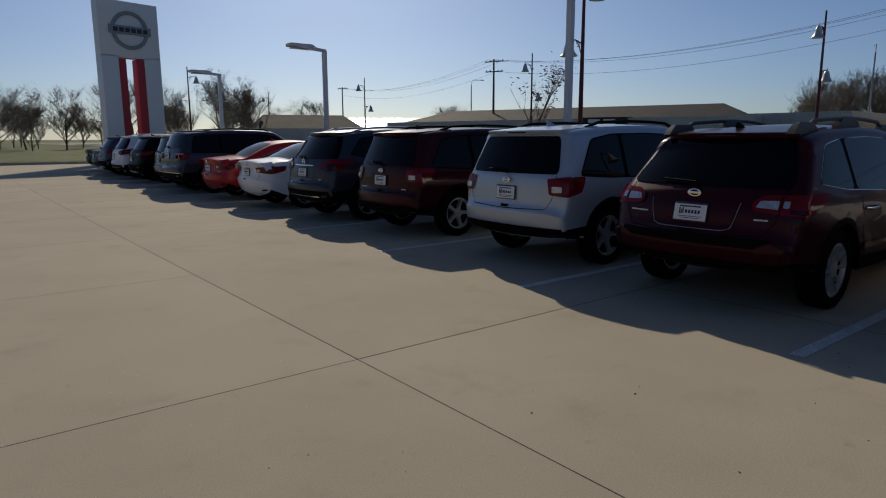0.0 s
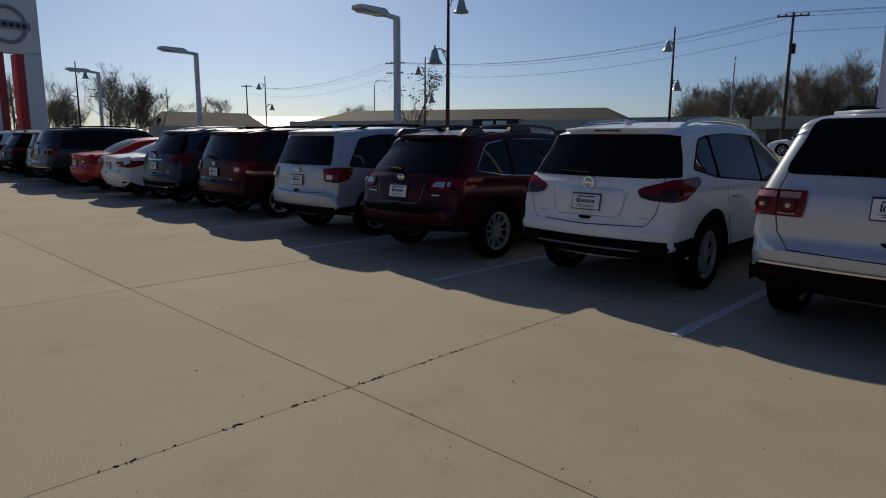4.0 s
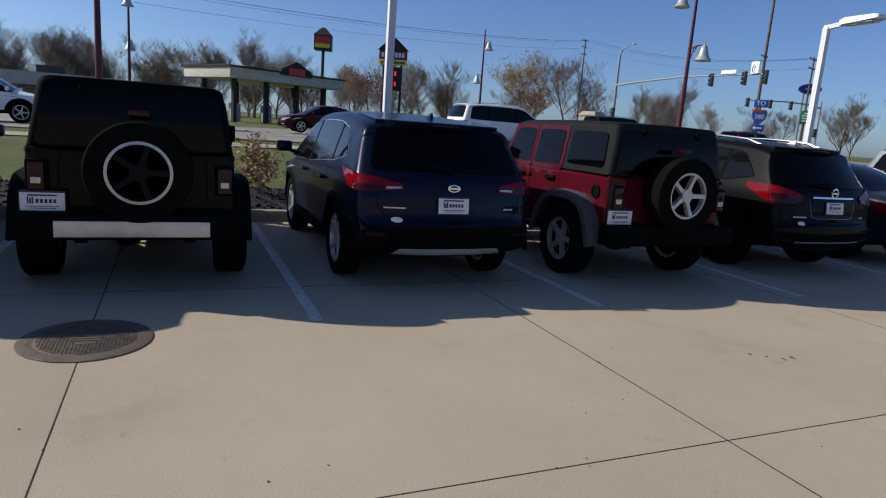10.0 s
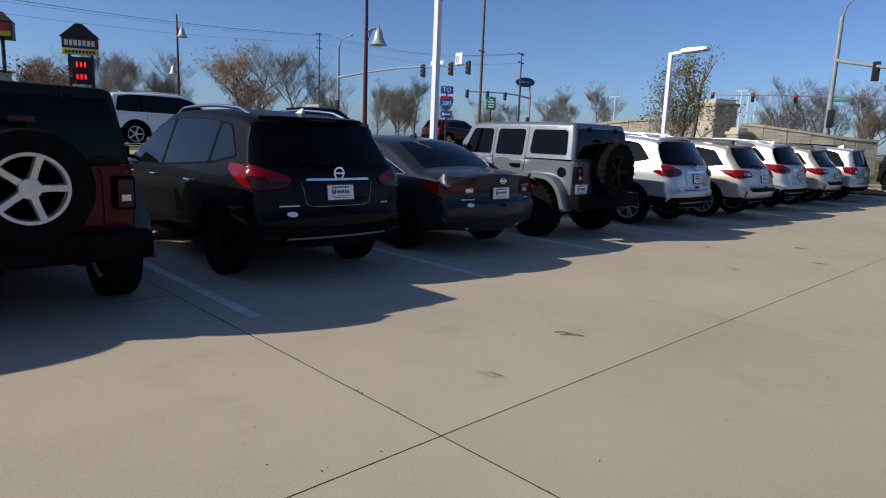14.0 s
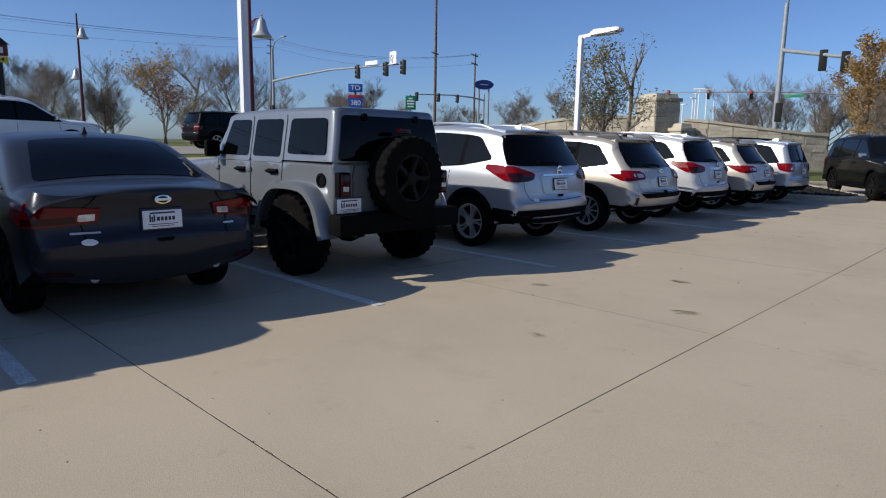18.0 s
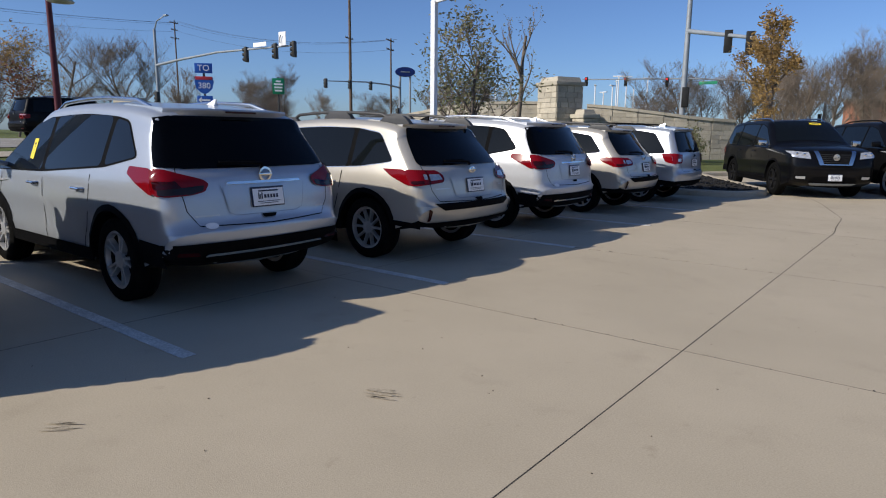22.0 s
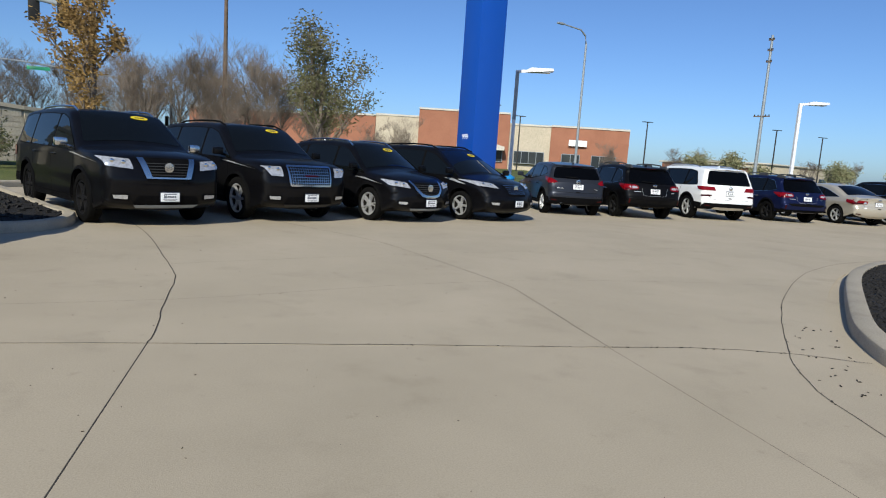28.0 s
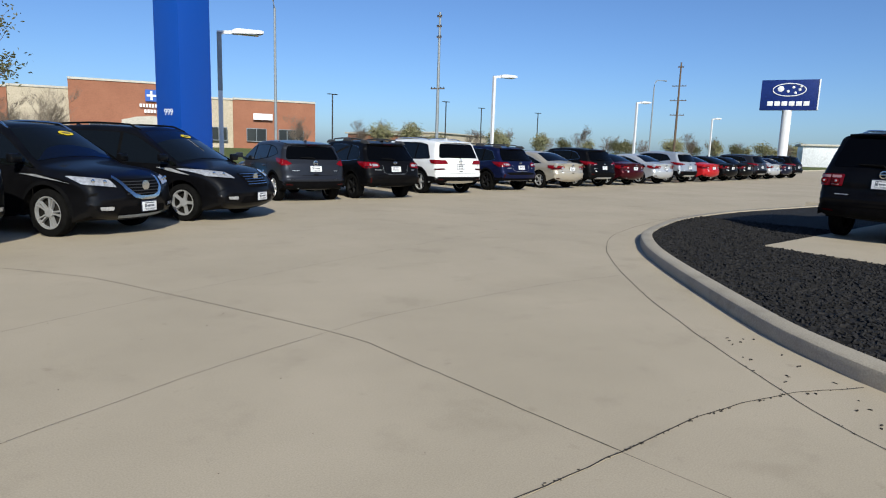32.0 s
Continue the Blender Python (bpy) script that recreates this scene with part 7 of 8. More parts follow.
# clinic
cl = thing("clinic_building", "long red brick and tan clinic building with flat parapets", "building", m=pose(0, 0, 0.35))


def clinic_run(a, b, s0, s1, z, material, out=0.0):
    a, b = Vector(a), Vector(b)
    d = (b - a).normalized()
    n = Vector((d.y, -d.x))
    p, q = a + d * s0 + n * out, a + d * s1 + n * out
    facade(cl, p, q, 0, z, material, 10)
    part("coping", prism(bmesh.new(), [tuple(p + n * 0.15), tuple(q + n * 0.15), tuple(q - n * 0.4), tuple(p - n * 0.4)], z, z + 0.3), M["beige"], cl)


C0, C1 = (16, -148.0), (-56.0, -123.6)
clen = (Vector(C1) - Vector(C0)).length
for s0, s1, z, mt, o in ((0, 22, 7.2, "brick", 0), (22, 33, 7.6, "brick", 0.3), (33, 40.5, 7.8, "stucco", 0.1), (40.5, 56, 9.2, "brick", 0.5), (56, 63, 7.5, "stucco", 0.1), (63, clen, 7.6, "brick", 0.4)):
    clinic_run(C0, C1, s0, s1, z, mt, o)
cd = (Vector(C1) - Vector(C0)).normalized()
cn = Vector((cd.y, -cd.x))
openings(cl, tuple(Vector(C0) + cn * 0.75), tuple(Vector(C1) + cn * 0.75), ((2, 8), (11, 17), (24, 29), (34, 39), (43, 47.5), (50, 55), (57, 62), (65, 68), (70, 74)), 1.2, 3.2, out=0.0)
cm = Vector(C0) + cd * 50.5 + cn * 0.7
part("logo_panel", prism(bmesh.new(), [tuple(cm), tuple(cm + cd * 1.7), tuple(cm + cd * 1.7 + cn * 0.15), tuple(cm + cn * 0.15)], 6.6, 8.3), M["sign_blue"], cl, "blue square logo with white cross")
for dz, w0, w1, hh in ((7.45, 0.2, 1.5, 0.3),):
    part("logo_cross", prism(bmesh.new(), [tuple(cm + cd * w0 + cn * 0.2), tuple(cm + cd * w1 + cn * 0.2), tuple(cm + cd * w1 + cn * 0.26), tuple(cm + cd * w0 + cn * 0.26)], dz - 0.15, dz + 0.15), M["white"], cl)
    part("logo_cross", prism(bmesh.new(), [tuple(cm + cd * 0.7 + cn * 0.2), tuple(cm + cd * 1.0 + cn * 0.2), tuple(cm + cd * 1.0 + cn * 0.26), tuple(cm + cd * 0.7 + cn * 0.26)], 6.8, 8.1), M["white"], cl)
for row, n in ((5.7, 9), (4.9, 6)):
    for k in range(n):
        p = cm + cd * (-0.8 + 0.42 * k + (0.6 if n == 6 else 0)) + cn * 0.1
        part("letter_block", prism(bmesh.new(), [tuple(p), tuple(p + cd * 0.3), tuple(p + cd * 0.3 + cn * 0.1), tuple(p + cn * 0.1)], row, row + 0.5), M["white"], cl)
pc = cm + cd * 0.8
part("entrance_canopy", rings(bmesh.new(), [[tuple(pc + cd * x + cn * y) + (z,) for x, z in ((-4, 3.1), (4, 3.1), (4, 3.7), (2, 4.2), (0, 4.4), (-2, 4.2), (-4, 3.7))] for y in (0.0, 2.5)]), M["beige"], cl)
part("wall_sign", prism(bmesh.new(), [tuple(Vector(C0) + cd * 66 + cn * 0.9), tuple(Vector(C0) + cd * 69 + cn * 0.9), tuple(Vector(C0) + cd * 69 + cn * 1.0), tuple(Vector(C0) + cd * 66 + cn * 1.0)], 4.6, 5.6), M["white"], cl)
# low far buildings beyond the lot
for x, y, w, d, h, mt, lab in ((-108, -150, 34, 14, 4.4, "stucco", "low tan building far behind the lot"), (-82, -136, 22, 8, 3.4, "brick", "low brick building far behind the lot"), (-118, -66, 7, 6, 3.4, "roofwhite", "small white shed with a low roof")):
    t = thing("far_building", lab, "building", m=pose(x, y, 0.2, 0, 0, 25))
    part("wall", boxm((0, 0, h / 2), (w, d, h), 0.03), M[mt], t)
    part("roof", boxm((0, 0, h + 0.15), (w + 0.8, d + 0.8, 0.3), 0.03), M["beige"], t)
    for k in range(4):
        part("window", boxm((-w / 2 + (k + 0.5) * w / 4, d / 2 + 0.02, 1.6), (w / 8, 0.1, 1.3), 0.02), M["window"], t)

# strip mall across the road
ml = thing("strip_mall", "long low tan strip mall with a flat fascia and dark shopfronts", "building", m=pose(0, 0, 0.6))
MA, MB = (69.0, 20.5), (71.6, -3.0)
facade(ml, MA, MB, 0, 2.5, "stucco", 12)
facade(ml, (MA[0] - 1.4, MA[1]), (MB[0] - 1.4, MB[1]), 2.0, 3.2, "beige", 13.4, "fascia")
openings(ml, MA, MB, ((1, 3.5), (5, 8), (9.5, 13), (15, 18.5), (20, 23)), 0.3, 1.9, out=0.05)
part("wall_sign", boxm((68.7, 9.3, 2.6), (0.1, 1.6, 0.6), 0.02), M["sign_yellow"], ml)
for k in range(7):
    part("letter_block", boxm((69.66 + 0.108 * k * 0.55, 1.2 - 0.55 * k, 2.6), (0.1, 0.4, 0.55), 0.02), M["white"], ml)
part("roof_unit", boxm((75.0, 3.5, 3.6), (1.8, 2.4, 0.9), 0.04), M["darkmetal"], ml)
ml2 = thing("strip_mall", "low beige shop building with a wide flat roof edge", "building", m=pose(0, 0, 0.6))
facade(ml2, (66.0, 50), (68.3, 24.0), 0, 2.6, "stucco", 12)
facade(ml2, (64.6, 50), (66.9, 24.0), 2.1, 3.3, "beige", 14, "fascia")
openings(ml2, (66.0, 50), (68.3, 24.0), ((2, 5), (8, 12), (15, 19), (21, 25)), 0.3, 1.9)

# brown roofed hall
hl = thing("roofed_hall", "long low hall with a brown metal gable roof and stone front", "building", m=pose(0, 0, 0.3))
H0, H1 = Vector((53.6, 72.1)), Vector((67.9, 32.5))
hd = (H1 - H0).normalized()
hn = Vector((hd.y, -hd.x))
facade(hl, tuple(H1 - hn * -9), tuple(H0 - hn * -9), 0, 3.2, "beige", -18)


def ridge_roof(t, p, q, half, z0, z1, hip, material):
    d = (q - p).normalized()
    n = Vector((d.y, -d.x))
    v = [(*(p + n * half), z0), (*(q + n * half), z0), (*(q - n * half), z0), (*(p - n * half), z0), (*(p + d * hip), z1), (*(q - d * hip), z1)]
    bm = bmesh.new()
    vs = [bm.verts.new(c) for c in v]
    for f in ((0, 1, 5, 4), (2, 3, 4, 5), (1, 2, 5), (3, 0, 4), (3, 2, 1, 0)):
        bm.faces.new([vs[i] for i in f])
    return part("roof", bm, M[material], t, "", 10)


for sg in (1,):
    ridge_roof(hl, H0, H1, 9.0, 2.7, 4.8, 4.0, "roofbrown")
gp = H0 + hd * 27.9 + hn * 9.3
facade(hl, tuple(gp + hd * 2.6), tuple(gp - hd * 2.6), 0, 3.3, "roofbrown", -2, "entrance_front")
for k in (-0.8, 0.8):
    c = gp + hn * 0.12 + hd * k
    sign = part("hall_sign", boxm((0, 0, 0), (0.2, 1.2, 0.7), 0.02), M["white"], hl)
    sign.matrix_basis = pose(c.x, c.y, 2.75, 0, 0, math.degrees(math.atan2(hn.y, hn.x)))
wh = thing("white_hall", "far white metal roofed shed", "building", m=pose(0, 0, 0.3))
W0, W1 = Vector((55.0, 96.0)), Vector((68.0, 84.0))
facade(wh, tuple(W1), tuple(W0), 0, 2.6, "beige", 8)
ridge_roof(wh, W0, W1, 7, 2.5, 4.6, 0.2, "roofwhite")
dh = thing("dark_house", "far dark roofed house among trees", "building", m=pose(0, 0, 0.2))
D0, D1 = Vector((38.0, 96.0)), Vector((54.0, 92.0))
facade(dh, tuple(D1), tuple(D0), 0, 2.8, "beige", 8)
ridge_roof(dh, D0, D1, 6, 2.7, 5.0, 2, "roofbrown")

# fuel canopy
fc = thing("fuel_canopy", "fuel station canopy with cream fascia on brown columns", "canopy", m=pose(64.0, -15.8, 0.6, 0, 0, 28))
part("roof_slab", boxm((0, 0, 4.2), (7.5, 12.5, 0.9), 0.03), M["beige"], fc)
part("roof_top", boxm((0, 0, 4.72), (7.9, 12.9, 0.14), 0.02), M["roofbrown"], fc)
part("gable", rings(bmesh.new(), [[(x, -2.2, 4.5), (x, 1.2, 4.5), (x, 1.2, 5.0), (x, -0.5, 5.8), (x, -2.2, 5.0)] for x in (-3.95, -3.2)]), M["roofbrown"], fc)
part("gable_sign", boxm((-3.98, -0.5, 4.85), (0.06, 1.8, 0.6), 0.02), M["sign_red"], fc)
for x in (-2.4, 2.4):
    for y in (-5, -1.7, 1.7, 5):
        part("column", beam(bmesh.new(), (x, y, 0), (x, y, 3.8), 0.35, 0.35), M["roofbrown"], fc)
for y in (-3.4, 0, 3.4):
    part("fuel_pump", boxm((0, y, 0.9), (0.6, 0.9, 1.6), 0.05), M["galv"], fc)

# ---- stone wall with a square pillar ----
def stone_wall(name, label, line, tops, base, thick=0.45, seed=1):
    """Coursed stone along a line, with a smooth coping."""
    rnd = random.Random(seed)
    t = thing(name, label, "wall", kind="structure")
    core, caps = bmesh.new(), bmesh.new()
    for (a, b), (za, zb) in zip(zip(line, line[1:]), zip(tops, tops[1:])):
        a, b = Vector(a), Vector(b)
        d = (b - a).normalized()
        n = Vector((-d.y, d.x))
        L = (b - a).length
        c0, c1 = a + n * (thick / 2 - 0.02), a - n * (thick / 2 - 0.02)
        e0, e1 = b + n * (thick / 2 - 0.02), b - n * (thick / 2 - 0.02)
        loop = [[(*c0, base), (*c1, base), (*c1, za), (*c0, za)], [(*e0, base), (*e1, base), (*e1, zb), (*e0, zb)]]
        rings(core, loop)
        rings(caps, [[(*(p + n * (thick / 2 + 0.06)), z), (*(p - n * (thick / 2 + 0.06)), z), (*(p - n * (thick / 2 + 0.05)), z + 0.14), (*(p + n * (thick / 2 + 0.05)), z + 0.14)] for p, z in ((a, za), (b, zb))])
        z = base
        while z < max(za, zb) - 0.05:
            h = rnd.choice((0.2, 0.24, 0.28))
            s = rnd.uniform(-0.3, 0)
            while s < L:
                w = rnd.uniform(0.45, 0.85)
                s0, s1 = max(0, s) + 0.008, min(L, s + w) - 0.008
                top = min(z + h - 0.012, za + (zb - za) * (s0 + s1) / 2 / L)
                if s1 - s0 > 0.1 and top - z > 0.06:
                    o = thick / 2 + rnd.uniform(-0.005, 0.02)
                    bm = bmesh.new()
                    p, q = a + d * s0, a + d * s1
                    rings(bm, [[(*(p + n * o), z), (*(p - n * o), z), (*(p - n * o), top), (*(p + n * o), top)], [(*(q + n * o), z), (*(q - n * o), z), (*(q - n * o), top), (*(q + n * o), top)]])
                    part("stone", bm, M["stone"], t, "", 0)
                s += w
            z += h
    part("core", core, M["mortar"], t)
    part("coping", caps, M["stone"], t)
    return t


def stone_pillar(x, y, w, z0, z1, rz, label, seed):
    rnd = random.Random(seed)
    t = thing("stone_pillar", label, "pillar", m=pose(x, y, z0, 0, 0, rz))
    H = z1 - z0
    part("core", boxm((0, 0, H / 2 - 0.2), (w - 0.06, w - 0.06, H - 0.4)), M["mortar"], t)
    z = 0.0
    while z < H - 0.55:
        h = min(rnd.choice((0.22, 0.27, 0.32)), H - 0.45 - z)
        for ax in range(4):
            s = -w / 2
            while s < w / 2 - 0.02:
                l = min(rnd.uniform(0.35, 0.7), w / 2 - s)
                bm = bmesh.new()
                box(bm, (s + l / 2, w / 2 - 0.04 + rnd.uniform(0, 0.025), z + h / 2), (l - 0.015, 0.12, h - 0.015), 0.008, Matrix.Rotation(ax * math.pi / 2, 4, "Z"))
                part("stone", bm, M["stone"], t, "", 0)
                s += l
        z += h
    part("mid_band", boxm((0, 0, H * 0.42), (w + 0.16, w + 0.16, 0.16), 0.02), M["stone"], t)
    part("cap", boxm((0, 0, H - 0.33), (w + 0.2, w + 0.2, 0.2), 0.03), M["stone"], t)
    part("cap_top", lathe(bmesh.new(), [((w - 0.1) * 0.707, H - 0.25), ((w - 0.25) * 0.707, H), (0, H)], 4, Matrix.Rotation(radians(45), 4, "Z")), M["stone"], t)
    return t


def arcline(p0, p1, k, n=8):
    a, b = Vector(p0), Vector(p1)
    nn = Vector((-(b - a).y, (b - a).x)).normalized()
    return [tuple(a + (b - a) * i / n + nn * k * 4 * (i / n) * (1 - i / n)) for i in range(n + 1)]


stone_wall("stone_wall", "curved pale limestone wall with a smooth coping", arcline((15.5, -50.5), (9.6, -54.8), -0.5, 6), [2.85, 2.75, 2.6, 2.45, 2.3, 2.2, 2.15], 0.3, seed=2)
stone_wall("stone_wall", "curved pale limestone wall with a smooth coping", arcline((18.0, -49.9), (25.0, -47.1), 0.5, 6), [3.0, 3.02, 2.98, 2.88, 2.72, 2.5, 2.3], 0.4, seed=3)
stone_pillar(16.79, -50.0, 1.6, 0.4, 4.3, -25, "square limestone pillar with a stepped cap on the wall", 4)
stone_pillar(15.3, -49.9, 0.85, 0.4, 2.7, -25, "low limestone pier beside the tall pillar", 6)
stone_pillar(54.5, -46.5, 1.8, 0.8, 4.1, 20, "square limestone pillar across the road", 5)
stone_wall("stone_wall", "low pale stone wall across the road", arcline((55.5, -47.0), (66, -49), 0.4, 4), [2.6, 2.7, 2.5, 2.2, 1.8], 0.6, seed=7)

# unseen wall opposite the long row, added for fill light and reflections on the cars
flat_poly("wall_west", [(-26, -20), (-25.6, -20), (-25.6, 60), (-26, 60)], 6.5, textured("pale_fill_wall", (0.46, 0.45, 0.43), (0.40, 0.39, 0.37), 0.5, 0.6), "unseen plain pale grey wall added to fill and shape light on the car rears", 6.6, "wall")


# ---- trees ----
def grow(seed, height, spread, levels=4, first=0.25, lean=0.0, twigs=True, kids=(5, 4, 4, 3), ratio=0.62, r0=None, upright=0.35, rmin=0.006):
    """Branches of a tree as bars: lists of points and radii, and the ends of the twigs."""
    rnd = random.Random(seed)
    bars, tips = [], []

    def limb(p, d, length, r, lev):
        pts, rad = [p], [r]
        q, dd = p.copy(), d.copy()
        n = 5 if lev == 0 else 3
        for k in range(n):
            dd = (dd + Vector((rnd.gauss(0, 0.10), rnd.gauss(0, 0.10), upright * 0.12 * lev))).normalized()
            q = q + dd * length / n
            pts.append(q)
            rad.append(r * (1 - 0.62 * (k + 1) / n))
        bars.append((pts, rad, lev))
        if lev >= levels:
            tips.append((q, dd))
            return
        for i in range(kids[min(lev, len(kids) - 1)] + (rnd.random() < 0.4)):
            t = rnd.uniform(first if lev == 0 else 0.25, 1.0)
            k = min(int(t * n), n - 1)
            a = pts[k].lerp(pts[k + 1], t * n - k)
            ang = rnd.uniform(0, math.tau)
            side = Vector((math.cos(ang), math.sin(ang), 0)) * spread
            nd = (dd * 0.55 + side + Vector((0, 0, upright))).normalized()
            limb(a, nd, length * ratio * rnd.uniform(0.7, 1.15) * (1.15 - 0.5 * t if lev == 0 else 1), max(rmin, rad[k] * 0.55), lev + 1)

    limb(Vector((0, 0, -0.1)), Vector((lean, 0, 1)).normalized(), height * 0.72, r0 or height * 0.018, 0)
    return bars, tips, rnd


def bars_mesh(name, bars, material, keep):
    verts, faces = [], []
    for pts, rad, lev in bars:
        if not keep(lev):
            continue
        n = 7 if lev == 0 else 4 if lev < 3 else 3
        for i, p in enumerate(pts):
            d = (pts[min(i + 1, len(pts) - 1)] - pts[max(i - 1, 0)]).normalized()
            a = d.orthogonal().normalized()
            b = d.cross(a)
            for k in range(n):
                w = math.tau * k / n
                verts.append((p + rad[i] * (math.cos(w) * a + math.sin(w) * b))[:])
        s = len(verts) - n * len(pts)
        for i in range(len(pts) - 1):
            for k in range(n):
                j = (k + 1) % n
                faces.append((s + i * n + k, s + i * n + j, s + (i + 1) * n + j, s + (i + 1) * n + k))
    me = bpy.data.meshes.new(name)
    me.from_pydata(verts, [], faces)
    me.polygons.foreach_set("use_smooth", [True] * len(faces))
    me.materials.append(material)
    return me


def leaves_mesh(name, tips, rnd, per, size, scatter, material):
    verts, faces = [], []
    for q, d in tips:
        for k in range(per):
            c = q + Vector((rnd.gauss(0, scatter), rnd.gauss(0, scatter), rnd.gauss(0, scatter)))
            s = size * rnd.uniform(0.6, 1.3)
            u = Vector((rnd.gauss(0, 1), rnd.gauss(0, 1), rnd.gauss(0, 0.6))).normalized()
            v = u.orthogonal().normalized()
            b = len(verts)
            verts += [(c - u * s)[:], (c + v * s * 0.45)[:], (c + u * s)[:], (c - v * s * 0.45)[:]]
            faces.append((b, b + 1, b + 2, b + 3))
    me = bpy.data.meshes.new(name)
    me.from_pydata(verts, [], faces)
    me.materials.append(material)
    return me


def tree(name, label, m, seed, height, spread, levels=4, leaf=None, per=3, size=0.06, scatter=0.12, group="", kids=(5, 4, 4, 3), category="tree", **kw):
    bars, tips, rnd = grow(seed, height, spread, levels, kids=kids, **kw)
    t = thing(name, label, category, group, m)
    a = new("trunk", bars_mesh("trunk", bars, M["bark"], lambda l: l < 2))
    a.parent = t
    b = new("crown", bars_mesh("crown", bars, M["twig"], lambda l: l >= 2))
    b.parent = t
    if leaf:
        c = new("leaves", leaves_mesh("leaves", tips, rnd, per, size, scatter, M[leaf]))
        c.parent = b
    return t


def on(x, y, rz=0, s=1.0):
    return pose(x, y, rise(x, y) if (x > 9.9 or y < -60) else 0.1, 0, 0, rz) @ Matrix.Scale(s, 4)


tree("young_tree", "young tree with thinning olive-green leaves", on(11.3, -34.5), 11, 4.7, 0.75, 4, "leaf_green", 4, 0.055, 0.2, kids=(9, 5, 4, 3), first=0.2, ratio=0.52)
tree("young_tree", "slim bare sapling with a few last leaves", on(14.4, -41.7), 12, 7.0, 0.55, 4, "leaf_green", 1, 0.05, 0.1, kids=(6, 3, 2, 2), ratio=0.45)
tree("young_tree", "upright young oak with golden brown leaves", pose(6.75, -48.5, 0.14), 13, 7.5, 0.48, 4, "leaf_gold", 7, 0.075, 0.13, kids=(10, 5, 3, 3), first=0.15, ratio=0.38)
tree("young_tree", "young tree with mixed green and russet leaves", pose(-0.6, -53.0, 0.14), 14, 7.2, 0.7, 4, "leaf_green", 8, 0.075, 0.22, kids=(13, 5, 3, 3), first=0.12, ratio=0.45)
tree("bush", "small shrub with yellowing leaves beside the wall", on(10.4, -50.5), 15, 1.6, 0.9, 3, "leaf_green", 8, 0.07, 0.15, kids=(9, 5, 4), first=0.05, category="shrub")
tree("bush", "wide thicket tree with golden tips", on(55.5, -39.0), 16, 7.0, 1.0, 4, "leaf_gold", 2, 0.10, 0.22, kids=(9, 6, 5, 4), first=0.08, ratio=0.62)
tree("bare_tree", "bare brown thicket tree beside the golden one", on(64, -45), 17, 9.5, 1.0, 4, kids=(8, 6, 5, 4), first=0.1)
tree("young_tree", "small roadside tree keeping dark withered leaves", on(58, -24.5), 18, 5.2, 0.7, 3, "leaf_red", 3, 0.12, 0.25, kids=(8, 5, 4))
tree("young_tree", "small roadside tree keeping dark withered leaves", on(50, -36.5), 19, 4.6, 0.7, 3, "leaf_red", 3, 0.1, 0.22, kids=(8, 5, 4))
tree("young_tree", "thin bare street tree with russet leaves", on(24, 23.5), 20, 4.5, 0.6, 3, "leaf_red", 3, 0.1, 0.2, kids=(7, 4, 3))
tree("shrub", "dry brown ornamental shrub in the mulch bed", on(11.3, -9.2), 21, 1.1, 1.0, 3, "leaf_gold", 2, 0.04, 0.1, kids=(14, 6, 4), first=0.02, category="shrub", r0=0.012)
tree("shrub", "dry brown ornamental shrub in the mulch bed", on(11.4, -3.6), 22, 1.0, 1.0, 3, "leaf_gold", 2, 0.04, 0.1, kids=(14, 6, 4), first=0.02, category="shrub", r0=0.012)
tree("shrub", "dry brown ornamental shrub in the mulch bed", on(11.3, -18.6), 23, 1.1, 1.0, 3, "leaf_red", 2, 0.04, 0.1, kids=(14, 6, 4), first=0.02, category="shrub", r0=0.012)
tree("young_tree", "low tree with thin leaves near the dealer pylon", on(20, 58), 24, 5.5, 0.9, 4, "leaf_green", 2, 0.1, 0.25, kids=(8, 5, 4, 3))
tree("young_tree", "thin tree with last leaves near the dealer pylon", on(8.5, 92), 25, 6.5, 0.9, 4, "leaf_green", 1, 0.12, 0.3, kids=(9, 5, 4, 3))

bare = [tree("bare_tree", "bare leafless grey-brown tree in a far row", on(112, -20 + 14 * k, 0), 30 + k, 10.5, 0.95, 4, kids=(11, 7, 6, 6), group="far bare trees", first=0.07, rmin=0.012, r0=0.17, upright=0.42, ratio=0.62) for k in range(3)]
rt = random.Random(77)
spots = []
spots += [(96, 33, 0.7), (93, 28, 0.78), (99, 26, 1.0), (105, 24, 0.98), (101, 18, 1.06), (107, 16, 0.92), (103, 12, 0.87), (119, 7, 1.05), (119, 2, 0.79), (114, -7, 0.96), (109, -12, 1.0), (114, -20, 1.15), (108, -23, 0.95), (93, -32, 0.76), (86, -38, 0.81), (94, -47, 0.94)]
spots += [(92, 37, 0.63), (93, 34, 0.73), (99, 32, 0.93), (101, 39, 0.85), (102, 22, 1.03), (103, 15, 0.95), (114, 7, 0.93), (97, -39, 0.94), (71, -54, 0.96), (83, -123, 0.99), (76, -128, 1.06)]
for k in range(40):
    spots.append((rt.uniform(104, 128), 52 - k * 2.7 + rt.uniform(-1.5, 1.5), rt.uniform(0.6, 0.95)))
for k in range(12):
    spots.append((rt.uniform(75, 110), -62 - k * 6 + rt.uniform(-2, 2), rt.uniform(0.6, 0.95)))
for k in range(12):
    spots.append((-45 + k * 12 + rt.uniform(-3, 3), rt.uniform(105, 150), rt.uniform(0.7, 1.0)))
for k in range(9):
    spots.append((9 + k * 2.6 + rt.uniform(-1, 1), rt.uniform(-106, -92), rt.uniform(0.55, 0.85)))
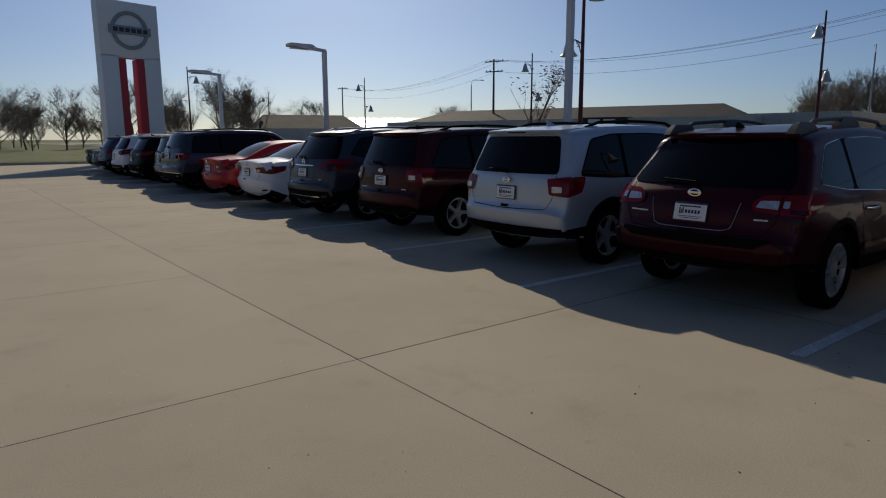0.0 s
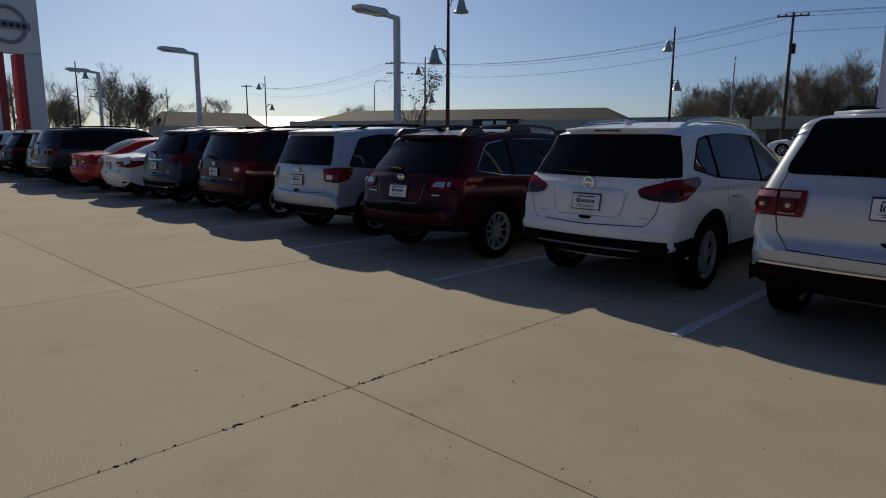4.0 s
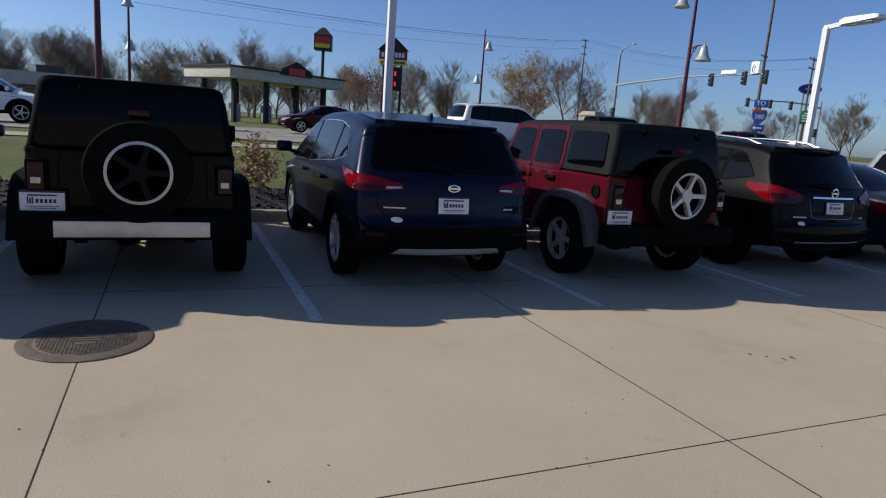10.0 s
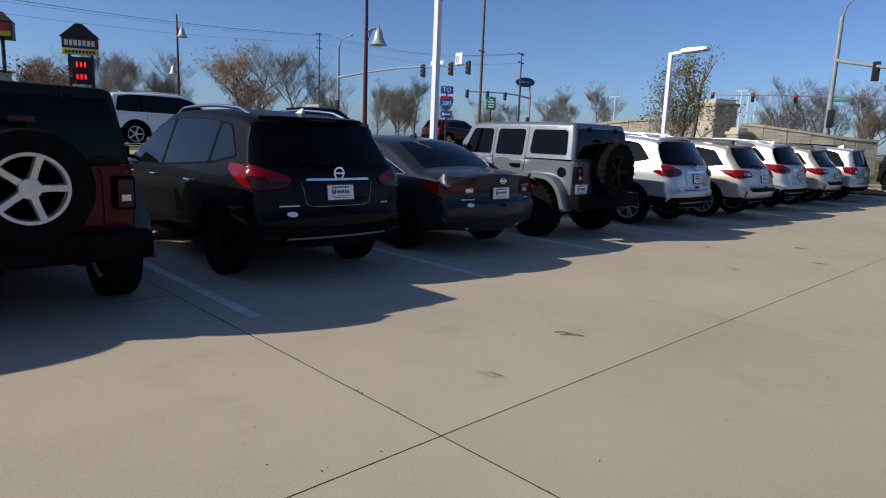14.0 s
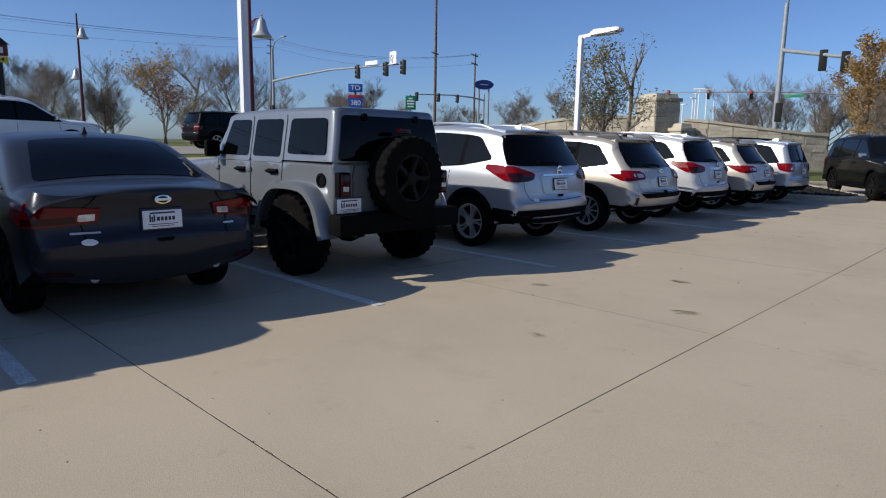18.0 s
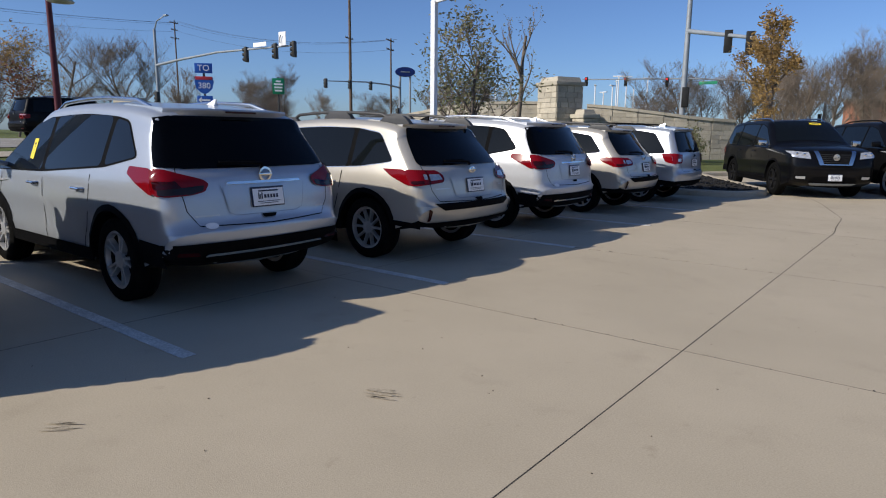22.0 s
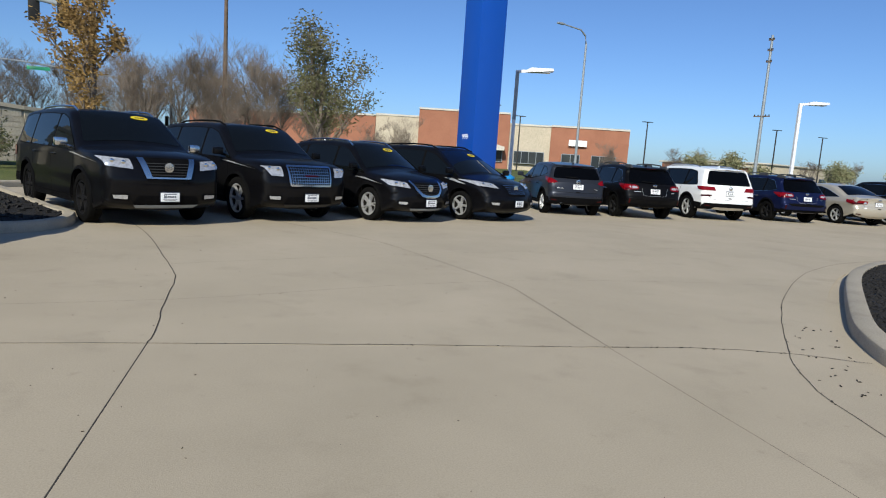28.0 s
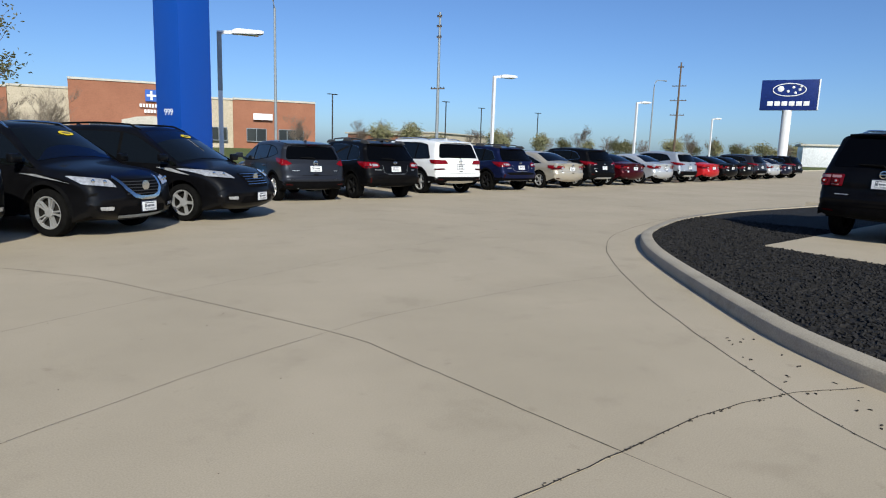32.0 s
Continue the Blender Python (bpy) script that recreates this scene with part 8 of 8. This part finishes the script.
for k in range(16):
    spots.append((-70 - k * 9, -128 + k * 3.2 + rt.uniform(-4, 4), rt.uniform(0.35, 0.6)))
for k in range(20):
    spots.append((-6 + k * 2.3 + rt.uniform(-1, 1), rt.uniform(82, 125), rt.uniform(0.45, 0.8)))
for x, y, s in ((9.5, -86, 0.8), (6.5, -90, 0.75), (3.5, -87, 0.85), (0.5, -91, 0.8), (-2.2, -88, 0.7), (12.5, -88, 0.8), (8, -95, 0.9), (2, -96, 0.9), (-9.8, -86, 0.42)):
    spots.append((x, y, s))
for x, y, s in ((-12, -120, 0.5), (-47, -113, 0.45), (-66, -118, 0.45), (-3, -112, 0.55), (5, -75, 0.4)):
    spots.append((x, y, s))
for x, y, s in spots:
    copy_thing(bare[rt.randrange(3)], on(x, y, rt.uniform(0, 360), s))
woods = []
for seed in range(2):
    bars, tips, rnd = grow(60 + seed, 5.5, 1.1, 3, kids=(9, 6, 5), first=0.05)
    woods.append((bars_mesh("far_woods", bars, M["twig"], lambda l: True), leaves_mesh("far_woods", tips, rnd, 6, 0.22, 0.5, M["leaf_green"])))
for k in range(26):
    a = radians(-158 - k * 2.2)
    x, y = -20 + 150 * math.cos(a) * (1 + 0.1 * rt.random()), -60 + 95 * math.sin(a)
    me = woods[k % 2]
    t = thing("hedge_tree", "low rounded evergreen tree in a far hedge", "tree", "far hedge", pose(-60 - k * 7 + rt.uniform(-2, 2), -112 + k * 1.0 + rt.uniform(-3, 3), 0.2, 0, 0, rt.uniform(0, 360)) @ Matrix.Scale(rt.uniform(0.55, 0.9), 4))
    a = new("trunk", me[0])
    a.parent = t
    a = new("crown", me[1])
    a.parent = t

# ---- vehicles in the lot ----
PAINT = {
    "maroon": paint("maroon_paint", (0.042, 0.0025, 0.006), 0.3, 0.25),
    "darkmaroon": paint("dark_maroon_paint", (0.055, 0.006, 0.011), 0.4, 0.25),
    "iceblue": paint("ice_silver_paint", (0.44, 0.50, 0.56), 0.5),
    "white": paint("white_paint", (0.80, 0.81, 0.82)),
    "silver": paint("silver_paint", (0.53, 0.555, 0.59), 0.6),
    "brightsilver": paint("bright_silver_paint", (0.43, 0.46, 0.50), 0.7),
    "gunmetal": paint("gunmetal_paint", (0.026, 0.029, 0.038), 0.5, 0.25),
    "grey": paint("grey_paint", (0.11, 0.115, 0.13), 0.55),
    "slate": paint("slate_paint", (0.045, 0.055, 0.075), 0.5, 0.25),
    "black": paint("black_paint", (0.002, 0.002, 0.0026), 0, 0.14),
    # sunlit copy of the black above: its stronger sheen is set by the coat
    "sunlit_black": paint("sunlit_black_paint", (0.002, 0.002, 0.0027), 0, 0.3),
    "darkblue": paint("dark_blue_paint", (0.003, 0.006, 0.022), 0.25, 0.25),
    "navy": paint("navy_paint", (0.005, 0.009, 0.04), 0.3, 0.25),
    "red": paint("red_paint", (0.42, 0.012, 0.016)),
    "steel": paint("steel_grey_paint", (0.19, 0.21, 0.235), 0.6),
    "deepred": paint("deep_red_paint", (0.075, 0.004, 0.011), 0.1, 0.2),
    "champagne": paint("champagne_paint", (0.50, 0.465, 0.405), 0.6),
    "pearl": paint("pearl_paint", (0.50, 0.51, 0.53), 0.35),
    "beige": paint("beige_paint", (0.46, 0.42, 0.35), 0.5),
}
LONG = "cars of the long row"


def row(spec, color, x, y, label, turn=0.0, **kw):
    kw.setdefault("group", LONG)
    return place_car(spec, PAINT[color], pose(x, y, 0, 0, 0, turn), label, **kw)


def window_paper(car, spec, u, z, w, h, mk, label):
    """A sheet stuck on a window of the car's left side."""
    sh = TEMPL[spec[0]][0]
    bm = sh.pane([(u, z), (u + w, z + 0.01), (u + w, z + h), (u, z + h)], left(sh), off=0.010, r=0.004, step=(0.1, 0.05))
    part("window_paper", bm, M[mk], car, label)
    tb = sh.pane([(u + 0.03, z + h * 0.7), (u + w - 0.03, z + h * 0.7), (u + w - 0.03, z + h * 0.8), (u + 0.03, z + h * 0.8)], left(sh), off=0.012, r=0, step=(0.1, 0.05))
    for k in (0.3, 0.45, 0.58):
        sh.pane([(u + 0.03, z + h * k), (u + w - 0.05, z + h * k), (u + w - 0.05, z + h * (k + 0.04)), (u + 0.03, z + h * (k + 0.04))], left(sh), off=0.012, r=0, step=(0.1, 0.05), bm=tb)
    part("print_bar", tb, M["ink"], car)


# long row, from the pylon end to the corner
row(SEDAN_A, "black", 5.6, 35.4, "black sedan parked near the pylon", spokes=5)
row(SEDAN_A, "gunmetal", 5.35, 32.5, "dark grey sedan parked nose to the kerb", spokes=5)
row(CROSSOVER_B, "slate", 5.15, 30.0, "dark crossover parked nose to the kerb", spokes=5)
row(CROSSOVER, "white", 5.15, 27.3, "white crossover in the far end of the row", spokes=5)
row(CROSSOVER_B, "black", 5.15, 24.5, "black crossover parked nose to the kerb", spokes=5)
row(UPRIGHT, "grey", 5.3, 21.6, "small grey crossover parked nose to the kerb", spokes=5)
row(FAMILY, "slate", 4.95, 19.3, "large dark blue-grey suv with roof rails", spokes=5)
row(SEDAN_A, "red", 5.15, 16.45, "bright red sedan parked nose to the kerb", spokes=5)
row(SEDAN_A, "white", 5.15, 13.9, "white sedan parked nose to the kerb", spokes=5)
row(CROSSOVER, "slate", 5.17, 11.2, "slate grey crossover with slanted tail lamps", spokes=5)
row(UPRIGHT, "maroon", 5.266, 8.65, "dark red crossover with black and silver wheels", spokes=5)
row(UPRIGHT, "iceblue", 5.18, 5.733, "pale blue-silver crossover with black roof rails", spokes=5)
row(ESTATE, "maroon", 5.003, 3.218, "dark red station wagon with heavy roof rails", spokes=10)
row(CROSSOVER, "white", 5.236, 0.655, "white crossover with a black lower bumper", spokes=5, twin=True)
row(FAMILY, "silver", 4.885, -1.963, "large silver suv with square tail lamps", spokes=6)
row(CROSSOVER, "gunmetal", 5.197, -4.80, "gunmetal crossover with a chrome tailgate strip", spokes=5, twin=True)
offroader(PAINT["black"], pose(5.30, -7.455, 0), "black boxy off-road suv with a spare wheel and metal bumper face", M["plastic"], M["plastic"], "dark", False, False, "alloy", True, LONG)
row(CROSSOVER_B, "darkblue", 5.06, -10.16, "dark blue crossover with a silver skid plate", spokes=5)
offroader(PAINT["deepred"], pose(4.90, -12.72, 0), "red boxy off-road suv with a dark grey hardtop", textured("hardtop_grey", (0.012, 0.013, 0.014), (0.018, 0.019, 0.02), 4, 0.6, spec=0.05), textured("flare_grey", (0.07, 0.073, 0.077), (0.055, 0.057, 0.06), 5, 0.6), "bright", False, False, "plastic", False, LONG)
row(CROSSOVER, "black", 5.13, -15.457, "black crossover with a chrome tailgate strip", spokes=5, dark=True, twin=True)
c1_ = row(SEDAN_A, "gunmetal", 5.275, -18.03, "dark grey sedan with wide red tail lamps", spokes=5, dark=True)
offroader(PAINT["steel"], pose(5.20, -20.58, 0), "silver boxy off-road suv on large black tyres", PAINT["steel"], PAINT["steel"], "dark", True, True, "plastic", False, LONG)
c2_ = row(CROSSOVER, "brightsilver", 5.197, -23.477, "bright silver crossover with silver roof rails", spokes=5, twin=True)
row(ESTATE, "champagne", 4.998, -26.243, "champagne station wagon with black roof rails", spokes=10)
c3_ = row(CROSSOVER, "pearl", 5.253, -29.231, "pearl white crossover with a paper on its side window", spokes=5, twin=True)
row(ESTATE, "champagne", 5.189, -32.071, "champagne station wagon parked near the corner", spokes=10)
row(UPRIGHT, "brightsilver", 5.15, -34.75, "silver crossover in the last stall before the island", spokes=5)

window_paper(c1_, SEDAN_A, 1.95, 1.02, 0.20, 0.22, "mintpaper", "pale green paper inside the rear side window")
window_paper(c2_, CROSSOVER, 2.62, 1.15, 0.09, 0.20, "yellow", "yellow paper inside the front side window")
window_paper(c3_, CROSSOVER, 1.55, 1.18, 0.20, 0.24, "mintpaper", "pale green paper inside the rear side window")

# angled row facing the lane
ANG = "cars facing the lane"


def facing(spec, color, fr, fl, label, **kw):
    """Places a car by its two front wheels on the ground."""
    L, wb = spec[3], spec[7][1]
    a, b = Vector(fr), Vector(fl)
    mid = (a + b) / 2
    d = Vector((-0.526, 0.850))
    o = mid - d * wb
    return place_car(spec, PAINT[color], pose(o.x, o.y, 0, 0, 0, math.degrees(math.atan2(d.y, d.x))), label, group=ANG, front=True, sticker=True, **kw)


facing(BIGSUV, "sunlit_black", (4.2, -38.13), (2.63, -38.96), "large black suv with a chrome grille and yellow sticker", spokes=6, dark=True)
facing(BIGSUV2, "sunlit_black", (1.85, -39.5), (0.28, -40.33), "large black suv with a mesh grille and yellow sticker", spokes=6)
facing(CROSSOVER, "sunlit_black", (-0.80, -40.25), (-2.25, -41.02), "black crossover with a chrome vee grille and yellow sticker", spokes=5, twin=True)
facing(VANSPEC, "sunlit_black", (-3.2, -41.3), (-4.65, -42.07), "black minivan with a barred chrome grille and yellow sticker", spokes=5)

# far row seen from behind
FARROW = "cars of the far row"


def away(spec, color, x, y, label, turn=-94.0, **kw):
    u = spec[7][0]
    d = Vector((math.cos(radians(turn)), math.sin(radians(turn))))
    o = Vector((x, y)) - d * u
    return place_car(spec, PAINT[color], pose(o.x, o.y, 0, 0, 0, turn), label, group=FARROW, **kw)


away(HATCH, "gunmetal", -7.5, -44.3, "dark grey hatchback with hooked red lamps", -97, spokes=5)
away(ESTATE, "black", -9.9, -44.25, "black station wagon with roof rails", spokes=5, dark=True)
away(FAMILY_B, "white", -13.2, -45.1, "large white suv with a chrome bumper trim", spokes=5)
away(ESTATE, "navy", -16.7, -45.5, "navy blue station wagon", spokes=5, dark=True)
away(SEDAN_A, "beige", -20.0, -45.7, "beige sedan with rounded tail", spokes=5)
away(CROSSOVER_B, "black", -22.7, -45.9, "black crossover in the far row", spokes=5)
away(SEDAN_A, "maroon", -25.6, -46.2, "dark red sedan in the far row", spokes=5)
away(SEDAN_A, "silver", -28.8, -46.4, "silver sedan in the far row", spokes=5)
away(CROSSOVER_B, "brightsilver", -31.9, -46.6, "silver crossover in the far row", spokes=5)
away(SEDAN_A, "red", -35.0, -46.8, "red sedan in the far row", spokes=5)
for i, (sp_, c) in enumerate(((SEDAN_A, "black"), (SEDAN_A, "black"), (CROSSOVER_B, "gunmetal"), (SEDAN_A, "silver"), (SEDAN_A, "darkblue"), (CROSSOVER_B, "black"))):
    away(sp_, c, -38.0 - 2.8 * i, -47.0 - 0.18 * i, {"black": "black", "gunmetal": "dark grey", "silver": "silver", "darkblue": "blue"}[c] + " car at the far end of the row", spokes=5)
place_car(BIGSUV, PAINT["black"], pose(-11.05, -32.16, 0.115, 0, 0, 177), "black suv on the raised display stall in the mulch", spokes=5, dark=True)

# traffic on the road
def traffic(spec, color, x, y, turn, label, **kw):
    z = rise(max(24, x), y) + 0.03
    return place_car(spec, PAINT[color], pose(x, y, z, 0, 0, turn), label, group="cars on the road", badge_plate=False, **kw)


traffic(CROSSOVER_B, "white", 27.4, 0.9, -90, "white suv on the near road lane", spokes=5)
traffic(BIGSUV, "white", 25.4, -18.7, -90, "white suv on the near road lane", spokes=5)
traffic(CROSSOVER_B, "white", 34.2, -9.5, 90, "white suv on the far road lane", spokes=5)
traffic(SEDAN_A, "maroon", 34.2, -17.5, 90, "dark red sedan on the far road lane", spokes=5)
traffic(BIGSUV, "black", 32.5, -30.5, -90, "black suv waiting at the junction", spokes=5)
traffic(CROSSOVER_B, "darkmaroon", 30.5, -39.5, -90, "dark red suv waiting at the junction", spokes=5)
traffic(SEDAN_A, "white", 41.0, 5.5, 90, "white sedan on the far road lane", spokes=5)

# bin by the blue pillar
bn = thing("bin", "bright blue plastic bin beside the pillar", "bin", m=pose(-6.35, -46.9, 0.0))
part("tub", lathe(bmesh.new(), [(0.22, 0), (0.28, 0.8), (0.3, 0.82), (0.3, 0.9), (0.0, 0.9)], 16), M["plasticblue"], bn)
part("lid", lathe(bmesh.new(), [(0.32, 0.9), (0.32, 0.96), (0.15, 1.06), (0.0, 1.08)], 16), M["plasticblue"], bn)

# ---- marks on the slabs ----
M["scuff"] = textured("worn_scuff", (0.375, 0.318, 0.235), (0.42, 0.357, 0.263), 20, 0.9, fine=90, fine_amount=0.3, space="World")
rs = random.Random(5)
for x, y, turn, size in ((3.07, -22.6, 20, 0.30), (2.99, -19.84, -10, 0.22), (4.0, -21.3, 40, 0.20), (2.48, -21.34, 25, 0.28), (2.44, -14.73, 5, 0.22), (0.6, -28.6, 60, 0.24)):
    st = thing("scuff_mark", "faint curved grey-brown scuff mark worn into the concrete", "stain", "scuff marks", pose(x, y, 0.0045, 0, 0, turn), "stuff")
    sb = bmesh.new()
    for k in range(9):
        v, u0, u1 = rs.uniform(-0.22, 0.22) * size, rs.uniform(-0.5, -0.1) * size, rs.uniform(0.05, 0.5) * size
        wd = rs.uniform(0.004, 0.012)
        line = [(u0 + (u1 - u0) * i / 6, v + 0.9 / size * 0.16 * (u0 + (u1 - u0) * i / 6) ** 2) for i in range(7)]
        up = [sb.verts.new((p[0], p[1] + wd * math.sin(math.pi * (i + 0.3) / 6.6) + rs.uniform(0, 0.003), 0.0005 * (k % 3))) for i, p in enumerate(line)]
        dn = [sb.verts.new((p[0], p[1] - wd * math.sin(math.pi * (i + 0.3) / 6.6) - rs.uniform(0, 0.003), 0.0005 * (k % 3))) for i, p in enumerate(line)]
        for i in range(6):
            sb.faces.new((dn[i], dn[i + 1], up[i + 1], up[i]))
    part("streak", sb, M["scuff"], st)

# ---- concrete slabs of the lot ----
JX = [-11.94, -8.45, -4.96, -1.47, 2.02, 5.50, 9.28]
JY = [35.5, 32.0, 28.4, 24.9, 21.4, 17.8, 14.4, 10.9, 7.4, 3.85, 0.24, -3.36, -7.205, -10.526, -13.91, -17.41, -20.87, -24.43, -27.62, -31.25, -33.9, -36.3, -39.8, -43.3]
rp = random.Random(21)


def south(x, y):
    """The last cross joint runs aslant."""
    return float(np.interp(x, [-1.47, 2.02, 5.5], [-30.91, -31.15, -31.25])) if -31.3 < y < -31.2 else y


for x0, x1 in zip(JX, JX[1:]):
    for y1, y0 in zip(JY, JY[1:]):
        if y1 < -31.2 and x0 < 5.4:
            continue
        cs_ = [(x0, y0), (x1, y0), (x0, y1), (x1, y1)]
        if not all(inside(px - 0.02 if px > 9 else px, py_, LOT) for px, py_ in cs_):
            continue
        if any(inside(px, py_, isl_in + [(-21, -22), (-3.4, -22)]) for px, py_ in cs_ + [((x0 + x1) / 2, (y0 + y1) / 2)]):
            continue
        g, c = 0.004, 0.001
        v = []
        dz = rp.uniform(-0.0015, 0.0015)
        for z, k in ((-0.007, 0.0), (-c * 0.6 + dz, 0.0), (dz, c)):
            v += [(x0 + g + k, south(x0, y0) + g + k, z), (x1 - g - k, south(x1, y0) + g + k, z), (x1 - g - k, y1 - g - k, z), (x0 + g + k, y1 - g - k, z)]
        f = [(8, 9, 10, 11)]
        for b in (0, 4):
            f += [(b + i, b + (i + 1) % 4, b + 4 + (i + 1) % 4, b + 4 + i) for i in range(4)]
        me = bpy.data.meshes.new("slab")
        me.from_pydata(v, [], f)
        me.materials.append(M["concrete"])
        ob = new("slab", me)
        ob.parent = pavement
jb = bmesh.new()
for x in JX:
    y_end = JY[-5] if x < 5.4 else JY[-3]
    box(jb, (x, (JY[0] + y_end) / 2, -0.0026), (0.0085, JY[0] - y_end, 0.004))
for y in JY:
    if y > -31.2:
        x_w = -1.47 if y < -20 else -11.94
        box(jb, ((x_w + 9.28) / 2, y, -0.0026), (9.28 - x_w, 0.0085, 0.004))
tagged(part("joint_seal", jb, M["joint"], pavement), "dark dirt in the slab joints")
